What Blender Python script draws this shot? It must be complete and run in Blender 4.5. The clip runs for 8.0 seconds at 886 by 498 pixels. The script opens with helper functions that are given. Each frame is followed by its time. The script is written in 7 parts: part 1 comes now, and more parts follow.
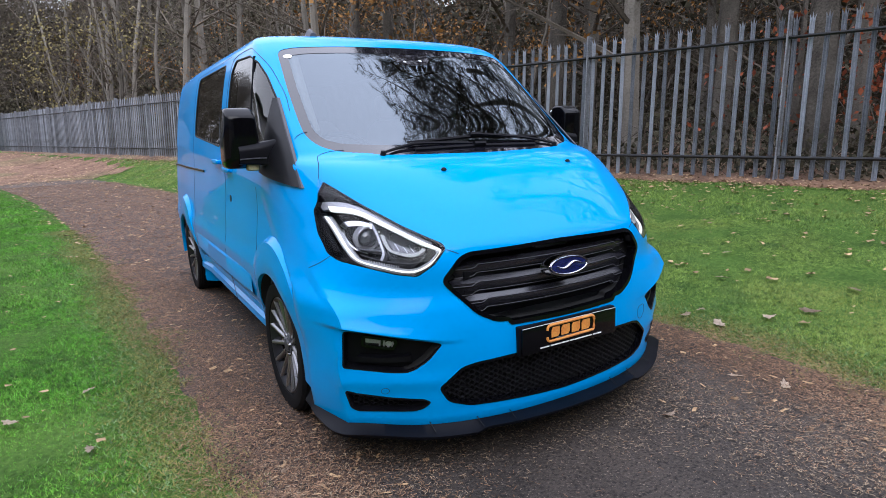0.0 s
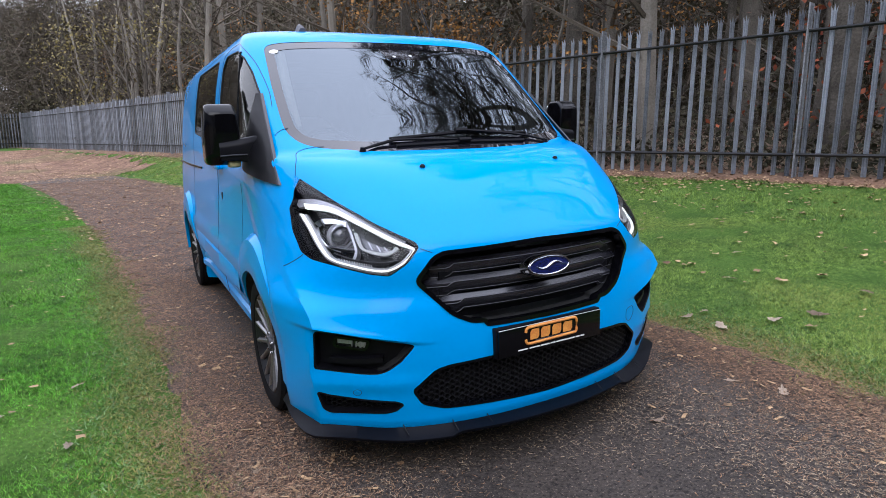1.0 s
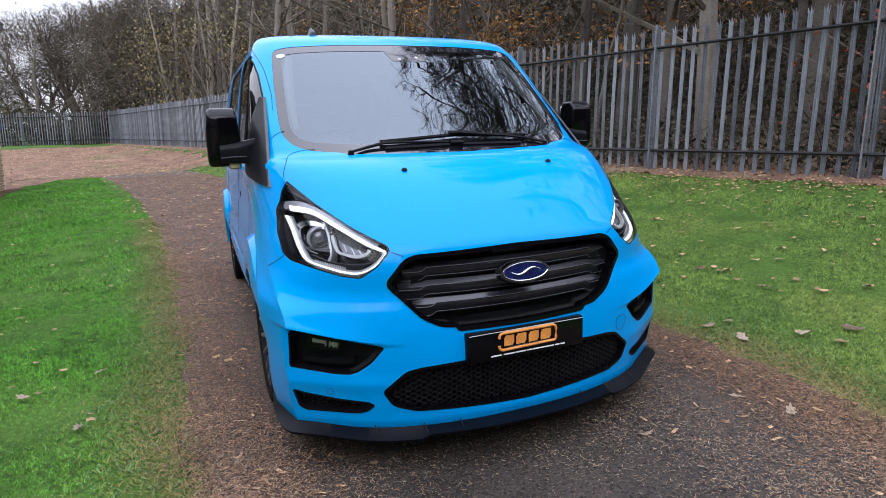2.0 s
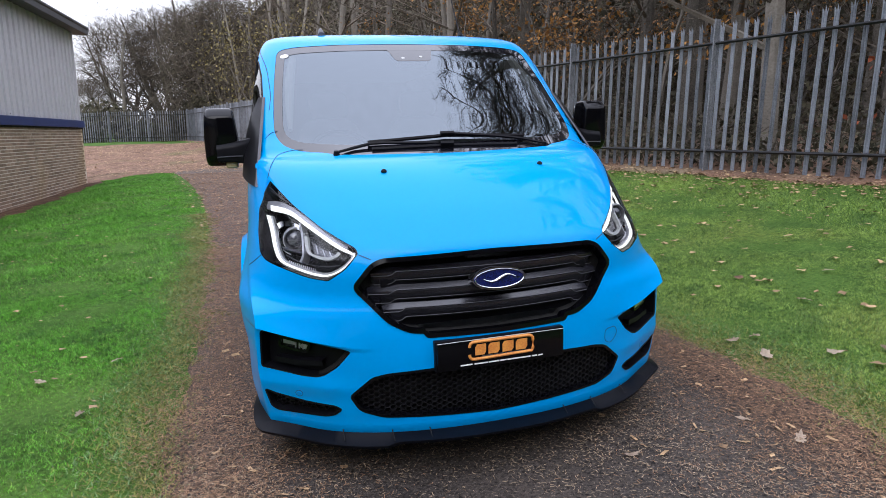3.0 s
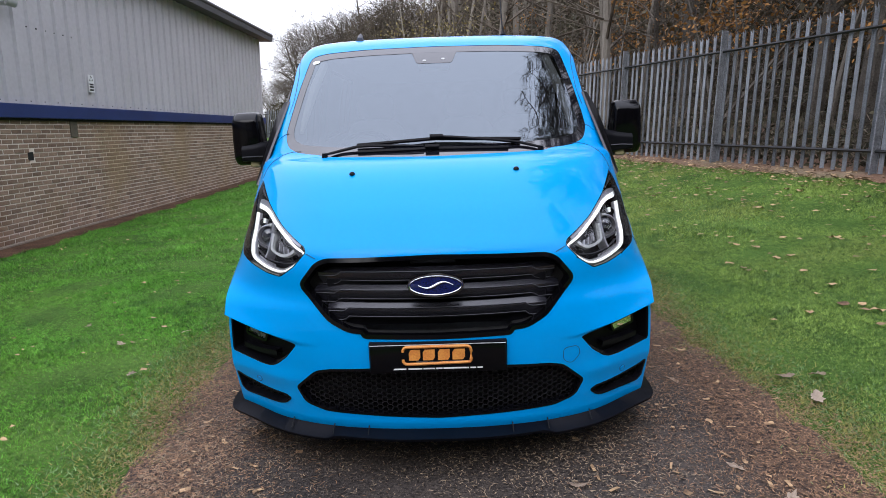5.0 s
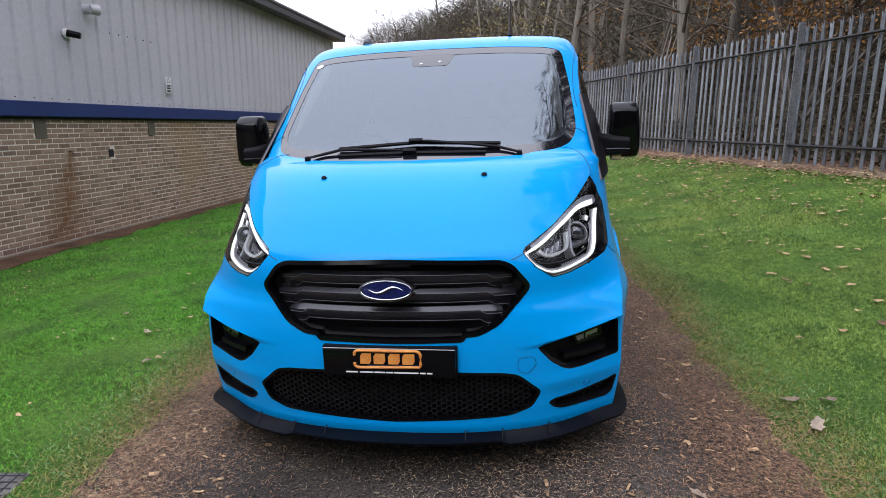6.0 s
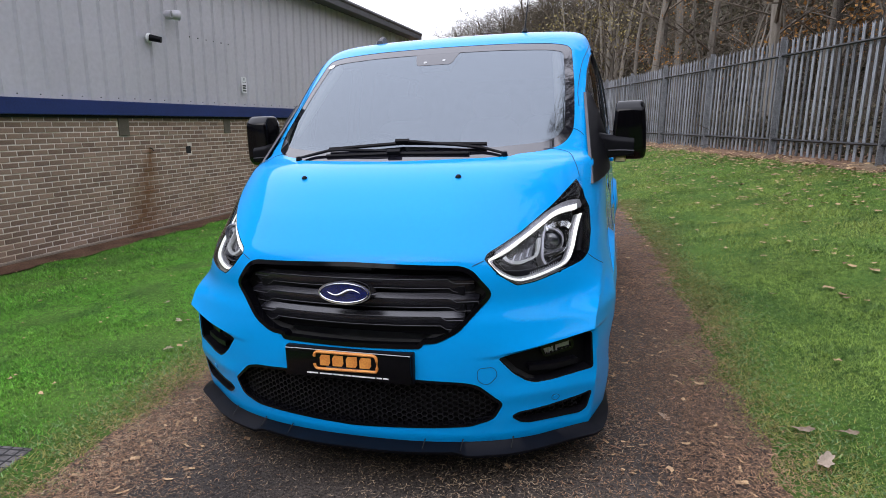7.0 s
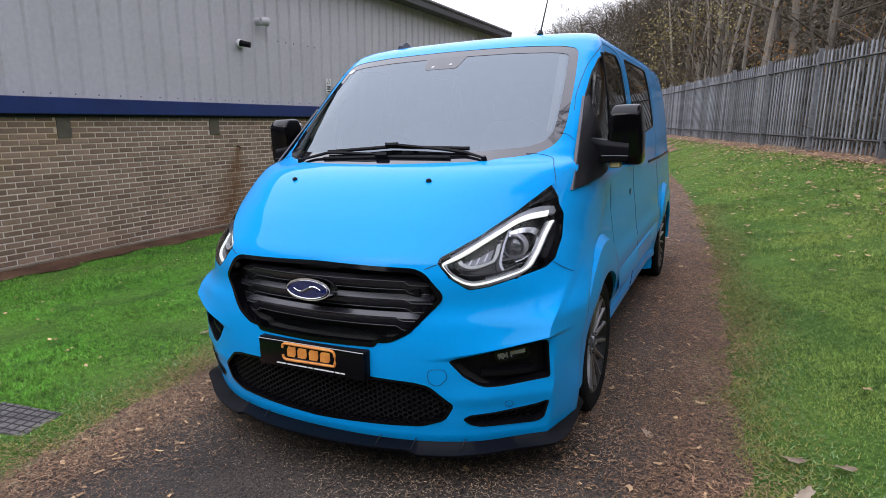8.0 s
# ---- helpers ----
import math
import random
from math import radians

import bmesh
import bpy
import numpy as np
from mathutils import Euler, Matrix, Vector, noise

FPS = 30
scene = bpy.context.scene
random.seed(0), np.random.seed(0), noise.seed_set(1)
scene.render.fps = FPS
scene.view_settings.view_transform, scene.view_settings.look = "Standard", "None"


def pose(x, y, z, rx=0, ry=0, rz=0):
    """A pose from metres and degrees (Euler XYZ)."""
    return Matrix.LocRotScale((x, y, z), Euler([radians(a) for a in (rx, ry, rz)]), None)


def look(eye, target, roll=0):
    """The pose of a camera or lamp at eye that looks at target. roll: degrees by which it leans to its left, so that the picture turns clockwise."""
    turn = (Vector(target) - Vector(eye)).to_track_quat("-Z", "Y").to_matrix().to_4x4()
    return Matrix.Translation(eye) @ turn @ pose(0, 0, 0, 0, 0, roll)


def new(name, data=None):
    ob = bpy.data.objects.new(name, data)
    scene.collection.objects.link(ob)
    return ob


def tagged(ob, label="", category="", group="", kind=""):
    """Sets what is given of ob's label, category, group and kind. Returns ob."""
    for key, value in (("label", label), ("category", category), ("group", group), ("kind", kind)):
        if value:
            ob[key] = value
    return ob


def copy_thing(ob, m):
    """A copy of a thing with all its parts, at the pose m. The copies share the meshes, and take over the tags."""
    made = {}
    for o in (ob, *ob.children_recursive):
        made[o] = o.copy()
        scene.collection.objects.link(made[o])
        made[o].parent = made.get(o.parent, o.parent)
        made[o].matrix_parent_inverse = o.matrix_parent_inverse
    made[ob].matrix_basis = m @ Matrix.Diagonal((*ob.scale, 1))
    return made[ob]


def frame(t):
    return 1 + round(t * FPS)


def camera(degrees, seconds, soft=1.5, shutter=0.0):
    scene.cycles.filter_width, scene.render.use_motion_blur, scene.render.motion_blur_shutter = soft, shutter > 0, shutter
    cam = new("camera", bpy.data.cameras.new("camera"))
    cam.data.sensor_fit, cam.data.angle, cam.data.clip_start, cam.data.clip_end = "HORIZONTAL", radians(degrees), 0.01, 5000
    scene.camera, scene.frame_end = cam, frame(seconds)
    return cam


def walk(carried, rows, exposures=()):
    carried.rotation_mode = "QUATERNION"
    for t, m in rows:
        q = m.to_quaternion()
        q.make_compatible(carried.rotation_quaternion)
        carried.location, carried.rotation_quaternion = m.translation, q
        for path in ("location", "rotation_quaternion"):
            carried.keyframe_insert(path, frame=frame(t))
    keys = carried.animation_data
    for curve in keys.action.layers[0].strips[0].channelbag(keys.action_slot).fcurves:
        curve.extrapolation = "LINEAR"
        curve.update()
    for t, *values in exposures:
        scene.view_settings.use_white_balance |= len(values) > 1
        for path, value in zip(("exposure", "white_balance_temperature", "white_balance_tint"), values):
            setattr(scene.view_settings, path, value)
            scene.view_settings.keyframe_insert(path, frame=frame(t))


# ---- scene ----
# ---- camera ----
cam = camera(73.5, 8.0, 0.9)
METRES, EYE, TILT, LEAN, TURN = 3.297, 1.37, 1.35, 0.0, -30.7
X0, Y0 = -1.689, -1.85
ROWS = [
    (0.0, 0.0, 0.0, 0.0, 0.03, -11.35, -0.15),
    (0.5, 0.0226, 0.0067, -0.0003, 0.92, -11.45, -0.11),
    (1.0, 0.056, 0.02, -0.0016, 2.16, -11.62, -0.08),
    (2.5, 0.2201, 0.0457, 0.0116, 12.08, -12.11, 0.05),
    (3.0, 0.2685, 0.073, 0.011, 14.94, -12.16, -0.02),
    (3.5, 0.3274, 0.0955, 0.0166, 18.81, -12.35, 0.06),
    (4.0, 0.3987, 0.1146, 0.0198, 23.94, -12.42, 0.25),
    (4.5, 0.4523, 0.1442, 0.0195, 27.71, -12.55, 0.27),
    (6.0, 0.627, 0.2645, 0.0323, 38.89, -12.89, 0.47),
    (6.5, 0.674, 0.315, 0.0318, 42.72, -12.93, 0.5),
    (7.0, 0.7175, 0.3745, 0.0348, 47.0, -13.06, 0.65),
    (7.5, 0.7747, 0.4301, 0.0388, 51.37, -13.07, 0.68),
    (8.0, 0.8283, 0.4943, 0.0414, 56.56, -13.09, 0.72),
]
walk(cam, [(t, pose(X0, Y0, EYE, TILT, LEAN, TURN) @ pose(METRES * x, METRES * y, METRES * z, 90 + pitch, roll, yaw)) for t, x, y, z, yaw, pitch, roll in ROWS], [(0.0, 0.18, 6100, 10), (1.0, 0.16, 6120, 10), (2.5, 0.12, 6220, 10), (4.5, 0.04, 6300, 10), (6.5, 0.02, 6450, 10), (8.0, 0.0, 6500, 10)])

# ---- light: an overcast sky and a very wide, weak sun ----
SUN_EL, SUN_ROT = 38.0, 200.0
world = bpy.data.worlds.new("overcast_sky")
scene.world = world
world.use_nodes = True
wn, wl = world.node_tree.nodes, world.node_tree.links
wn.clear()
sky = wn.new("ShaderNodeTexSky")
sky.sky_type, sky.sun_disc = "NISHITA", False
sky.sun_elevation, sky.sun_rotation = radians(SUN_EL), radians(SUN_ROT)
sky.air_density, sky.dust_density, sky.ozone_density = 1.0, 6.0, 1.0
grey = wn.new("ShaderNodeHueSaturation")
grey.inputs["Saturation"].default_value = 0.12
# cloud cover: brighter overhead than at the horizon, as an overcast sky is
coord, split, climb, shade, cloud = (wn.new("ShaderNode" + k) for k in ("TexCoord", "SeparateXYZ", "MapRange", "Mix", "Mix"))
shade.data_type = cloud.data_type = "RGBA"
climb.inputs[1].default_value, climb.inputs[2].default_value = 0.0, 1.0
shade.inputs[6].default_value, shade.inputs[7].default_value = (11.6, 11.6, 12.2, 1), (33.0, 33.6, 39.5, 1)
cloud.inputs[0].default_value = 0.85
bg, wout = wn.new("ShaderNodeBackground"), wn.new("ShaderNodeOutputWorld")
bg.inputs["Strength"].default_value = 0.1
wl.new(coord.outputs["Generated"], split.inputs[0])
wl.new(split.outputs["Z"], climb.inputs[0])
wl.new(climb.outputs[0], shade.inputs[0])
wl.new(sky.outputs[0], grey.inputs["Color"])
wl.new(grey.outputs[0], cloud.inputs[6])
wl.new(shade.outputs[2], cloud.inputs[7])
wl.new(cloud.outputs[2], bg.inputs["Color"])
wl.new(bg.outputs[0], wout.inputs[0])
sun = new("sun", bpy.data.lights.new("sun", "SUN"))
sun.data.energy, sun.data.angle, sun.data.color = 0.7, radians(40), (1.0, 0.96, 0.92)
az = radians(SUN_ROT)
sun.matrix_world = look(Vector((math.sin(az), math.cos(az), math.tan(radians(SUN_EL)))) * 30, (0, 0, 0))


# ---- materials ----
def material(name, base, rough=0.6, metal=0.0, vary=0.25, scale=8.0, fine=90.0, bump=0.15, per="", coat=0.0, dist=0.004, tint=None, gloss=0.5):
    """A surface with stains at one scale and grain at another; per: 'object' or 'island' varies the tone piece by piece."""
    m = bpy.data.materials.new(name)
    m.use_nodes = True
    n, l = m.node_tree.nodes, m.node_tree.links
    b = n["Principled BSDF"]
    co = n.new("ShaderNodeTexCoord")
    big, small = n.new("ShaderNodeTexNoise"), n.new("ShaderNodeTexNoise")
    for tex, sc, det in ((big, scale, 5), (small, fine, 3)):
        tex.inputs["Scale"].default_value, tex.inputs["Detail"].default_value = sc, det
        l.new(co.outputs["Object"], tex.inputs["Vector"])
    add = n.new("ShaderNodeMath")
    add.operation = "ADD"
    l.new(big.outputs[0], add.inputs[0])
    l.new(small.outputs[0], add.inputs[1])
    last = add.outputs[0]
    if per:
        if per == "object":
            rnd = n.new("ShaderNodeObjectInfo").outputs["Random"]
        else:
            rnd = n.new("ShaderNodeNewGeometry").outputs["Random Per Island"]
        more = n.new("ShaderNodeMath")
        more.operation = "ADD"
        l.new(last, more.inputs[0])
        l.new(rnd, more.inputs[1])
        last = more.outputs[0]
    ramp = n.new("ShaderNodeMapRange")
    ramp.inputs[1].default_value, ramp.inputs[2].default_value = (0.6, 1.4) if not per else (0.7, 2.3)
    l.new(last, ramp.inputs[0])
    mix = n.new("ShaderNodeMix")
    mix.data_type = "RGBA"
    dark = [c * (1 - vary) for c in base]
    light = [min(1, c * (1 + vary)) for c in base] if tint is None else tint
    mix.inputs[6].default_value, mix.inputs[7].default_value = (*dark, 1), (*light, 1)
    l.new(ramp.outputs[0], mix.inputs[0])
    l.new(mix.outputs[2], b.inputs["Base Color"])
    b.inputs["Roughness"].default_value, b.inputs["Metallic"].default_value = rough, metal
    b.inputs["Specular IOR Level"].default_value = gloss
    if coat:
        b.inputs["Coat Weight"].default_value, b.inputs["Coat Roughness"].default_value = coat, 0.03
    if bump:
        bp = n.new("ShaderNodeBump")
        bp.inputs["Strength"].default_value, bp.inputs["Distance"].default_value = bump, dist
        l.new(small.outputs[0], bp.inputs["Height"])
        l.new(bp.outputs[0], b.inputs["Normal"])
    return m


def glass(name, tint, alpha=0.0, rough=0.0, sheen=(1.0, 1.0, 1.0)):
    """Thin pane: clear or tinted transmission under a sharp Fresnel gloss."""
    m = bpy.data.materials.new(name)
    m.use_nodes = True
    n, l = m.node_tree.nodes, m.node_tree.links
    n.clear()
    tr, gl, fr = n.new("ShaderNodeBsdfTransparent"), n.new("ShaderNodeBsdfGlossy"), n.new("ShaderNodeFresnel")
    mx, out = n.new("ShaderNodeMixShader"), n.new("ShaderNodeOutputMaterial")
    tr.inputs[0].default_value = (*tint, 1)
    gl.inputs["Roughness"].default_value = rough
    gl.inputs["Color"].default_value = (*sheen, 1)
    fr.inputs[0].default_value = 1.52 + alpha
    l.new(fr.outputs[0], mx.inputs[0])
    l.new(tr.outputs[0], mx.inputs[1])
    l.new(gl.outputs[0], mx.inputs[2])
    l.new(mx.outputs[0], out.inputs[0])
    return m


def lamp_glow(name, colour, strength):
    m = bpy.data.materials.new(name)
    m.use_nodes = True
    b = m.node_tree.nodes["Principled BSDF"]
    b.inputs["Base Color"].default_value = (0.8, 0.8, 0.8, 1)
    b.inputs["Emission Color"].default_value, b.inputs["Emission Strength"].default_value = (*colour, 1), strength
    return m


PAINT = material("blue_paint", (0.0, 0.292, 0.725), 0.5, 0.0, 0.02, 3, 60, 0.0, coat=0.8, gloss=0.05)
PAINT.node_tree.nodes["Principled BSDF"].inputs["Coat Roughness"].default_value = 0.012
PAINT.node_tree.nodes["Principled BSDF"].inputs["Coat IOR"].default_value = 1.30
BARBLACK = material("grille_black", (0.013, 0.013, 0.018), 0.26, 0, 0.2, 12, 300, 0.0, gloss=0.8)
PROJECTOR = material("projector_glass", (0.02, 0.022, 0.03), 0.03, 0, 0.2, 12, 80, 0.0, coat=1.0, gloss=0.8)
BLACK = material("black_plastic", (0.005, 0.005, 0.007), 0.38, 0, 0.3, 12, 400, 0.15, dist=0.0006, gloss=0.12)
GLOSSBLACK = material("gloss_black", (0.002, 0.002, 0.003), 0.1, 0, 0.2, 9, 120, 0.0, gloss=0.25)
SATIN = material("satin_grey_plastic", (0.05, 0.05, 0.06), 0.5, 0, 0.25, 10, 300, 0.2, dist=0.0005)
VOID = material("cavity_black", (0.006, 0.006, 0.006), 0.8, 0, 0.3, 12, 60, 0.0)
SAIL = material("grained_black_plastic", (0.016, 0.016, 0.019), 0.3, 0, 0.25, 10, 300, 0.1, dist=0.0004, gloss=0.4)
SEAM = material("panel_gap", (0.004, 0.02, 0.05), 0.7, 0, 0.2, 12, 60, 0.0)
LIP = material("splitter_plastic", (0.003, 0.0035, 0.006), 0.45, 0, 0.35, 7, 200, 0.2, dist=0.0006, gloss=0.12)
RUBBER = material("tyre_rubber", (0.007, 0.007, 0.008), 0.8, 0, 0.35, 14, 160, 0.3, dist=0.001, gloss=0.12)
DARKRIM = material("shaded_rim", (0.03, 0.03, 0.034), 0.35, 0.6, 0.2, 9, 120, 0.05)
ALLOY = material("grey_alloy", (0.24, 0.24, 0.25), 0.28, 0.85, 0.2, 9, 120, 0.05)
CHROME = material("chrome", (0.75, 0.76, 0.78), 0.08, 1.0, 0.05, 9, 80, 0.0)
LENSBACK = material("lamp_bowl", (0.13, 0.13, 0.14), 0.25, 0.6, 0.5, 20, 150, 0.1)
GLASS = glass("windscreen_glass", (0.20, 0.215, 0.22), 0.58, 0.0, (0.80, 0.90, 0.99))
DOORGLASS = glass("door_glass", (0.55, 0.62, 0.62))
PRIVACY = glass("privacy_glass", (0.03, 0.03, 0.035))
CLEAR = glass("lamp_cover", (0.93, 0.94, 0.95), -0.25)
LED = lamp_glow("led_strip", (1.0, 1.0, 0.92), 0.72)
ORANGE = material("orange_print", (0.75, 0.2, 0.04), 0.5, 0, 0.25, 20, 200, 0.0, tint=(0.85, 0.4, 0.08))
WHITEINK = material("white_print", (0.8, 0.8, 0.8), 0.5, 0, 0.05, 20, 200, 0.0)
BADGEBLUE = material("badge_blue", (0.008, 0.013, 0.085), 0.2, 0.2, 0.3, 30, 200, 0.0, coat=1.0)
FRIT = material("printed_border", (0.006, 0.006, 0.009), 0.03, 0, 0.2, 9, 200, 0.0, gloss=0.95)
MESHBLACK = material("mesh_plastic", (0.010, 0.010, 0.012), 0.35, 0, 0.3, 12, 300, 0.0, gloss=0.35)
LAMPDARK = material("lamp_housing_black", (0.012, 0.012, 0.015), 0.25, 0, 0.3, 20, 150, 0.0, gloss=0.4)
LAMPSILVER = material("lamp_silver", (0.42, 0.42, 0.46), 0.3, 0.5, 0.25, 40, 200, 0.0)
TRIM = material("cabin_trim", (0.30, 0.31, 0.33), 0.7, 0, 0.3, 9, 200, 0.2)
AMBER = material("amber_lens", (0.35, 0.30, 0.16), 0.2, 0, 0.2, 9, 90, 0.0)

WOODS = material("wood_shade", (0.022, 0.019, 0.015), 0.95, 0, 0.6, 0.5, 4, 0.0, tint=(0.085, 0.068, 0.048), gloss=0.0)
PALETRIM = material("pale_trim", (0.45, 0.46, 0.46), 0.7)
PILLARTRIM = material("pale_pillar_trim", (0.80, 0.80, 0.78), 0.7, 0, 0.1)
STONE = material("worn_stone", (0.05, 0.047, 0.046), 0.85, 0, 0.4, 9, 70, 0.8, tint=(0.16, 0.15, 0.145), gloss=0.15)
SOIL = material("lawn_soil", (0.03, 0.085, 0.014), 0.95, 0, 0.5, 1.2, 45, 0.8, dist=0.02, tint=(0.10, 0.18, 0.035), gloss=0.1)
BLADE = material("grass_blade", (0.012, 0.050, 0.006), 0.55, 0, 0.3, 0.9, 9.0, 0.0, per="island", tint=(0.43, 0.61, 0.13), gloss=0.3)
LUSH = material("lush_blade", (0.010, 0.052, 0.006), 0.55, 0, 0.3, 0.9, 9.0, 0.0, per="island", tint=(0.241, 0.66, 0.065), gloss=0.25)
NEEDLE = material("brown_needles", (0.03, 0.016, 0.010), 0.8, 0, 0.6, 2, 30, 0.0, per="island", tint=(0.46, 0.28, 0.165), gloss=0.2)
PALENEEDLE = material("pale_needles", (0.05, 0.036, 0.024), 0.8, 0, 0.6, 2, 30, 0.0, per="island", tint=(0.48, 0.37, 0.25), gloss=0.15)
STRAW = material("straw_grass", (0.055, 0.085, 0.015), 0.7, 0, 0.5, 2, 20, 0.0, per="island", tint=(0.36, 0.34, 0.10), gloss=0.2)
CLOVER = material("clover_leaf", (0.05, 0.10, 0.05), 0.6, 0, 0.5, 2, 20, 0.0, per="island", tint=(0.28, 0.44, 0.17), gloss=0.25)
LEAF = material("fallen_leaf_brown", (0.13, 0.055, 0.025), 0.7, 0, 0.5, 6, 60, 0.2, per="island", tint=(0.62, 0.42, 0.22))
LEAFONE = material("fallen_leaf_tan", (0.26, 0.14, 0.07), 0.6, 0, 0.5, 6, 120, 0.3, per="object", tint=(0.66, 0.54, 0.42))
EARTH = material("bare_brown_earth", (0.12, 0.066, 0.042), 0.9, 0, 0.5, 1.1, 14, 0.9, dist=0.03, tint=(0.33, 0.205, 0.14), gloss=0.1)
LITTER = material("woodland_litter", (0.08, 0.042, 0.025), 0.9, 0, 0.6, 1.5, 30, 0.9, dist=0.03, tint=(0.26, 0.145, 0.085))
BORDERSOIL = material("border_soil", (0.045, 0.026, 0.017), 0.9, 0, 0.6, 3.0, 40, 0.9, dist=0.02, tint=(0.16, 0.092, 0.058), gloss=0.1)
BARK = material("tree_bark", (0.05, 0.042, 0.034), 0.9, 0, 0.5, 2.5, 30, 0.8, per="object", dist=0.02, tint=(0.25, 0.225, 0.19), gloss=0.15)
TWIG = material("twig_bark", (0.035, 0.027, 0.02), 0.9, 0, 0.4, 2, 30, 0.0, per="island", tint=(0.185, 0.155, 0.122), gloss=0.15)
AUTUMN = material("autumn_leaves", (0.20, 0.075, 0.012), 0.7, 0, 0.5, 1, 20, 0.0, per="island", tint=(0.42, 0.2, 0.035))
UNDER = material("undergrowth_leaves", (0.012, 0.022, 0.010), 0.75, 0, 0.6, 0.35, 3, 0.0, per="island", tint=(0.135, 0.118, 0.075), gloss=0.2)
YELLOWING = material("yellowing_leaves", (0.10, 0.095, 0.02), 0.7, 0, 0.5, 1, 20, 0.0, per="island", tint=(0.27, 0.21, 0.075))
FARNEEDLE = material("dry_needles", (0.075, 0.040, 0.025), 0.8, 0, 0.6, 2, 30, 0.0, per="island", tint=(0.45, 0.265, 0.17), gloss=0.2)
REDBUSH = material("copper_hedge_leaves", (0.2, 0.03, 0.012), 0.7, 0, 0.5, 1, 20, 0.0, per="island", tint=(0.4, 0.1, 0.03))
STEEL = material("galvanised_steel", (0.11, 0.118, 0.132), 0.52, 0.3, 0.45, 2.5, 45, 0.15, per="object", tint=(0.39, 0.415, 0.46))
POSTSTEEL = material("dull_post_steel", (0.10, 0.105, 0.115), 0.6, 0.2, 0.4, 3, 40, 0.2, tint=(0.30, 0.31, 0.335))
RAILSTEEL = material("dark_rail_steel", (0.016, 0.017, 0.018), 0.6, 0.3, 0.4, 3, 40, 0.15)
CLAD = material("grey_cladding", (0.52, 0.505, 0.53), 0.4, 0.0, 0.10, 0.8, 14, 0.03)
BLUEBAND = material("navy_flashing", (0.012, 0.03, 0.13), 0.45, 0, 0.25, 2, 40, 0.05)
FASCIA = material("dark_fascia", (0.06, 0.06, 0.065), 0.6, 0, 0.3, 2, 40, 0.1)
BRICK = material("buff_brick", (0.186, 0.124, 0.090), 0.9, 0, 0.2, 5, 70, 0.6, per="object", dist=0.004, tint=(0.36, 0.252, 0.182), gloss=0.2)
BRICKS = material("buff_bricks_joined", (0.186, 0.124, 0.090), 0.9, 0, 0.2, 5, 70, 0.6, per="island", dist=0.004, tint=(0.36, 0.252, 0.182), gloss=0.2)
MORTAR = material("pale_mortar", (0.64, 0.565, 0.48), 0.9, 0, 0.12, 3, 60, 0.5, gloss=0.1)
CONCRETE = material("concrete_footing", (0.2, 0.16, 0.12), 0.9, 0, 0.4, 3, 50, 0.5)
BROWNBOARD = material("brown_vent_plate", (0.1, 0.085, 0.06), 0.7, 0, 0.3, 6, 60, 0.1)


def path_material():
    """Dark, wet gravel that turns to red-brown needle litter where the attribute 'litter' is high."""
    m = material("path_gravel", (0.015, 0.012, 0.010), 0.6, 0, 0.55, 1.6, 90, 1.0, dist=0.012, tint=(0.080, 0.064, 0.053), gloss=0.3)
    n, l = m.node_tree.nodes, m.node_tree.links
    old = n["Principled BSDF"].inputs["Base Color"].links[0].from_socket
    att, co, big, mid = (n.new("ShaderNode" + k) for k in ("Attribute", "TexCoord", "TexNoise", "TexNoise"))
    att.attribute_name = "litter"
    add, ramp, brown, mix = (n.new("ShaderNode" + k) for k in ("Math", "MapRange", "Mix", "Mix"))
    brown.data_type = mix.data_type = "RGBA"
    big.inputs["Scale"].default_value, big.inputs["Detail"].default_value = 2.2, 6
    mid.inputs["Scale"].default_value, mid.inputs["Detail"].default_value = 48, 4
    l.new(co.outputs["Object"], big.inputs["Vector"])
    l.new(co.outputs["Object"], mid.inputs["Vector"])
    l.new(att.outputs["Fac"], add.inputs[0])
    l.new(big.outputs[0], add.inputs[1])
    ramp.inputs[1].default_value, ramp.inputs[2].default_value = 0.78, 1.25
    l.new(add.outputs[0], ramp.inputs[0])
    brown.inputs[6].default_value, brown.inputs[7].default_value = (0.010, 0.006, 0.005, 1), (0.125, 0.070, 0.042, 1)
    sharp = n.new("ShaderNodeMapRange")
    sharp.inputs[1].default_value, sharp.inputs[2].default_value = 0.33, 0.68
    l.new(mid.outputs[0], sharp.inputs[0])
    l.new(sharp.outputs[0], brown.inputs[0])
    l.new(ramp.outputs[0], mix.inputs[0])
    l.new(old, mix.inputs[6])
    l.new(brown.outputs[2], mix.inputs[7])
    l.new(mix.outputs[2], n["Principled BSDF"].inputs["Base Color"])
    return m


GRAVEL = path_material()


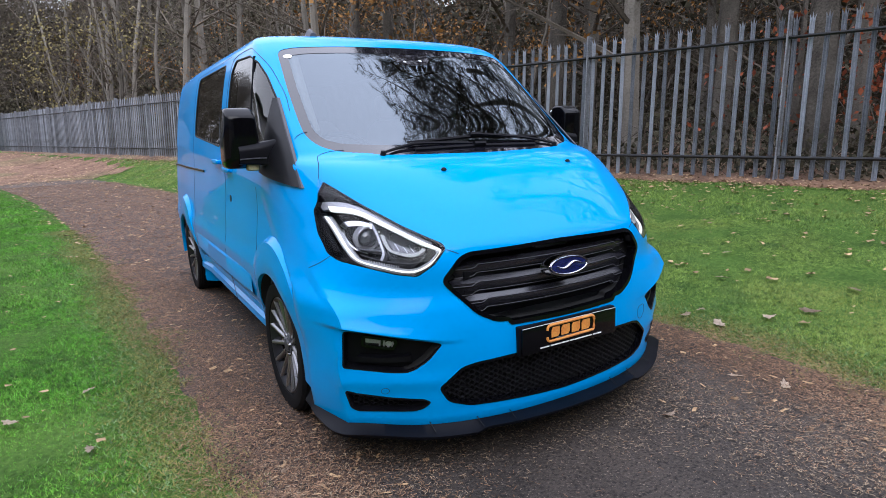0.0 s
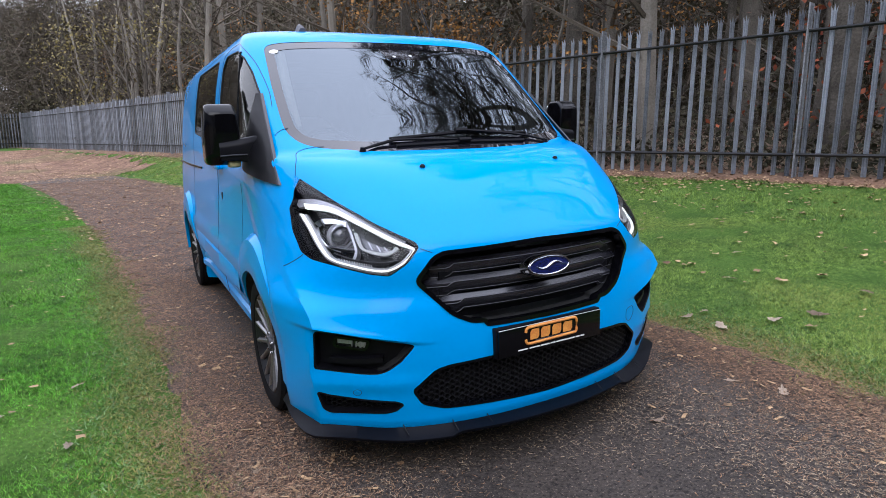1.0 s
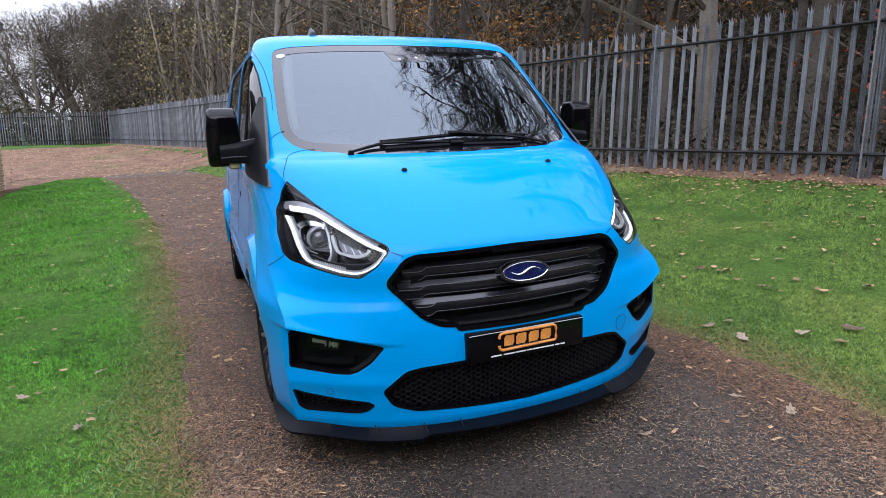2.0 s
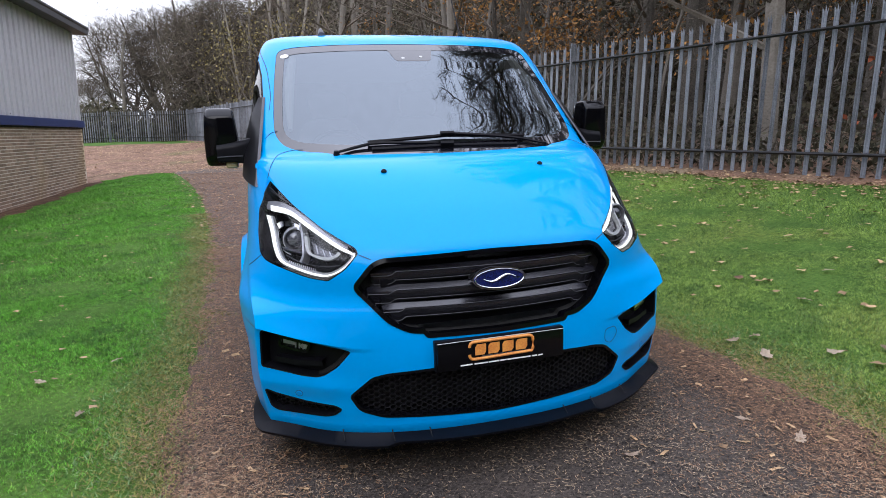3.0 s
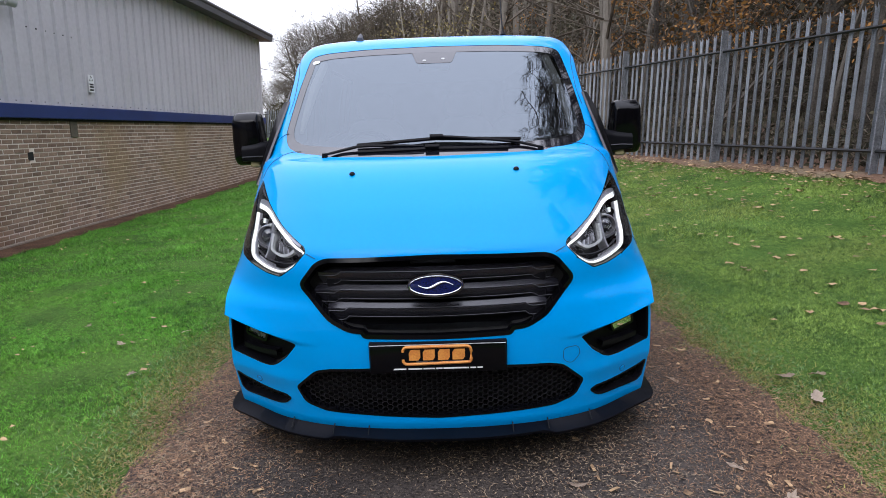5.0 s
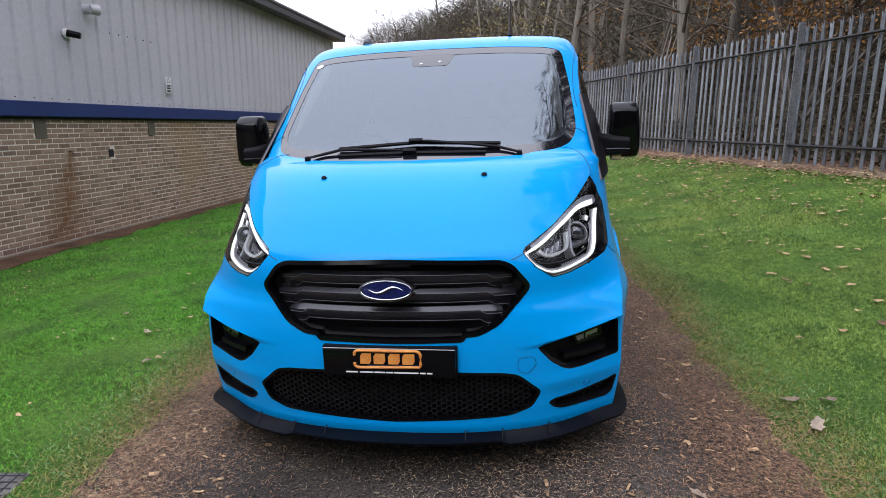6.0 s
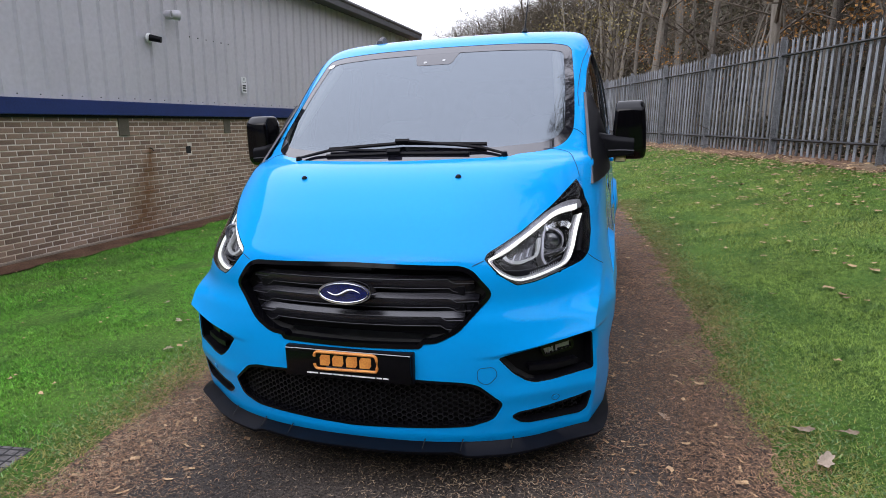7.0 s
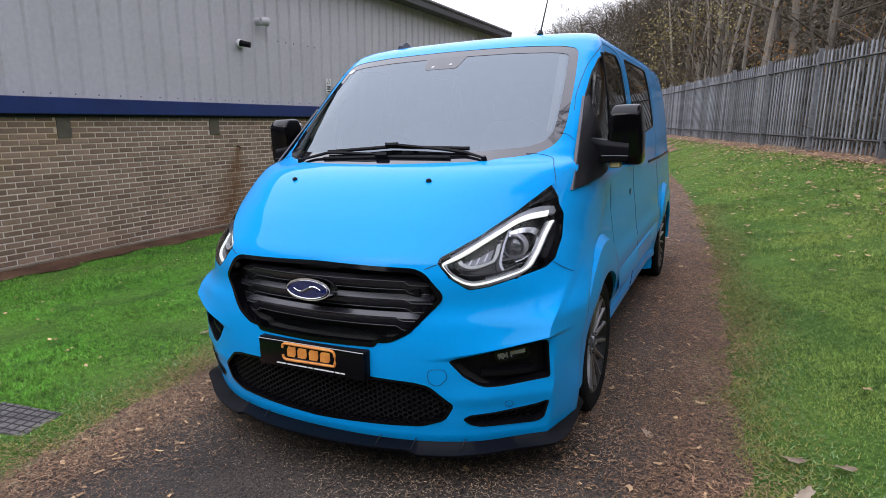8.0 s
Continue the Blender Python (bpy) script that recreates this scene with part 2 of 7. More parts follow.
def patchy(m, colour, scale, lo, hi, most):
    """Lets patches of another colour show through, by a slow noise."""
    n, l = m.node_tree.nodes, m.node_tree.links
    old = n["Principled BSDF"].inputs["Base Color"].links[0].from_socket
    co, noi, ramp, mix = (n.new("ShaderNode" + k) for k in ("TexCoord", "TexNoise", "MapRange", "Mix"))
    mix.data_type = "RGBA"
    noi.inputs["Scale"].default_value, noi.inputs["Detail"].default_value = scale, 4
    l.new(co.outputs["Object"], noi.inputs["Vector"])
    ramp.inputs[1].default_value, ramp.inputs[2].default_value, ramp.inputs[4].default_value = lo, hi, most
    l.new(noi.outputs[0], ramp.inputs[0])
    l.new(ramp.outputs[0], mix.inputs[0])
    l.new(old, mix.inputs[6])
    mix.inputs[7].default_value = (*colour, 1)
    l.new(mix.outputs[2], n["Principled BSDF"].inputs["Base Color"])


patchy(BLADE, (0.36, 0.36, 0.10), 0.55, 0.48, 0.72, 0.62)
patchy(LUSH, (0.24, 0.34, 0.07), 0.55, 0.52, 0.74, 0.4)
patchy(LUSH, (0.03, 0.09, 0.03), 2.6, 0.55, 0.68, 0.55)
patchy(BLADE, (0.03, 0.09, 0.03), 2.6, 0.55, 0.68, 0.55)
for m in (BLADE, LUSH):
    patchy(m, (0.008, 0.035, 0.006), 26, 0.54, 0.62, 0.75)
    patchy(m, (0.38, 0.56, 0.11), 38, 0.60, 0.68, 0.7)
patchy(GRAVEL, (0.005, 0.004, 0.004), 70, 0.55, 0.62, 0.8)
patchy(GRAVEL, (0.26, 0.21, 0.16), 130, 0.63, 0.68, 0.85)
patchy(EARTH, (0.11, 0.13, 0.045), 0.30, 0.55, 0.68, 0.5)
patchy(EARTH, (0.07, 0.04, 0.034), 5.0, 0.54, 0.62, 0.7)
patchy(LITTER, (0.20, 0.17, 0.10), 0.8, 0.5, 0.65, 0.6)


def stained(m):
    """A run of rust below a fixing in the brickwork, and damp staining low down."""
    n, l = m.node_tree.nodes, m.node_tree.links
    old = n["Principled BSDF"].inputs["Base Color"].links[0].from_socket
    co, sep, noi, mix = (n.new("ShaderNode" + k) for k in ("TexCoord", "SeparateXYZ", "TexNoise", "Mix"))
    mix.data_type = "RGBA"
    l.new(co.outputs["Object"], sep.inputs[0])
    noi.inputs["Scale"].default_value = 7
    l.new(co.outputs["Object"], noi.inputs["Vector"])

    def calc(op, a, b):
        k = n.new("ShaderNodeMath")
        k.operation = op
        for i, v in enumerate((a, b)):
            if isinstance(v, (int, float)):
                k.inputs[i].default_value = v
            else:
                l.new(v, k.inputs[i])
        return k.outputs[0]

    drop = calc("SUBTRACT", 1.05, sep.outputs["Z"])
    width = calc("ADD", 0.10, calc("MULTIPLY", drop, 0.45))
    off = calc("ABSOLUTE", calc("SUBTRACT", calc("SUBTRACT", sep.outputs["Y"], 6.34), calc("MULTIPLY", drop, -0.22)), 0)
    core = calc("SUBTRACT", 1.0, calc("DIVIDE", off, width))
    core = calc("MULTIPLY", calc("MAXIMUM", core, 0.0), calc("GREATER_THAN", drop, 0.0))
    core = calc("MULTIPLY", core, calc("MULTIPLY", noi.outputs[0], 1.5))
    core = calc("MINIMUM", core, 0.85)
    l.new(core, mix.inputs[0])
    l.new(old, mix.inputs[6])
    mix.inputs[7].default_value = (0.16, 0.075, 0.03, 1)
    l.new(mix.outputs[2], n["Principled BSDF"].inputs["Base Color"])


patchy(MORTAR, (0.50, 0.36, 0.20), 0.5, 0.52, 0.66, 0.6)
patchy(BRICKS, (0.26, 0.18, 0.10), 0.5, 0.52, 0.66, 0.6)
stained(BRICKS)
stained(MORTAR)


# ---- building blocks ----
def mesh_from(name, verts, faces, mats, smooth=False):
    me = bpy.data.meshes.new(name)
    me.from_pydata([tuple(v) for v in verts], [], faces)
    for m in mats if isinstance(mats, (list, tuple)) else [mats]:
        me.materials.append(m)
    if smooth:
        me.polygons.foreach_set("use_smooth", [True] * len(me.polygons))
    me.update()
    return me


def big_mesh(name, verts, sides, mat, smooth=False):
    """Many loose polygons of one number of sides, from an array of points in order."""
    me = bpy.data.meshes.new(name)
    verts = np.asarray(verts, dtype=np.float32).reshape(-1, 3)
    n = len(verts) // sides
    me.vertices.add(len(verts))
    me.vertices.foreach_set("co", verts.ravel())
    me.loops.add(len(verts))
    me.loops.foreach_set("vertex_index", np.arange(len(verts), dtype=np.int32))
    me.polygons.add(n)
    me.polygons.foreach_set("loop_start", np.arange(0, len(verts), sides, dtype=np.int32))
    if smooth:
        me.polygons.foreach_set("use_smooth", np.ones(n, dtype=bool))
    me.materials.append(mat)
    me.update(calc_edges=True)
    return me


def part(name, bm, mat, parent, label="", smooth=True):
    """Links a bmesh, or mesh data, as one mesh object under a thing or under a part."""
    if isinstance(bm, bmesh.types.BMesh):
        me = bpy.data.meshes.new(name)
        bmesh.ops.recalc_face_normals(bm, faces=bm.faces)
        bm.to_mesh(me)
        bm.free()
        me.materials.append(mat)
        if smooth:
            me.polygons.foreach_set("use_smooth", [True] * len(me.polygons))
            me.set_sharp_from_angle(angle=radians(35))
    else:
        me = bm
    ob = new(name, me)
    ob.parent = parent
    return tagged(ob, label=label)


def empty(name, m, label, category, group="", kind=""):
    ob = new(name)
    ob.empty_display_size = 0.2
    ob.matrix_basis = m
    return tagged(ob, label, category, group, kind)


def box(bm, x0, x1, y0, y1, z0, z1, bevel=0.0):
    c = [bm.verts.new((x, y, z)) for x in (x0, x1) for y in (y0, y1) for z in (z0, z1)]
    fs = [bm.faces.new([c[i] for i in f]) for f in ((0, 1, 3, 2), (4, 6, 7, 5), (0, 4, 5, 1), (2, 3, 7, 6), (0, 2, 6, 4), (1, 5, 7, 3))]
    if bevel:
        edges = list({e for f in fs for e in f.edges})
        bmesh.ops.bevel(bm, geom=edges, offset=bevel, segments=2, affect="EDGES", profile=0.5)
    return bm


def boxed(*a, **k):
    return box(bmesh.new(), *a, **k)


def tube(bm, points, radius, sides=8, closed=False, squash=1.0, caps=True):
    """A pipe along points; radius a number or one per point."""
    pts = [Vector(p) for p in points]
    n = len(pts)
    rad = [radius] * n if isinstance(radius, (int, float)) else list(radius)
    rings, up = [], Vector((0, 0, 1))
    for i, p in enumerate(pts):
        a = pts[i - 1] if (i or closed) else p
        b = pts[(i + 1) % n] if (i < n - 1 or closed) else p
        d = (b - a).normalized()
        s = d.cross(up)
        if s.length < 1e-3:
            s = d.cross(Vector((1, 0, 0)))
        s.normalize()
        u = s.cross(d)
        rings.append([bm.verts.new(p + (s * math.cos(k * math.tau / sides) + u * squash * math.sin(k * math.tau / sides)) * rad[i]) for k in range(sides)])
    for i in range(n if closed else n - 1):
        a, b = rings[i], rings[(i + 1) % n]
        for k in range(sides):
            bm.faces.new((a[k], a[(k + 1) % sides], b[(k + 1) % sides], b[k]))
    if caps and not closed:
        bm.faces.new(rings[0])
        bm.faces.new(rings[-1][::-1])
    return bm


def lathe(bm, profile, axis_origin, steps=32, axis="x"):
    """Turns (offset along the axis, radius) pairs round an axis."""
    o = Vector(axis_origin)
    rings = []
    for off, r in profile:
        ring = []
        for k in range(steps):
            a = k * math.tau / steps
            if axis == "x":
                v = Vector((off, r * math.cos(a), r * math.sin(a)))
            elif axis == "y":
                v = Vector((r * math.cos(a), off, r * math.sin(a)))
            else:
                v = Vector((r * math.cos(a), r * math.sin(a), off))
            ring.append(bm.verts.new(o + v))
        rings.append(ring)
    for a, b in zip(rings, rings[1:]):
        for k in range(steps):
            bm.faces.new((a[k], a[(k + 1) % steps], b[(k + 1) % steps], b[k]))
    return bm


def smooth01(v, a, b):
    t = np.clip((v - a) / (b - a), 0, 1)
    return t * t * (3 - 2 * t)


# ---- the lie of the land ----
def path_middle(y):
    y = np.asarray(y, dtype=float)
    return 0.2 - 0.03 * y - 0.0053 * np.clip(y, -15, 45) ** 2 * np.where(y < 0, -0.3, 1.0)


def fence_x(y):
    return 5.8 - 0.3125 * (np.asarray(y, dtype=float) - 5.5)


WALL_X = -6.6


def land(x, y):
    """Height of the ground: a cambered path, a lawn that falls to the building and a bank that climbs to the fence."""
    x, y = np.asarray(x, dtype=float), np.asarray(y, dtype=float)
    u = x - np.where(y > 4, path_middle(y) - path_middle(4), 0)
    near = 0.085 + 0.04 * np.clip(u, -1.8, 1.7)
    left = -0.38 * smooth01(-u, 1.8, 6.4)
    bank = np.clip((x - path_middle(y) - 1.5) / np.maximum(fence_x(y) - path_middle(y) - 1.5, 0.6), 0, 1)
    right = (0.87 - 0.153) * bank ** 1.15
    wood = 0.10 * np.clip(x - fence_x(y), 0, 30)
    far = 0.65 * smooth01(y, 24, 46) * (1 - bank)
    return near + left + right + wood + far


def sheet(name, xs, ys, lift, mat, keep=None):
    gx, gy = np.meshgrid(xs, ys, indexing="ij")
    gz = land(gx, gy) + lift
    ids = np.arange(gx.size).reshape(gx.shape)
    v = np.stack([gx, gy, gz], -1).reshape(-1, 3)
    f = np.stack([ids[:-1, :-1], ids[1:, :-1], ids[1:, 1:], ids[:-1, 1:]], -1).reshape(-1, 4)
    if keep is not None:
        f = f[keep(v[f].mean(1))]
    return mesh_from(name, v, f.tolist(), mat, True)


far_steps = np.array([15, 22, 32, 48, 75, 130, 260, 600.0])
xs = np.concatenate([-far_steps[::-1], np.arange(-14, 14.01, 0.25), far_steps])
ys = np.concatenate([-far_steps[::-1], np.arange(-14, 40.01, 0.3), [42, 45, 48, 52, 58, 66, 80, 120, 250, 600]])
ground = tagged(new("ground", sheet("ground", xs, ys, 0.0, SOIL)), "green mown lawn with fallen brown leaves", "ground", kind="structure")

# the path: a dark gravel strip with ragged edges, and its branch behind the building
rows_y = np.concatenate([np.arange(-14, -4, 0.25), np.arange(-4, 9, 0.06), np.arange(9, 30, 0.25)])
pv, pf = [], []
ACROSS = 28
for j, y in enumerate(rows_y):
    c = float(path_middle(y))
    wl = 1.5 + 0.10 * noise.noise((0.0, y * 0.8, 3.0)) + 0.05 * noise.noise((5.0, y * 4.0, 0.0))
    wr = 1.5 + 0.12 * noise.noise((9.0, y * 0.7, 3.0)) + 0.05 * noise.noise((2.0, y * 4.0, 7.0))
    for i in range(ACROSS + 1):
        x = c - wl + (wl + wr) * i / ACROSS
        edge = 1 if i in (0, ACROSS) else 0
        pv.append((x, y, float(land(x, y)) + (0.012 - 0.016 * edge) + 0.006 * noise.noise((x * 3, y * 3, 0))))
for j in range(len(rows_y) - 1):
    for i in range(ACROSS):
        a = j * (ACROSS + 1) + i
        pf.append((a, a + 1, a + ACROSS + 2, a + ACROSS + 1))
path_mesh = mesh_from("path", pv, pf, GRAVEL, True)
litter = path_mesh.attributes.new("litter", "FLOAT", "POINT")
pa = np.array(pv)
across = np.abs(pa[:, 0] - path_middle(pa[:, 1]))
litter.data.foreach_set("value", (0.85 * smooth01(across, 0.75, 1.35) + 0.95 * smooth01(pa[:, 1], 1.2, 9.0)).astype(np.float32))
tagged(new("path", path_mesh), "worn dark gravel path littered with brown needles", "path", kind="structure")
# bare earth where the path widens behind the building
def earth_patch(c):
    """Where the lawn is worn away: the path's bend and the open ground behind the building."""
    x, y = c[:, 0], c[:, 1]
    lo = np.clip(20.4 + 0.9 * (x + 5.35), 18.0, 22.0) + 0.25 * np.sin(x * 3.3) + 0.15 * np.sin(x * 8.9)
    hi = 40.8 + 0.6 * np.sin(x * 0.5) + 0.3 * np.sin(x * 2.9)
    right = np.where(y < 27.5, path_middle(y) + 1.8 + 0.11 * (y - 15), fence_x(y) - 0.5) + 0.15 * np.sin(y * 4.0) + 0.1 * np.sin(y * 9.7)
    return (y > lo) & (y < hi) & (x < right)


tagged(new("bare_earth", sheet("bare_earth", np.arange(-26, 3, 0.13), np.arange(17.5, 42, 0.13), 0.02, EARTH, earth_patch)), "brown bare earth with leaf litter where the path turns", "ground", kind="structure")
# a strip of bare soil along the foot of the wall
wx, wy = np.concatenate([np.arange(WALL_X - 0.1, WALL_X + 0.30, 0.1), np.arange(WALL_X + 0.30, WALL_X + 0.80, 0.035)]), np.arange(-16, 19.6, 0.09)
tagged(new("soil_strip", sheet("soil_strip", wx, wy, 0.016, BORDERSOIL, lambda c: c[:, 0] < WALL_X + 0.50 + 0.06 * np.sin(c[:, 1] * 3.1) + 0.05 * np.sin(c[:, 1] * 7.7))), "bare brown soil along the foot of the wall", "ground", kind="structure")
# leaf litter under the trees, behind the fence
offs = np.concatenate([[-0.30, -0.22, -0.14, -0.05, 0.1, 0.4, 1.0], np.arange(2, 20, 1.0), [24, 32, 45]])
ly = np.concatenate([np.arange(-20, 46, 0.16), np.arange(46, 66, 1.0)])
lv, lf = [], []
for j, y in enumerate(ly):
    rag = 0.16 * noise.noise((y * 1.3, 2.0, 0.0)) + 0.10 * noise.noise((y * 5.1, 7.0, 0.0))
    for i, d in enumerate(offs):
        x = float(fence_x(y)) + d + rag * (d < 0.2)
        lv.append((x, y, float(land(x, y)) + (0.03 if i else -0.02)))
n = len(offs)
lf = [(j * n + i, j * n + i + 1, (j + 1) * n + i + 1, (j + 1) * n + i) for j in range(len(ly) - 1) for i in range(n - 1)]
tagged(new("woodland_floor", mesh_from("woodland_floor", lv, lf, LITTER, True)), "brown leaf litter on the woodland floor", "ground", kind="structure")


# ---- palisade fence ----
def pale_mesh(h=2.2):
    """One W-section pale with a splayed three-point top."""
    prof = [(-0.031, 0.0), (-0.017, 0.024), (0.0, 0.004), (0.017, 0.024), (0.031, 0.0)]
    back = [(x, d - 0.004) for x, d in prof[::-1]]
    ring = prof + back
    tops = [0.045, -0.01, 0.075, -0.01, 0.045]
    tops = tops + tops[::-1]
    v = [(x, -d, 0.0) for x, d in ring] + [(x, -d, h - 0.13) for x, d in ring]
    v += [(x * (1.25 if abs(x) > 0.025 else 0.8 if abs(x) > 0.01 else 1), -d, h + tops[k] - 0.075) for k, (x, d) in enumerate(ring)]
    n, f = len(ring), []
    for s in (0, n):
        f += [(s + k, s + (k + 1) % n, s + n + (k + 1) % n, s + n + k) for k in range(n)]
    f += [(2 * n + k, 2 * n + k + 1, 3 * n - 2 - k, 3 * n - 1 - k) for k in range(4)]
    f.append(tuple(range(n))[::-1])
    return mesh_from("pale", v, f, STEEL)


PALE = pale_mesh()
POST = bpy.data.meshes.new("post")
bm = bmesh.new()
box(bm, -0.010, 0.010, -0.048, 0.055, -0.3, 2.28, 0.004)
box(bm, -0.028, 0.028, -0.056, -0.0485, -0.3, 2.275, 0.002)
bm.to_mesh(POST)
bm.free()
POST.materials.append(POSTSTEEL)


def run_fence(start, end, bays, label):
    """A palisade run: posts, two rails a bay and seventeen pales a bay."""
    a, b = Vector((*start, 0)), Vector((*end, 0))
    along = (b - a).normalized()
    ang = math.atan2(along.y, along.x)
    thing = empty("palisade_fence", pose(a.x, a.y, 0), label, "fence")
    step = (b - a).length / bays
    rng = random.Random(int(bays))
    count = 0
    joined = []
    for i in range(bays + 1):
        p = along * step * i
        z = float(land(a.x + p.x, a.y + p.y))
        post = part("post", POST, POSTSTEEL, thing)
        post.matrix_basis = Matrix.Translation((p.x, p.y, z)) @ Matrix.Rotation(ang, 4, "Z")
        if i == bays:
            break
        q = along * step * (i + 1)
        zq = float(land(a.x + q.x, a.y + q.y))
        side = Vector((along.y, -along.x, 0))
        for h in (0.33, 1.93):
            bm = bmesh.new()
            tube(bm, [p + Vector((0, 0, z + h)), q + Vector((0, 0, zq + h))], 0.022, 4)
            part("rail", bm, RAILSTEEL, thing, smooth=False)
        for k in range(17):
            t = (k + 0.5) / 17
            c = p.lerp(q, t)
            zz = z + (zq - z) * t + 0.045 + rng.uniform(-0.012, 0.012)
            m = Matrix.Translation((c.x, c.y, zz)) @ Matrix.Rotation(ang + rng.uniform(-0.05, 0.05), 4, "Z") @ Matrix.Rotation(rng.uniform(-0.008, 0.008), 4, "Y") @ Matrix.Translation((0, FENCE_SIDE * 0.035, 0))
            if count < 290:
                part("pale", PALE, STEEL, thing).matrix_basis = m
                count += 1
            else:
                joined.append(m)
    if joined:
        base = np.array([v.co[:] for v in PALE.vertices])
        fs = [tuple(p.vertices) for p in PALE.polygons]
        vs, ff = [], []
        for m in joined:
            arr = np.array(m)
            o = len(vs)
            vs += (base @ arr[:3, :3].T + arr[:3, 3]).tolist()
            ff += [tuple(i + o for i in f) for f in fs]
        tagged(part("far_pales", mesh_from("far_pales", vs, ff, STEEL), STEEL, thing), kind="stuff")
    return thing


FENCE_SIDE = -1
y_end = 45.6
run_fence((float(fence_x(-5.54)), -5.54), (float(fence_x(y_end)), y_end), 18, "weathered grey galvanised palisade fence on a grassy bank")
FENCE_SIDE = -1
run_fence((float(fence_x(y_end)), y_end), (-32.0, 54.0), 9, "distant grey palisade fence behind the lawn")


# ---- the industrial building ----
building = empty("industrial_building", pose(WALL_X, 0, 0), "brick and grey metal clad industrial unit", "building")
BASE, BAND0, BAND1, EAVE, Y0B, Y1B = -0.42, 1.58, 1.79, 4.42, -26.0, 19.45
wall = part("brick_wall", boxed(-0.22, -0.0030, Y0B, Y1B, BASE - 0.3, BAND0), MORTAR, building, "buff brick wall with pale mortar joints", False)
part("plinth", boxed(-0.2, 0.035, Y0B, Y1B + 0.02, BASE - 0.3, BASE + 0.10, 0.01), CONCRETE, building, "stained concrete footing", False)
part("flashing", boxed(-0.2, 0.075, Y0B, Y1B + 0.06, BAND0 - 0.004, BAND1, 0.006), BLUEBAND, building, "navy blue metal flashing", False)
# black strip draws the shadow that the flashing casts on the brick
part("soffit", boxed(-0.1, 0.028, Y0B, Y1B + 0.03, BAND0 - 0.045, BAND0 - 0.006), VOID, building, "black strip for the shade under the flashing", False)
# ribbed sheet: one trapezoid rib every third of a metre
RIB = 0.333
cv, cf, y = [], [], Y0B
while y < Y1B:
    for dy, dx in ((0, 0.0), (RIB - 0.095, 0.0), (RIB - 0.07, 0.038), (RIB - 0.025, 0.038)):
        if y + dy <= Y1B:
            cv += [(dx, y + dy, BAND1 - 0.02), (dx, y + dy, EAVE)]
    y += RIB
cv += [(0, Y1B, BAND1 - 0.02), (0, Y1B, EAVE)]
cf = [(i, i + 2, i + 3, i + 1) for i in range(0, len(cv) - 2, 2)]
n0 = len(cv)
cv += [(-0.2, y, z) for y in (Y0B, Y1B) for z in (BAND1 - 0.02, EAVE)]
cf += [(n0 - 2, n0 + 2, n0 + 3, n0 - 1), (n0, 0, 1, n0 + 1), (n0 + 2, n0, n0 + 1, n0 + 3)]
part("cladding", mesh_from("cladding", cv, cf, CLAD), CLAD, building, "grey ribbed metal cladding")
part("end_wall", boxed(-14, -0.2, Y1B - 0.2, Y1B, BASE - 0.3, EAVE), CLAD, building, "", False)
part("fascia", boxed(-0.1, 0.36, Y0B, Y1B + 0.36, EAVE, EAVE + 0.16, 0.01), FASCIA, building, "dark weathered roof edge", False)
bm = bmesh.new()
vs = [bm.verts.new(c) for c in ((0.37, Y0B, EAVE + 0.162), (0.37, Y1B + 0.37, EAVE + 0.162), (-14, Y1B + 0.37, EAVE + 2.2), (-14, Y0B, EAVE + 2.2), (0.37, Y0B, EAVE + 0.2), (0.37, Y1B + 0.37, EAVE + 0.2), (-14, Y1B + 0.37, EAVE + 2.25), (-14, Y0B, EAVE + 2.25))]
for f in ((0, 1, 2, 3), (7, 6, 5, 4), (0, 4, 5, 1), (1, 5, 6, 2), (2, 6, 7, 3), (3, 7, 4, 0)):
    bm.faces.new([vs[i] for i in f])
part("roof", bm, FASCIA, building, "dark sheet roof", False)
bm = bmesh.new()
tube(bm, [(0.33, Y0B, EAVE + 0.20), (0.33, Y1B + 0.34, EAVE + 0.20)], 0.06, 10)
part("gutter", bm, FASCIA, building)


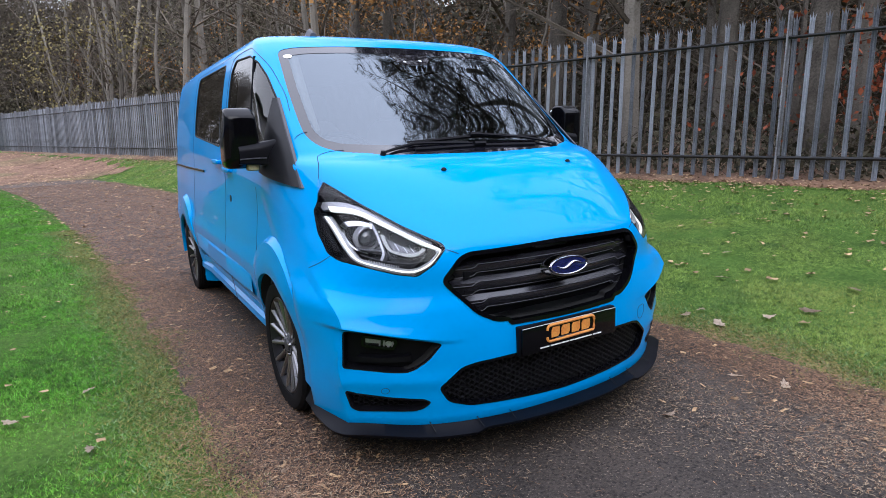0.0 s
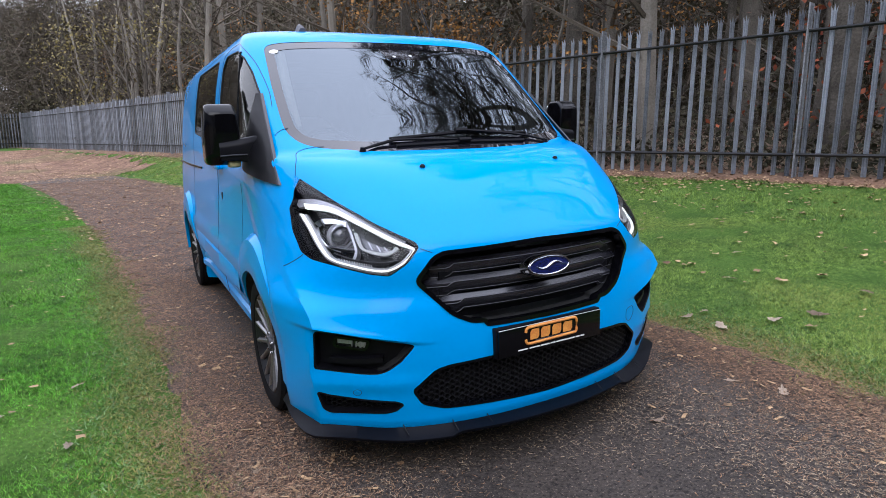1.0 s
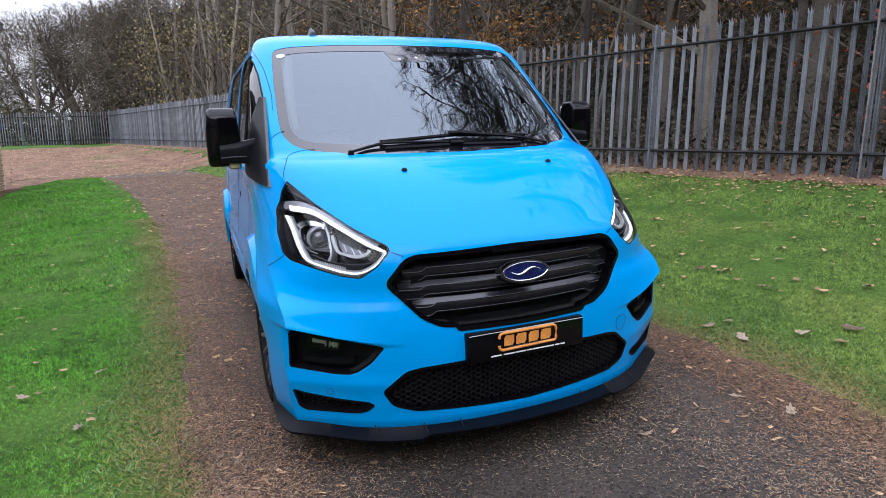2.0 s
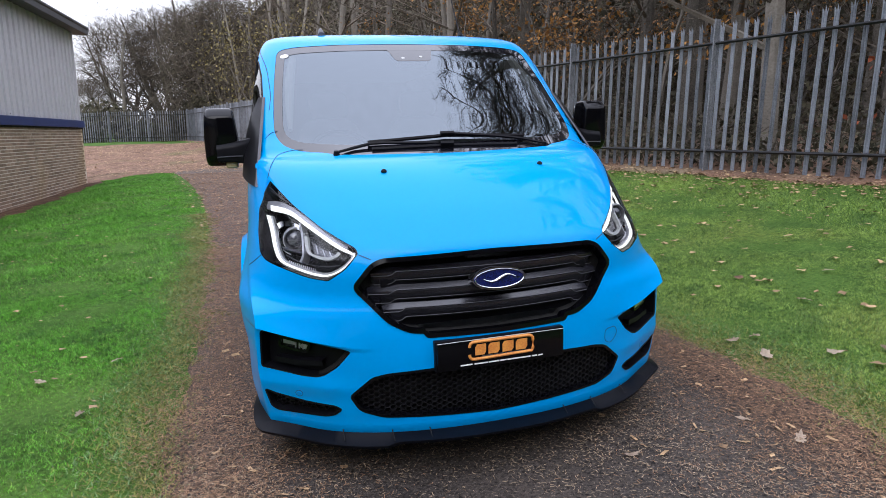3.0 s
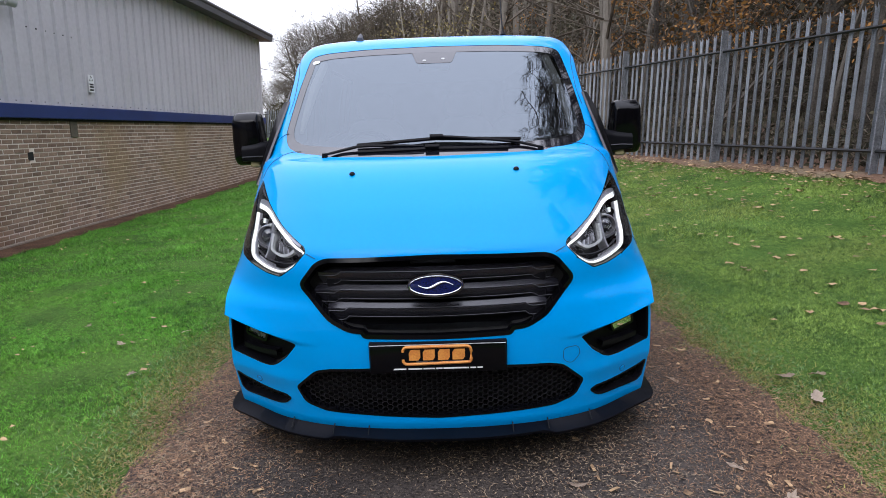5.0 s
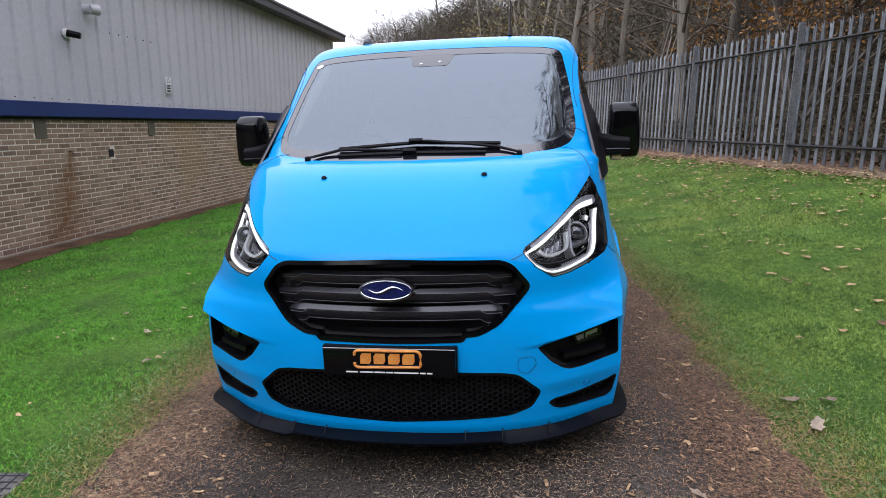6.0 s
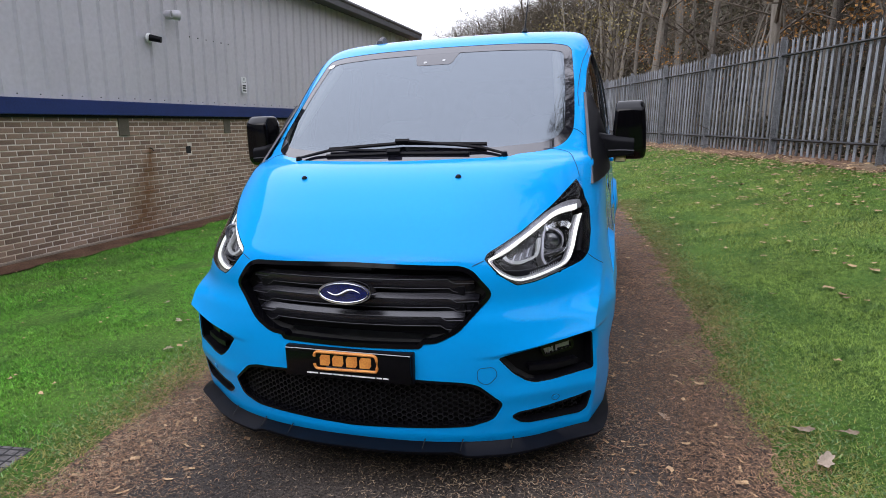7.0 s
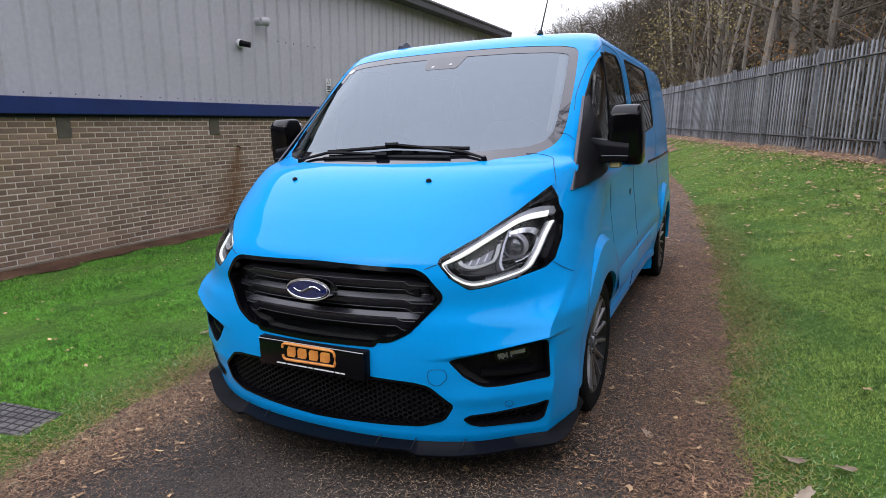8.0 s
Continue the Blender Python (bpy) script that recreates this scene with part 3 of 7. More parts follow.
# ---- trees ----
def grow(rng, base, direction, length, radius, depth, segs, tips, droop=0.0, wander=0.25, kids=(5, 4, 3), ratio=0.5, start=0.25):
    """Adds a limb as tapered pieces to segs and, from it, its side limbs; the ends go to tips."""
    steps = 7 if depth >= 3 else 5 if depth == 2 else 3
    p, d = Vector(base), Vector(direction).normalized()
    nodes = [(p.copy(), radius, d.copy())]
    for k in range(steps):
        d = (d + Vector((rng.gauss(0, 1), rng.gauss(0, 1), rng.gauss(0, 0.6) - droop)) * wander * 0.5).normalized()
        r0, r1 = radius * (1 - 0.8 * k / steps), radius * (1 - 0.8 * (k + 1) / steps)
        q = p + d * (length / steps)
        segs.append((p.copy(), q.copy(), r0, r1))
        p = q
        nodes.append((p.copy(), r1, d.copy()))
    if depth == 0:
        tips.append((p.copy(), d.copy()))
        return
    n = kids[min(depth, len(kids)) - 1]
    for k in range(n):
        t = start + (1 - start) * (k + rng.random()) / n
        i = min(steps - 1, int(t * steps))
        f = t * steps - i
        b = nodes[i][0].lerp(nodes[i + 1][0], f)
        dd = nodes[i][2]
        side = Vector((rng.gauss(0, 1), rng.gauss(0, 1), rng.gauss(0, 0.5) + 0.25))
        side = (side - dd * side.dot(dd) * 0.8).normalized()
        nd = (dd * rng.uniform(0.35, 0.8) + side).normalized()
        grow(rng, b, nd, length * ratio * rng.uniform(0.6, 1.15) * (1.15 - 0.5 * t), nodes[i][1] * (0.36 if depth == 3 else 0.55), depth - 1, segs, tips, droop, wander, kids, ratio, 0.2)


def limbs_mesh(name, segs, mat, min_r=0.0, max_r=9.0, thin=0.004):
    tri, quads = [], []
    for a, b, r0, r1 in segs:
        if not (min_r <= r0 < max_r):
            continue
        sides = 7 if r0 > 0.06 else 4 if r0 > 0.02 else 3
        d = (b - a).normalized()
        s = d.cross(Vector((0.3, 0.2, 1))).normalized()
        u = s.cross(d)
        ra = [a + (s * math.cos(k * math.tau / sides) + u * math.sin(k * math.tau / sides)) * max(r0, thin) for k in range(sides)]
        rb = [b + d * r1 * 0.3 + (s * math.cos(k * math.tau / sides) + u * math.sin(k * math.tau / sides)) * max(r1, thin * 0.7) for k in range(sides)]
        for k in range(sides):
            m = (k + 1) % sides
            quads += [ra[k], ra[m], rb[m], rb[k]]
    return big_mesh(name, [v[:] for v in quads], 4, mat, False)


def leaf_mesh(name, spots, rng, size, per_spot, spread, mat):
    out = []
    for p, d in spots:
        for _ in range(per_spot):
            c = p + Vector((rng.gauss(0, spread), rng.gauss(0, spread), rng.gauss(0, spread)))
            a = Vector((rng.gauss(0, 1), rng.gauss(0, 1), rng.gauss(0, 1))).normalized() * size * rng.uniform(0.6, 1.3)
            b = a.cross(Vector((rng.gauss(0, 1), rng.gauss(0, 1), rng.gauss(0, 1)))).normalized() * a.length * 0.55
            out += [c - a, c + b, c + a, c - b]
    return big_mesh(name, [v[:] for v in out], 4, mat)


TREES = {}


def tree_kind(key, seed, height, radius, kids, ratio, lean=0.0, droop=0.0, wander=0.25, leaves=0, leaf_size=0.05, leaf_mat=None, start=0.35, stems=1, spread=0.12, thin=0.004):
    rng = random.Random(seed)
    segs, tips = [], []
    for s in range(stems):
        d = Vector((rng.gauss(0, lean), rng.gauss(0, lean), 1))
        grow(rng, (rng.gauss(0, 0.2) * (stems > 1), rng.gauss(0, 0.2) * (stems > 1), -0.3), d, height * rng.uniform(0.8, 1.1), radius * rng.uniform(0.75, 1.1), 3, segs, tips, droop, wander, kids, ratio, start)
    cut = radius * 0.32
    trunk = limbs_mesh("trunk", segs, BARK, cut)
    twigs = limbs_mesh("branch_work", segs, TWIG, 0.0, cut, thin)
    crown = None
    if leaves:
        ends = [t for t in tips if rng.random() < 0.85]
        crown = leaf_mesh("crown", ends, rng, leaf_size, leaves, spread, leaf_mat)
    TREES[key] = (trunk, twigs, crown)


def plant(name, key, x, y, turn, scale, label, group="", lift=0.0):
    ob = empty(name, pose(x, y, float(land(x, y)) + lift, 0, 0, turn) @ Matrix.Scale(scale, 4), label, "tree", group)
    trunk, twigs, crown = TREES[key]
    part("trunk", trunk, BARK, ob)
    part("branch_work", twigs, TWIG, ob)
    if crown:
        part("crown", crown, AUTUMN, ob)
    return ob


tree_kind("tall_a", 11, 15, 0.17, (3, 4, 22), 0.22, 0.02, 0.05, 0.06, start=0.12)
tree_kind("tall_b", 12, 14, 0.14, (3, 4, 20), 0.24, 0.03, 0.1, 0.08, start=0.15)
tree_kind("tall_c", 13, 16, 0.2, (3, 4, 20), 0.22, 0.02, 0.0, 0.05, start=0.2)
tree_kind("thicket_a", 21, 7, 0.07, (3, 3, 8), 0.42, 0.25, 0.0, 0.22, stems=4, start=0.15)
tree_kind("thicket_b", 22, 6, 0.06, (3, 3, 8), 0.45, 0.3, 0.1, 0.25, stems=5, start=0.12)
tree_kind("autumn_a", 31, 7, 0.08, (3, 4, 10), 0.4, 0.08, 0.05, 0.18, leaves=5, leaf_size=0.075, leaf_mat=AUTUMN, spread=0.16)
tree_kind("autumn_b", 32, 6, 0.07, (3, 3, 9), 0.45, 0.12, 0.05, 0.2, leaves=6, leaf_size=0.07, leaf_mat=AUTUMN, spread=0.18)
tree_kind("bare_round", 41, 7.6, 0.17, (5, 7, 13), 0.40, 0.42, -0.03, 0.16, start=0.10, stems=7, thin=0.008)


def bough_tree(key, seed, height, radius, reach, limbs=40):
    """A tall edge-of-wood tree: long boughs that lean out on the open side (towards -x), feathered with side branches and hanging twigs."""
    rng = random.Random(seed)
    trunk_segs, segs, twigs = [], [], []
    p, d, nodes = Vector((0, 0, -0.3)), Vector((rng.gauss(0, 0.01), rng.gauss(0, 0.01), 1)), []
    for k in range(14):
        d = (d + Vector((rng.gauss(0, 0.02), rng.gauss(0, 0.02), 0.1))).normalized()
        q = p + d * (height / 14)
        trunk_segs.append((p.copy(), q.copy(), radius * (1 - 0.062 * k), radius * (1 - 0.062 * (k + 1))))
        nodes.append(p.copy())
        p = q
    nodes.append(p.copy())
    for k in range(limbs):
        t = 0.28 + 0.72 * (k + rng.random()) / limbs
        i = min(13, int(t * 14))
        b = nodes[i].lerp(nodes[i + 1], t * 14 - i)
        az = math.pi + rng.gauss(0, 0.55)
        ln = reach * (0.55 + 0.45 * math.sin(math.pi * min(1.0, (t - 0.2) / 0.75))) * rng.uniform(0.7, 1.05)
        ln *= 0.55 + 0.45 * max(0.0, -math.cos(az))
        d = Vector((math.cos(az), math.sin(az), rng.uniform(0.15, 0.55))).normalized()
        r0, q, steps = 0.018 + 0.010 * ln, b, 9
        for m in range(steps):
            d = (d + Vector((rng.gauss(0, 0.09), rng.gauss(0, 0.09), rng.gauss(-0.035, 0.06)))).normalized()
            e = q + d * (ln / steps)
            segs.append((q.copy(), e.copy(), r0 * (1 - 0.85 * m / steps), r0 * (1 - 0.85 * (m + 1) / steps)))
            if m:
                for side in range(5):
                    h = q.lerp(e, rng.random())
                    out = d.cross(Vector((rng.gauss(0, 0.35), rng.gauss(0, 0.35), 1))).normalized() * (1 if side % 2 else -1)
                    sd = (d * rng.uniform(0.5, 1.1) + out + Vector((0, 0, rng.gauss(-0.1, 0.25)))).normalized()
                    sl, sq = (0.45 + 0.9 * (1 - m / steps)) * rng.uniform(0.5, 1.2), h
                    for n in range(4):
                        sd = (sd + Vector((rng.gauss(0, 0.14), rng.gauss(0, 0.14), rng.gauss(-0.09, 0.08)))).normalized()
                        se = sq + sd * (sl / 4)
                        segs.append((sq.copy(), se.copy(), 0.010 - 0.0016 * n, 0.0085 - 0.0016 * n))
                        for _ in range(6):
                            c = sq.lerp(se, rng.random())
                            td = (sd * 0.8 + Vector((rng.gauss(0, 0.6), rng.gauss(0, 0.6), rng.gauss(-0.25, 0.4)))).normalized() * rng.uniform(0.12, 0.42)
                            w = td.cross(Vector((rng.gauss(0, 1), rng.gauss(0, 1), rng.gauss(0, 1)))).normalized() * 0.007
                            twigs += [c - w, c + td, c + w]
                        sq = se
            q = e
    TREES[key] = (limbs_mesh("trunk", trunk_segs, BARK), limbs_mesh("branch_work", segs, TWIG, thin=0.006), big_mesh("crown", [v[:] for v in twigs], 3, TWIG))


bough_tree("overhang", 51, 17.0, 0.24, 6.5, 50)
bough_tree("overhang_b", 52, 16.0, 0.23, 6.4, 46)
bough_tree("thin_boughs", 53, 16.5, 0.22, 4.5, 12)

# a dome of fine twigs round the bare tree's limbs
r = np.random.RandomState(44)
n = 5500
d = r.normal(size=(n, 3)) * (1, 1, 0.9)
d /= np.linalg.norm(d, axis=1, keepdims=True)
d[:, 2] = np.where(d[:, 2] < -0.55, -d[:, 2], d[:, 2])
c = d * (2.9 * r.uniform(0.25, 1.0, n) ** 0.5)[:, None] * (1, 1, 1.12) + (0, 0, 4.6)
a = d + r.normal(0, 0.55, (n, 3))
a /= np.linalg.norm(a, axis=1, keepdims=True)
b = np.cross(a, r.normal(size=(n, 3)))
b /= np.linalg.norm(b, axis=1, keepdims=True)
s, w = (0.42 * r.uniform(0.4, 1.5, n))[:, None], (0.010 * r.uniform(0.5, 1.5, n))[:, None]
TREES["bare_round"] = (*TREES["bare_round"][:2], big_mesh("crown", np.stack([c - a * s - b * w, c + a * s, c - a * s + b * w], 1), 3, TWIG))

rng = random.Random(5)
# woodland behind the fence, thickest along it
yy = -6.0
while yy < 58:
    for depth in (1.2, 3.2, 4.4, 7.0, 10.0, 14.0):
        if rng.random() < 0.16:
            continue
        y = yy + rng.uniform(-1.1, 1.1)
        x = float(fence_x(y)) + depth + rng.uniform(-0.5, 0.8)
        roll = rng.random()
        if depth < 2 and (roll < 0.6 or y > 15):
            continue
        if y > 15 and depth < 6:
            key = "thicket_a" if roll < 0.18 else "thicket_b" if roll < 0.34 else rng.choice(("tall_a", "tall_b", "tall_c"))
        elif depth < 2:
            key = rng.choice(("tall_a", "tall_b", "tall_c"))
        elif roll < 0.16:
            key = rng.choice(("autumn_a", "autumn_b"))
        elif roll < 0.3:
            key = rng.choice(("thicket_a", "thicket_b"))
        else:
            key = rng.choice(("tall_a", "tall_b", "tall_c"))
        label = {"tall": "tall bare grey-barked woodland tree behind the fence", "thic": "bare multi-stemmed thicket behind the fence", "autu": "small tree with sparse orange autumn leaves"}[key[:4]]
        plant("woodland_tree", key, x, y, rng.uniform(0, 360), rng.uniform(0.85, 1.2), label, "woodland behind the fence")
    yy += 2.3
# the large bare trees against the sky beyond the far fence
for x, y, s, t in ((-13.4, 58, 1.38, 0), (-9.6, 59, 1.5, 70), (-17.5, 63, 0.8, 150), (-22, 62, 1.0, 20), (-27, 64, 1.1, 250), (-7.5, 57, 1.45, 300), (-5.0, 55, 1.5, 200)):
    plant("bare_tree", "bare_round", x, y, t, s, "large leafless tree with a round crown of fine twigs", "bare trees beyond the far fence")
# tall trees whose boughs reach over the path, and unseen wood added behind the camera
for x, y, s, r, k in ((9.8, 11.4, 1.05, 12, "thin_boughs"), (9.8, 6.1, 1.0, -8, "thin_boughs"), (7.5, 17.3, 1.05, 20, "thin_boughs"), (7.6, 8.9, 0.95, 5, "overhang_b"), (8.4, 3.4, 1.0, -6, "overhang"), (10.2, -0.5, 1.0, 15, "thin_boughs")):
    plant("overhanging_tree", k, x, y, r, s, "tall pale-trunked tree with bare boughs over the fence", "tall trees by the fence")
for k in range(26):
    x = -9 + 1.0 * k + rng.uniform(-0.6, 0.6)
    y = -15 - 4.0 * rng.random() - 0.10 * x
    plant("woodland_tree", rng.choice(("tall_a", "tall_b", "tall_c", "thicket_a", "thicket_b")), x, y, rng.uniform(0, 360), rng.uniform(0.85, 1.2), "unseen bare tree added behind the camera for reflections", "woodland behind the lawn")

# undergrowth that nobody could count
def scatter_leaves(name, n, place, size, mat, seed, label, category):
    r = np.random.RandomState(seed)
    c = place(r, n)
    a = r.normal(size=(n, 3))
    a /= np.linalg.norm(a, axis=1, keepdims=True)
    b = np.cross(a, r.normal(size=(n, 3)))
    b /= np.linalg.norm(b, axis=1, keepdims=True)
    s = (size * r.uniform(0.5, 1.5, n))[:, None]
    q = np.stack([c - a * s, c + b * s * 0.6, c + a * s, c - b * s * 0.6], 1)
    return tagged(new(name, big_mesh(name, q, 4, mat)), label, category, kind="stuff")


def under_place(r, n):
    y = r.uniform(-10, 60, n)
    dep = r.exponential(3.5, n) + 0.3
    x = fence_x(y) + dep
    hump = 0.35 + 1.2 * (0.5 + 0.5 * np.sin(y * 1.3 + dep) * np.sin(dep * 0.9 + y * 0.37)) * np.clip(dep / 3, 0.35, 1.6)
    z = land(x, y) + hump * r.beta(1.2, 2.0, n)
    return np.stack([x, y, z], 1)


def deep_place(r, n):
    y = r.uniform(-14, 66, n)
    dep = r.uniform(6, 18, n)
    x = fence_x(y) + dep
    z = land(x, y) + r.uniform(0, 1, n) ** 1.2 * (7.5 + 2.5 * np.sin(y * 0.35))
    return np.stack([x, y, z], 1)


def left_place(r, n):
    """The thick end of the wood, beyond the bend of the fence."""
    y = r.uniform(46, 66, n)
    x = r.uniform(-9, 9, n)
    z = land(x, y) + r.uniform(0, 1, n) ** 1.15 * (13.5 - 0.55 * np.clip(-x, 0, 11) + 1.5 * np.sin(x * 0.9))
    return np.stack([x, y, z], 1)


def autumn_place(r, n):
    """Hanging clusters of orange leaves on thin boughs above the fence."""
    k = 90
    cy = r.uniform(-6, 26, k)
    cd = r.uniform(1.5, 9, k)
    cz = r.uniform(2.2, 5.6, k)
    i = r.randint(0, k, n)
    y = cy[i] + r.normal(0, 0.7, n)
    x = fence_x(cy[i]) + cd[i] + r.normal(0, 0.6, n)
    z = land(x, y) + cz[i] + r.normal(0, 0.28, n)
    return np.stack([x, y, z], 1)


def red_place(r, n):
    y = r.normal(2.6, 1.2, n)
    x = fence_x(y) + 2.2 + r.exponential(0.9, n)
    z = land(x, y) + 0.3 + 2.4 * r.beta(1.5, 1.3, n)
    return np.stack([x, y, z], 1)


def twig_strips(name, n, place, length, width, mat, seed, label, category):
    r = np.random.RandomState(seed)
    c = place(r, n)
    a = r.normal(size=(n, 3)) * (1, 1, 0.9)
    a /= np.linalg.norm(a, axis=1, keepdims=True)
    b = np.cross(a, r.normal(size=(n, 3)))
    b /= np.linalg.norm(b, axis=1, keepdims=True)
    s = (length * r.uniform(0.4, 1.6, n))[:, None]
    w = (width * r.uniform(0.5, 1.5, n))[:, None]
    q = np.stack([c - a * s - b * w, c + a * s, c - a * s + b * w], 1)
    return tagged(new(name, big_mesh(name, q, 3, mat)), label, category, kind="stuff")


scatter_leaves("undergrowth", 70000, under_place, 0.05, UNDER, 3, "tangle of dark brown and green undergrowth", "undergrowth")
scatter_leaves("far_woods", 90000, deep_place, 0.10, UNDER, 4, "dense dark woodland in the distance", "woodland")
twig_strips("far_branches", 45000, deep_place, 0.75, 0.014, TWIG, 6, "tangle of bare brown branches deep in the wood", "woodland")
twig_strips("bramble_stems", 16000, under_place, 0.45, 0.006, TWIG, 8, "thin bare stems among the undergrowth", "undergrowth")
def far_hedge_place(r, n):
    x = r.uniform(-34, -4, n)
    y = 47.5 - 0.33 * (x + 6.7) + r.exponential(2.0, n)
    z = land(x, y) + r.beta(1.3, 1.6, n) * (2.6 + 0.9 * np.sin(x * 0.8))
    return np.stack([x, y, z], 1)


scatter_leaves("far_hedge", 22000, far_hedge_place, 0.12, UNDER, 15, "dull green hedge behind the far fence", "hedge")
scatter_leaves("end_thicket", 30000, left_place, 0.08, UNDER, 14, "thick brown growth at the end of the wood", "woodland")
twig_strips("end_branches", 40000, left_place, 0.9, 0.014, TWIG, 16, "bare branches at the end of the wood", "woodland")
scatter_leaves("autumn_foliage", 8000, autumn_place, 0.042, AUTUMN, 9, "sparse orange autumn leaves hanging in the wood", "foliage")
def yellow_place(r, n):
    """Rounded clumps of yellow-green leaves on the trees at the bend of the fence."""
    k = 20
    cy, cd, cz = r.uniform(33, 46, k), r.uniform(1.5, 5, k), r.uniform(2.5, 7.0, k)
    i = r.randint(0, k, n)
    y = cy[i] + r.normal(0, 0.9, n)
    x = fence_x(cy[i]) + cd[i] + r.normal(0, 0.9, n)
    return np.stack([x, y, land(x, y) + cz[i] + r.normal(0, 0.6, n)], 1)


def orange_place(r, n):
    """The orange crown of one tree beyond the van."""
    k = 22
    cy, cd, cz = r.uniform(11.5, 16.5, k), r.uniform(1.5, 4.0, k), r.uniform(4.6, 7.5, k)
    i = r.randint(0, k, n)
    y = cy[i] + r.normal(0, 0.6, n)
    x = fence_x(cy[i]) + cd[i] + r.normal(0, 0.6, n)
    return np.stack([x, y, land(x, y) + cz[i] + r.normal(0, 0.35, n)], 1)


scatter_leaves("yellow_foliage", 2300, yellow_place, 0.075, YELLOWING, 17, "yellow-green leaves on trees by the bend", "foliage")
scatter_leaves("orange_foliage", 2600, orange_place, 0.065, AUTUMN, 18, "orange autumn crown above the fence", "foliage")
scatter_leaves("copper_hedge", 1200, red_place, 0.05, REDBUSH, 10, "copper-red leaves of a hedge behind the fence", "hedge")

# plain sheet that closes the distance, the wood's deep shade put into its colour
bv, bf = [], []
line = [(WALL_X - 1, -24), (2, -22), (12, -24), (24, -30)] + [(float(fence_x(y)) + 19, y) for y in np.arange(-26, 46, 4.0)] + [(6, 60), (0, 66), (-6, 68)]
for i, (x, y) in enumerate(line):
    # the unseen stretch behind the camera is taller, to darken the van's reflections
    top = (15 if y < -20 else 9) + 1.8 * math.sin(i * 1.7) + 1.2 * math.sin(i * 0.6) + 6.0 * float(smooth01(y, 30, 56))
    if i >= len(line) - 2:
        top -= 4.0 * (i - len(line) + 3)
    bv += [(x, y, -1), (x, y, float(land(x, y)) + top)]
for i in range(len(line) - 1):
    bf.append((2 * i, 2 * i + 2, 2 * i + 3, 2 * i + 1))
tagged(new("backdrop", mesh_from("backdrop", bv, bf, WOODS)), "plain dark sheet standing in for the shaded depth of the wood", "backdrop", kind="structure")


# ---- the van ----
def curve(xs, ys):
    """A smooth monotone curve through a few points."""
    x, y = np.array(xs, float), np.array(ys, float)
    h = np.diff(x)
    s = np.diff(y) / h
    m = np.zeros(len(x))
    m[0], m[-1] = s[0], s[-1]
    for i in range(1, len(x) - 1):
        if s[i - 1] * s[i] > 0:
            w1, w2 = 2 * h[i] + h[i - 1], h[i] + 2 * h[i - 1]
            m[i] = (w1 + w2) / (w1 / s[i - 1] + w2 / s[i])

    def at(v):
        v = np.clip(v, x[0], x[-1])
        i = np.clip(np.searchsorted(x, v) - 1, 0, len(h) - 1)
        t = (v - x[i]) / h[i]
        return y[i] * (1 + 2 * t) * (1 - t) ** 2 + h[i] * m[i] * t * (1 - t) ** 2 + y[i + 1] * t * t * (3 - 2 * t) + h[i] * m[i + 1] * t * t * (t - 1)
    return at


HEIGHTS = (0.14, 0.30, 0.46, 0.58, 0.66, 0.76, 0.90, 0.97, 1.08, 1.19, 1.235, 1.265, 1.31, 1.50, 1.70, 1.83, 1.88, 1.92, 1.945, 1.955)
nose = curve(HEIGHTS, (0.01, -0.02, -0.025, -0.018, -0.005, 0.015, 0.045, 0.10, 0.215, 0.365, 0.47, 0.60, 0.672, 0.935, 1.205, 1.385, 1.47, 1.60, 1.80, 2.05))
half_width = curve(HEIGHTS, (0.90, 0.925, 0.945, 0.965, 0.97, 0.955, 0.945, 0.94, 0.935, 0.925, 0.92, 0.915, 0.91, 0.885, 0.85, 0.815, 0.79, 0.745, 0.66, 0.52))
sweep = curve(HEIGHTS, (0.55, 0.56, 0.57, 0.58, 0.58, 0.70, 0.95, 1.00, 0.98, 0.88, 0.75, 0.62, 0.52, 0.40, 0.30, 0.25, 0.24, 0.23, 0.22, 0.2))


def power(z):
    """How square the plan is at a height: rounder in the bumper, squarer over the lamps."""
    return 2.3 + 0.6 * smooth01(z, 0.70, 0.88) * (1 - smooth01(z, 1.20, 1.34))


TAIL = 4.90


def ledge(x):
    """Height of the ledge over the fog lamp, which climbs outwards."""
    return 0.545 + 0.20 * (np.clip(np.abs(x), 0.55, 0.92) - 0.55)


def corner(z):
    """1 where the bumper has a sharp upright corner, 0 on the round wings above."""
    return 1 - smooth01(z, 0.63, 0.86)


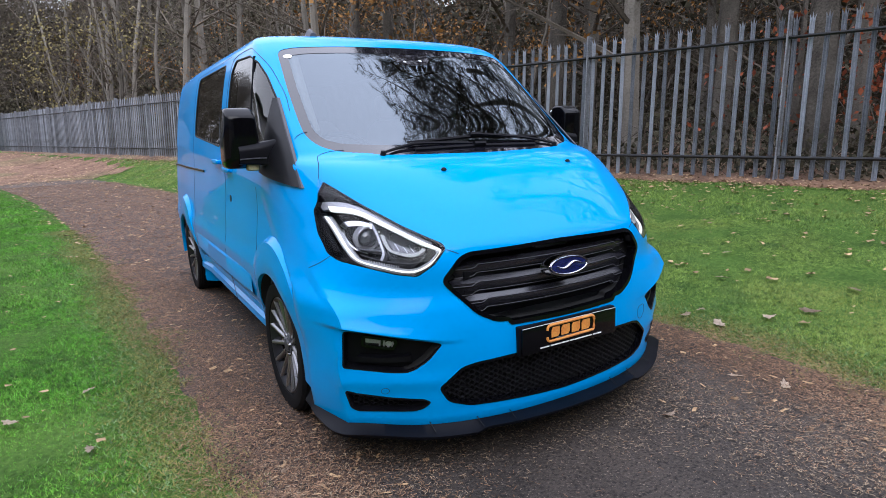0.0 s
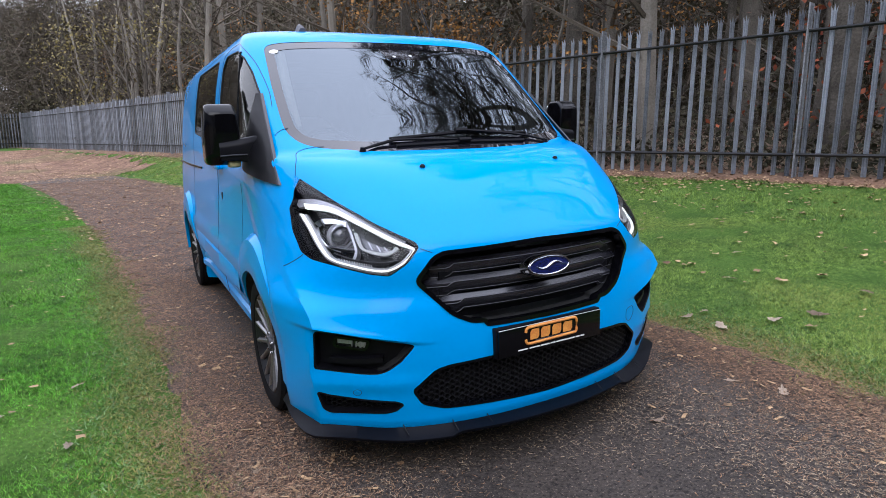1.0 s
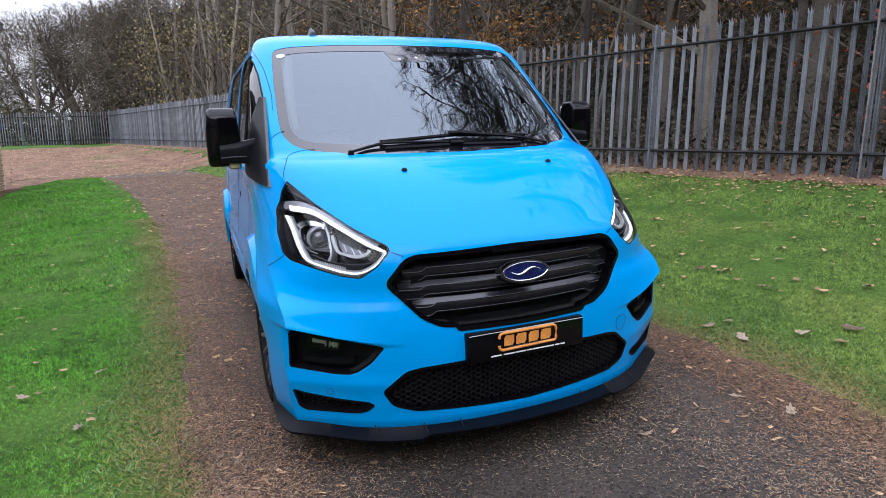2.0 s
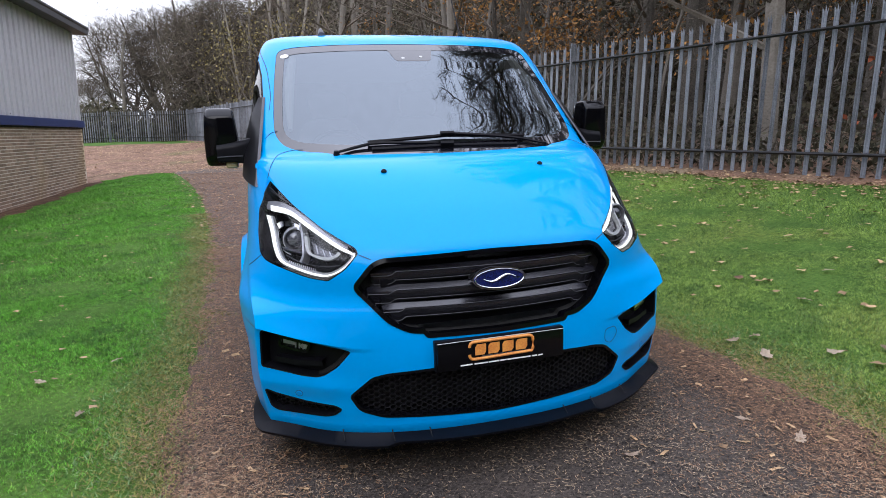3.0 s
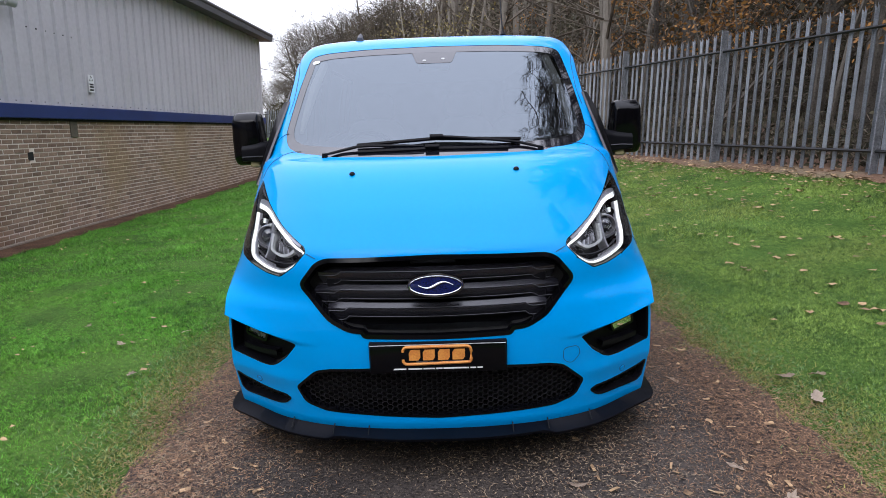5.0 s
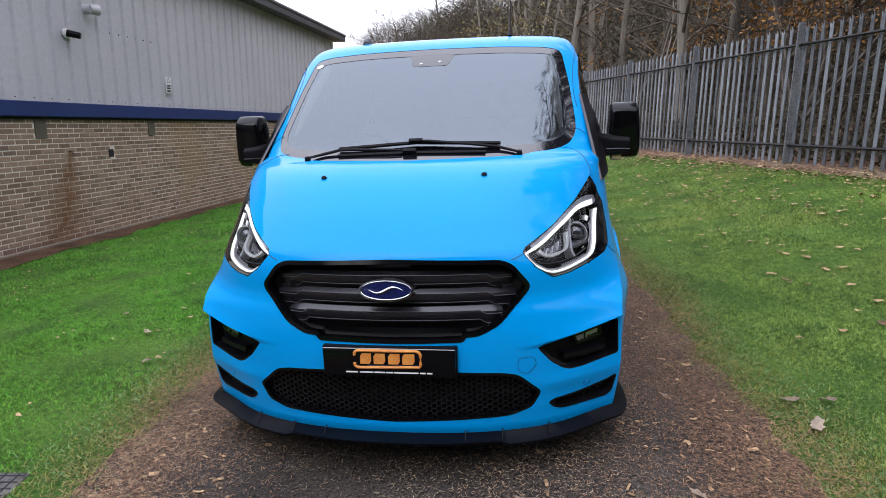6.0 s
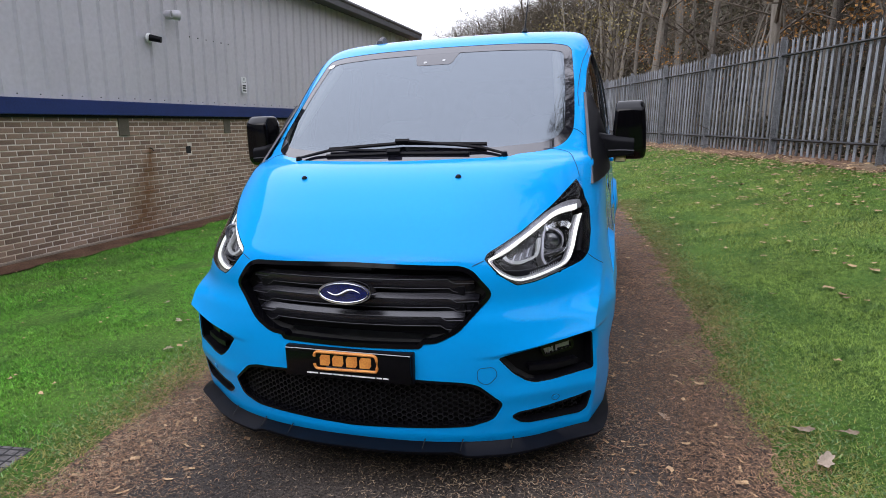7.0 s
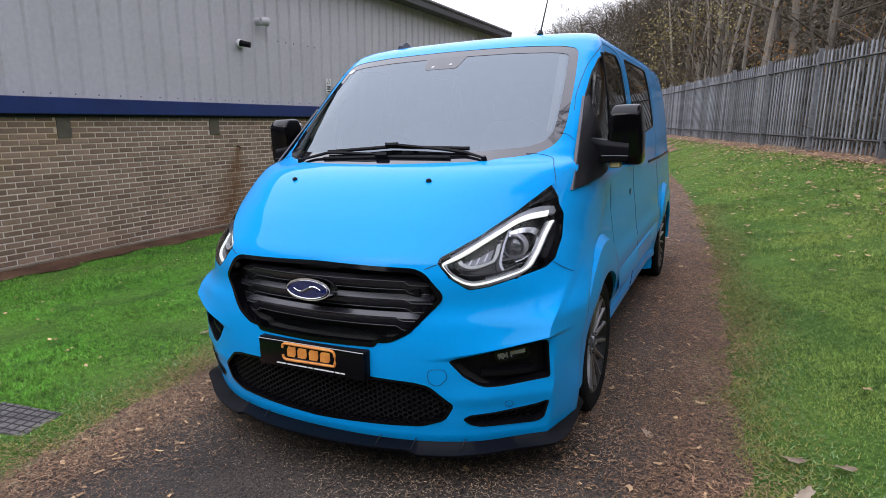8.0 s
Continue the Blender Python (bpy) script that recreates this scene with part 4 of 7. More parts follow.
def front(x, z, sculpted=1.0):
    """How far back the skin lies at a height and a distance from the middle."""
    ax = np.abs(x)
    s, POW = np.clip(ax / half_width(z), 0, 1), power(z)
    round_nose = nose(z) + sweep(z) * (1 - (1 - s ** POW) ** (1 / POW))
    # past a point the bumper runs on straight to its corner
    s0 = 0.79
    t0 = 1 - s0 ** POW
    straight = nose(z) + sweep(z) * (1 - t0 ** (1 / POW)) + sweep(z) * s0 ** (POW - 1) * t0 ** (1 / POW - 1) * (s - s0)
    y = np.where(s > s0, round_nose - corner(z) * (round_nose - straight), round_nose)
    # the cheek sweeps out in a hollow to the ledge; a softer ridge runs under the fog lamp
    z0 = ledge(x)
    cheek = smooth01(z, z0 - 0.014, z0 + 0.004) * np.exp(-np.maximum(z - z0, 0) / 0.075) * smooth01(ax, 0.46, 0.95)
    ridge = np.exp(-((z - 0.385) / 0.030) ** 2) * smooth01(ax, 0.50, 0.66)
    chin = np.exp(-((z - 0.215) / 0.022) ** 2)
    # the bonnet's middle stands a little proud between two creases
    crease = 0.50 + 0.55 * (z - 1.03)
    dome = smooth01(z, 0.98, 1.08) * (1 - smooth01(z, 1.235, 1.26)) * (1 - smooth01(ax, crease - 0.015, crease + 0.02))
    return y - 0.052 * cheek * sculpted - 0.010 * ridge - 0.006 * chin - 0.006 * dome


def skin(x, z, lift=0.0):
    """A point on the skin, lifted along its normal."""
    e = 0.004
    y = float(front(x, z))
    fx = (float(front(x + e, z)) - float(front(x - e, z))) / (2 * e)
    fz = (float(front(x, z + e)) - float(front(x, z - e))) / (2 * e)
    n = Vector((fx, -1, fz)).normalized()
    return Vector((x, y, z)) + n * lift


def shoulder(y, z):
    """The flank breaks inwards under a crease that climbs towards the tail."""
    u = (0.995 + 0.145 * (y - 0.4) / (0.9 + 0.3 * y) + 0.01 * y - z) / 0.36
    return -0.055 * u * (1 - u) ** 2 * float(smooth01(y, 0.65, 1.1)) if 0 < u < 1 else 0.0


def ear(z):
    """The bumper's side stands out towards the wheel arch."""
    return 0.022 * (1 - float(smooth01(z, 0.70, 0.92))) + 0.022 * (1 - float(smooth01(z, 0.26, 0.52)))


corner_x = curve((0.14, 0.20, 0.30, 0.44, 0.62, 0.70, 0.80, 1.00, 1.95), (0.885, 0.897, 0.920, 0.926, 0.919, 0.928, 0.938, 0.925, 0.90))


def tuck(y, z):
    """Between the wheels the sill draws in towards the ground."""
    m = float(smooth01(y, 1.20, 1.42)) * (1 - float(smooth01(y, 3.42, 3.56)))
    return m * (0.065 * (1 - float(smooth01(z, 0.32, 0.47))) + 0.16 * (1 - float(smooth01(z, 0.24, 0.275))))


def hull(levels, inset=0.0, front_gap=0.0, bottom=None):
    """A closed loft of plan outlines."""
    NF, NS, NR = 34, 60, 10
    loops = []
    for z in levels:
        w, c, d, POW = float(half_width(z)) - inset, float(nose(z)) + front_gap, float(sweep(z)), float(power(z))
        tail = TAIL - inset - 0.10 * max(0.0, z - 1.0)
        half = []
        if inset == 0:
            # from the middle to the bumper's corner, then back along its side to the flank
            xk, NK = min(float(corner_x(z)), 0.985 * w), NF - 8
            ak = math.asin((xk / w) ** (POW / 2))
            for i in range(NF + 1):
                u = max(0.0, (i - NK) / (NF - NK))
                a = ak * min(i, NK) / NK + (math.pi / 2 - ak) * u
                x = w * math.sin(a) ** (2 / POW) if 0 < i < NF else (w if i else 0.0)
                zz = z + (float(ledge(x)) - 0.60) * math.exp(-((z - 0.60) / 0.08) ** 2) * (1 - u)
                if i <= NK:
                    half.append((x, float(front(x, zz)), zz))
                    continue
                xr, yr = x, c + d * (1 - math.cos(a) ** (2 / POW) if i < NF else 1)
                ex, ey = w + ear(z), c + d
                kx, ky, kz = half[NK]
                ky += (float(front(kx, kz, 0.0)) - ky) * float(smooth01(u, 0.0, 0.8))
                sx, sy = kx + (ex - kx) * (1 - (1 - u) ** 1.25), ky + (ey - ky) * u
                k = float(corner(z))
                half.append((xr + ear(z) * u + (sx - xr - ear(z) * u) * k, yr + (sy - yr) * k, zz))
        else:
            for i in range(NF + 1):
                a = math.pi / 2 * i / NF
                half.append((w * math.sin(a) ** (2 / POW) if i else 0.0, c + d * (1 - math.cos(a) ** (2 / POW) if i < NF else 1), z))
        y0, y1 = half[-1][1], tail - 0.22
        for i in range(1, NS + 1):
            y = y0 + (y1 - y0) * i / NS
            flare = ear(z) * (1 - float(smooth01(y, 0.45, 0.8))) if inset == 0 else 0.0
            half.append((w + flare + (shoulder(y, z) - tuck(y, z) if inset == 0 else 0.0) - 0.03 * float(smooth01(y, 3.6, 4.9)), y, z))
        wr = half[-1][0]
        for i in range(1, NR + 1):
            a = math.pi / 2 * i / NR
            half.append((wr * math.cos(a) ** (2 / 4.0) if i < NR else 0.0, y1 + 0.22 * math.sin(a) ** (2 / 4.0), z))
        loops.append(half + [(-x, y, zz) for x, y, zz in half[-2:0:-1]])
    n = len(loops[0])
    verts = [v for lp in loops for v in lp]
    faces = [(r * n + k, r * n + (k + 1) % n, (r + 1) * n + (k + 1) % n, (r + 1) * n + k) for r in range(len(loops) - 1) for k in range(n)]
    faces.append(tuple(range(n))[::-1])
    faces.append(tuple(range((len(loops) - 1) * n, len(loops) * n)))
    return verts, faces


def prism(outline, plane, lo, hi):
    """A closed prism: outline in xz (along y) or yz (along x)."""
    if plane == "xz":
        a, b = [(u, lo, v) for u, v in outline], [(u, hi, v) for u, v in outline]
    else:
        a, b = [(lo, u, v) for u, v in outline], [(hi, u, v) for u, v in outline]
    n = len(outline)
    faces = [tuple(range(n)), tuple(range(2 * n - 1, n - 1, -1))] + [(k, n + k, n + (k + 1) % n, (k + 1) % n) for k in range(n)]
    return a + b, faces


def rounded(outline, r, steps=4):
    """Rounds the corners of an outline."""
    out, n = [], len(outline)
    for i in range(n):
        p, a, b = Vector(outline[i]), Vector(outline[i - 1]), Vector(outline[(i + 1) % n])
        ra = min(r, (a - p).length * 0.45, (b - p).length * 0.45)
        p0, p1 = p + (a - p).normalized() * ra, p + (b - p).normalized() * ra
        for k in range(steps + 1):
            t = k / steps
            out.append(tuple(p0 * (1 - t) ** 2 + p * 2 * t * (1 - t) + p1 * t * t))
    return out


def softened(path, times=2):
    """An open path with its corners cut again and again."""
    for _ in range(times):
        out = [path[0]]
        for a, b in zip(path, path[1:]):
            out += [(0.75 * a[0] + 0.25 * b[0], 0.75 * a[1] + 0.25 * b[1]), (0.25 * a[0] + 0.75 * b[0], 0.25 * a[1] + 0.75 * b[1])]
        path = out + [path[-1]]
    return path


def mirrored(outline):
    return [(-u, v) for u, v in outline][::-1]


def dense(outline, step=0.02, closed=True):
    out = []
    n = len(outline)
    for i in range(n if closed else n - 1):
        a, b = Vector(outline[i]), Vector(outline[(i + 1) % n])
        k = max(1, int((b - a).length / step))
        out += [tuple(a.lerp(b, j / k)) for j in range(k)]
    if not closed:
        out.append(tuple(outline[-1]))
    return out


def both(half):
    """A symmetric outline from its right half, given from top middle to bottom middle."""
    return list(half) + [(-u, v) for u, v in half[::-1] if abs(u) > 1e-6]


GRILLE = rounded(both([(0.0, 0.890), (0.44, 0.881), (0.482, 0.864), (0.552, 0.780), (0.43, 0.645), (0.355, 0.607), (0.30, 0.603), (0.29, 0.585), (0.0, 0.580)]), 0.025)
INTAKE = rounded(both([(0.0, 0.458), (0.27, 0.458), (0.44, 0.448), (0.50, 0.435), (0.592, 0.355), (0.555, 0.290), (0.47, 0.262), (0.0, 0.242)]), 0.02)
FOG = rounded([(0.573, 0.537), (0.60, 0.547), (0.71, 0.570), (0.806, 0.588), (0.898, 0.602), (0.907, 0.590), (0.913, 0.455), (0.908, 0.445), (0.76, 0.427), (0.703, 0.427), (0.674, 0.438), (0.626, 0.474)], 0.012)
SLOT = rounded([(0.62, 0.295), (0.645, 0.308), (0.758, 0.318), (0.867, 0.335), (0.905, 0.348), (0.885, 0.275), (0.862, 0.260), (0.756, 0.261), (0.678, 0.262), (0.649, 0.270)], 0.010)
LAMP = rounded([(0.828, 1.172), (0.735, 1.074), (0.637, 0.994), (0.575, 0.955), (0.524, 0.926), (0.517, 0.906), (0.572, 0.847), (0.635, 0.804), (0.70, 0.813), (0.79, 0.839), (0.862, 0.858), (0.882, 0.880), (0.884, 0.95), (0.873, 1.042), (0.853, 1.083), (0.845, 1.112)], 0.010)
SCREEN = rounded(both([(0.0, 1.842), (0.40, 1.838), (0.64, 1.828), (0.728, 1.810), (0.762, 1.60), (0.778, 1.43), (0.780, 1.36), (0.748, 1.305), (0.68, 1.278), (0.48, 1.262), (0.0, 1.255)]), 0.05)
DOORWIN = rounded([(1.11, 1.285), (1.12, 1.455), (1.21, 1.542), (1.36, 1.665), (1.49, 1.75), (1.65, 1.80), (2.03, 1.815), (2.10, 1.75), (2.11, 1.30)], 0.03)
SIDEWIN = rounded([(2.32, 1.30), (2.30, 1.82), (3.33, 1.82), (3.36, 1.38)], 0.05)

FRONT_AXLE, REAR_AXLE, WHEEL_R = 1.02, 3.93, 0.335

van = empty("panel_van", pose(0.04, 0, 0.085, 0, -2.3, 0.15), "bright blue crew van with black grille on a path", "van")


def carve(levels_mesh, cutters, name):
    """Cuts closed solids out of a closed mesh; each cutter brings its own material."""
    mats = [PAINT, VOID, BLACK, TRIM]
    ob = new("carve_body", mesh_from("carve_body", *levels_mesh, mats))
    for group in cutters:
        vs, fs, ids = [], [], []
        for (cv, cf), mi in group:
            o = len(vs)
            vs += cv
            fs += [tuple(i + o for i in f) for f in cf]
            ids += [mi] * len(cf)
        me = mesh_from("carve_tool", vs, fs, mats)
        me.polygons.foreach_set("material_index", ids)
        b = bmesh.new()
        b.from_mesh(me)
        bmesh.ops.recalc_face_normals(b, faces=b.faces)
        b.to_mesh(me)
        b.free()
        tool = new("carve_tool", me)
        mod = ob.modifiers.new("cut", "BOOLEAN")
        mod.operation, mod.solver, mod.object = "DIFFERENCE", "EXACT", tool
        bpy.context.view_layer.update()
        done = bpy.data.meshes.new_from_object(ob.evaluated_get(bpy.context.evaluated_depsgraph_get()))
        ob.modifiers.clear()
        old = ob.data
        ob.data = done
        bpy.data.meshes.remove(old)
        bpy.data.objects.remove(tool)
        bpy.data.meshes.remove(me)
    me = ob.data
    bpy.data.objects.remove(ob)
    return me


levels = sorted(set(np.round(np.concatenate([np.linspace(0.14, 0.56, 24), np.linspace(0.57, 0.64, 12), np.linspace(0.64, 0.71, 10), np.linspace(0.72, 0.90, 11), np.linspace(0.90, 1.31, 34), np.linspace(1.31, 1.86, 28), np.linspace(1.86, 1.955, 16)]), 4)))
inner = hull(list(np.linspace(0.50, 1.26, 8)) + list(np.linspace(1.28, 1.885, 12)), 0.05, 0.09)


def wheel_well(y, sgn, r):
    pts = [(y + r * math.cos(a * math.tau / 36), 0.325 + r * math.sin(a * math.tau / 36)) for a in range(36)]
    return prism(pts, "yz", *sorted((sgn * 0.66, sgn * 1.2)))


cuts = []
for o, depth in ((GRILLE, 0.16), (INTAKE, 0.14)):
    cuts.append((prism(o, "xz", -0.3, depth), 1))
for o, depth in ((FOG, 0.36), (SLOT, 0.36), (LAMP, 0.52)):
    for q in (o, mirrored(o)):
        cuts.append((prism(q, "xz", -0.3, depth if o is not LAMP else 0.62), 1 if o is not LAMP else 2))
for o in (DOORWIN, SIDEWIN):
    for sgn in (-1, 1):
        cuts.append((prism(o, "yz", *sorted((sgn * 0.6, sgn * 1.2))), 1))
for y in (FRONT_AXLE, REAR_AXLE):
    for sgn in (-1, 1):
        cuts.append((wheel_well(y, sgn, 0.375), 1))
shell = carve(hull(levels), [[((inner[0], inner[1]), 3)], [(prism(SCREEN, "xz", 0.2, 1.66), 2)], cuts], "body")


def split_shell(me):
    """Parts the shell along its shut lines into bumper, bonnet, doors and the rest."""
    b = bmesh.new()
    b.from_mesh(me)

    def slice_at(co, no, near):
        geom = [f for f in b.faces if near(f.calc_center_median())]
        geom += list({e for f in geom for e in f.edges} | {v for f in geom for v in f.verts})
        bmesh.ops.bisect_plane(b, geom=geom, plane_co=co, plane_no=no, dist=1e-5)

    slice_at((0, 0, 0.888), (0, 0, 1), lambda c: c.y < 0.62)
    slice_at((0, 0.49, 0.868), (0, 0.45, 1), lambda c: c.y < 1.1 and abs(c.x) > 0.5)
    slice_at((0, 0, 1.262), (0, -0.055, 1), lambda c: c.y < 1.0 and c.z > 1.1)
    for sgn in (-1, 1):
        slice_at((sgn * 0.843, 0.6, 1.16), (sgn, 0.25, 0.55), lambda c: c.y < 1.0 and c.z > 0.85 and c.x * sgn > 0.3)
        for y in (1.36, 2.16, 3.42):
            slice_at((0, y, 0), (0, 1, 0), lambda c: abs(c.y - y) < 0.2 and c.x * sgn > 0.5)
    groups = {}
    for f in b.faces:
        c = f.calc_center_median()
        k = "body"
        lateral = abs(c.x) > float(half_width(min(max(c.z, 0.14), 1.95))) - 0.03
        if c.y < 0.95 and c.z < 0.888 and c.z < 0.868 - 0.45 * (c.y - 0.49):
            k = "front_bumper"
        elif c.y < 0.95 and 0.888 < c.z < 1.262 + 0.055 * c.y and abs(c.x) < 0.843 - 0.25 * (c.y - 0.6) - 0.55 * (c.z - 1.16) and c.y < float(front(c.x, c.z)) + 0.03:
            k = "bonnet"
        elif lateral and 1.36 < c.y < 2.16 and 0.30 < c.z < 1.86:
            k = "front_door_r" if c.x > 0 else "front_door_l"
        elif lateral and 2.16 < c.y < 3.42 and 0.30 < c.z < 1.86:
            k = "side_door_r" if c.x > 0 else "side_door_l"
        groups.setdefault(k, set()).add(f.index)
    b.faces.ensure_lookup_table()
    out = {}
    for k, keep in groups.items():
        c = b.copy()
        c.faces.ensure_lookup_table()
        bmesh.ops.delete(c, geom=[f for f in c.faces if f.index not in keep], context="FACES")
        m = bpy.data.meshes.new(k)
        c.to_mesh(m)
        c.free()
        for mt in (PAINT, VOID, BLACK, TRIM):
            m.materials.append(mt)
        m.polygons.foreach_set("use_smooth", [True] * len(m.polygons))
        m.set_sharp_from_angle(angle=radians(40))
        out[k] = m
    b.free()
    return out


shells = split_shell(shell)
part("body", shells["body"], PAINT, van, "bright blue painted body shell")
bumper = part("front_bumper", shells["front_bumper"], PAINT, van, "sculpted blue front bumper")
bonnet = part("bonnet", shells["bonnet"], PAINT, van, "smooth blue bonnet")
doors = {}
for k in ("front_door_l", "front_door_r", "side_door_l", "side_door_r"):
    doors[k] = part("front_door" if k[0] == "f" else "side_door", shells[k], PAINT, van)


# ---- fittings of the van ----
def skin_grid(outline_half, z_lo, z_hi, lift, nx=28, nz=20):
    """A pane on the skin between two heights; outline_half gives the half width at a height."""
    v, f = [], []
    for j in range(nz + 1):
        for i in range(nx + 1):
            u = -1 + 2 * i / nx
            w0 = outline_half(z_lo(0) + (z_hi(0) - z_lo(0)) * j / nz)
            x = u * w0
            z = z_lo(x) + (z_hi(x) - z_lo(x)) * j / nz
            v.append(skin(x, z, lift))
    for j in range(nz):
        for i in range(nx):
            a = j * (nx + 1) + i
            f.append((a, a + 1, a + nx + 2, a + nx + 1))
    return v, f


def skin_patch(outline, lift, rings=6):
    """A filled patch on the skin inside an outline in xz, as rings that shrink to its middle."""
    o = dense(outline, 0.03)
    c = Vector((sum(p[0] for p in o) / len(o), sum(p[1] for p in o) / len(o)))
    v, f, n = [], [], len(o)
    for r in range(rings):
        k = 1 - r / rings
        v += [skin(c.x + (p[0] - c.x) * k, c.y + (p[1] - c.y) * k, lift) for p in o]
    v.append(skin(c.x, c.y, lift))
    for r in range(rings - 1):
        f += [(r * n + k, r * n + (k + 1) % n, (r + 1) * n + (k + 1) % n, (r + 1) * n + k) for k in range(n)]
    f += [((rings - 1) * n + k, (rings - 1) * n + (k + 1) % n, rings * n) for k in range(n)]
    return v, f


def band_on_skin(path, width, lift, closed=True, depth=0.006, end=None):
    """A flat strip of that width on the skin along a path in xz, with a thickness; it may taper to another width."""
    p = dense(path, 0.02, closed)
    n = len(p)
    bm = bmesh.new()
    rows = []
    for i in range(n):
        a = Vector(p[i - 1] if (i or closed) else p[0])
        b = Vector(p[(i + 1) % n] if (i < n - 1 or closed) else p[-1])
        d = (b - a).normalized()
        s = Vector((-d.y, d.x)) * (width if end is None else width + (end - width) * i / (n - 1)) / 2
        q = Vector(p[i])
        rows.append([bm.verts.new(skin(q.x + s.x * k, q.y + s.y * k, lift - h)) for k, h in ((1, depth), (1, 0), (-1, 0), (-1, depth))])
    for i in range(n if closed else n - 1):
        a, b = rows[i], rows[(i + 1) % n]
        for k in range(3):
            bm.faces.new((a[k], a[k + 1], b[k + 1], b[k]))
    return bm


def line_on_skin(path, parent, r=0.0016):
    bm = bmesh.new()
    tube(bm, [skin(x, z, 0.0004) for x, z in dense(path, 0.02, False)], r, 6)
    part("panel_gap", bm, SEAM, parent)


def flank(y, z, sgn, lift=0.0):
    """A point of the side at that length and height; ahead of the flank it follows the corner."""
    w, c, d, POW = float(half_width(z)), float(nose(z)), float(sweep(z)), float(power(z))
    t = min(1.0, max(0.0, 1 - (y - c) / d))
    x = w * (1 - t ** POW) ** (1 / POW) - 0.03 * float(smooth01(y, 3.6, 4.9))
    return Vector((sgn * (x + lift), y, z))


def line_on_flank(path, sgn, parent, mat=None, r=0.0013, name="panel_gap"):
    bm = bmesh.new()
    pts = []
    for y, z in dense(softened(path, 3) if len(path) > 3 else path, 0.04, False):
        v = flank(y, z, sgn)
        sh = shoulder(y, z)
        v.x += sgn * sh
        pts.append(v)
    tube(bm, pts, r, 5)
    return part(name, bm, mat or SEAM, parent)


# windscreen
def screen_side(z):
    return float(np.interp(z, (1.25, 1.30, 1.36, 1.43, 1.60, 1.80, 1.85), (0.765, 0.790, 0.795, 0.792, 0.776, 0.740, 0.725)))


v, f = skin_grid(screen_side, lambda x: 1.250 + 0.055 * (abs(x) / 0.76) ** 4, lambda x: 1.85 - 0.022 * (abs(x) / 0.7) ** 2, -0.0030)
screen = part("windscreen", mesh_from("windscreen", v, f, GLASS, True), GLASS, van, "raked windscreen reflecting pale sky and branches")
screen.visible_shadow = False
part("obscuration_band", band_on_skin([(u * 0.975, 1.55 + (w - 1.55) * 0.945) for u, w in SCREEN], 0.046, -0.0015, True, 0.001), FRIT, screen, "grey printed border round the glass")
# lower black edge of the glass
part("scuttle_panel", band_on_skin([(-0.66, 1.288), (-0.50, 1.274), (0, 1.268), (0.50, 1.274), (0.66, 1.288)], 0.035, -0.0012, False, 0.001), FRIT, screen)
bm = bmesh.new()
for k, (x, w, z0, z1) in enumerate(((0.0, 0.13, 1.79, 1.848), (0.0, 0.10, 1.735, 1.79))):
    vs = [bm.verts.new(skin(x + s * w * t, z, -lf)) for z, t in ((z0, 0.8), (z1, 1.0)) for s in (-1, 1) for lf in (0.012, 0.05)]
    for q in ((0, 2, 6, 4), (1, 5, 7, 3), (0, 4, 5, 1), (2, 3, 7, 6), (0, 1, 3, 2), (4, 6, 7, 5)):
        bm.faces.new([vs[i] for i in q])
part("sensor_housing", bm, BLACK, screen, "black camera and sensor housing", False)
v, f = skin_patch(rounded([(-0.16, 1.84), (0.16, 1.84), (0.125, 1.80), (0.10, 1.735), (-0.10, 1.735), (-0.125, 1.80)], 0.02), -0.0018, 4)
part("sensor_print", mesh_from("sensor_print", v, f, FRIT, True), FRIT, screen, "printed field round the sensors")
for x, z in ((-0.055, 1.752), (0.05, 1.76)):
    bm = bmesh.new()
    tube(bm, [skin(x, z, -0.0020), skin(x, z, -0.0008)], 0.010, 12)
    part("sensor_lens", bm, PALETRIM, screen)
bm = bmesh.new()
tube(bm, [skin(-0.69, 1.775, -0.0020), skin(-0.69, 1.775, -0.0008)], 0.024, 18, squash=0.75)
part("sticker", bm, WHITEINK, screen, "small oval white sticker")
# grey pillar trims seen through the glass
for sgn in (-1, 1):
    bm = bmesh.new()
    tube(bm, [skin(sgn * u, z, -0.034) for u, z in ((0.715, 1.40), (0.708, 1.5), (0.688, 1.65), (0.655, 1.79))], [0.010, 0.020, 0.026, 0.022], 8)
    part("pillar_trim", bm, PILLARTRIM, screen, "pale grey pillar trim")


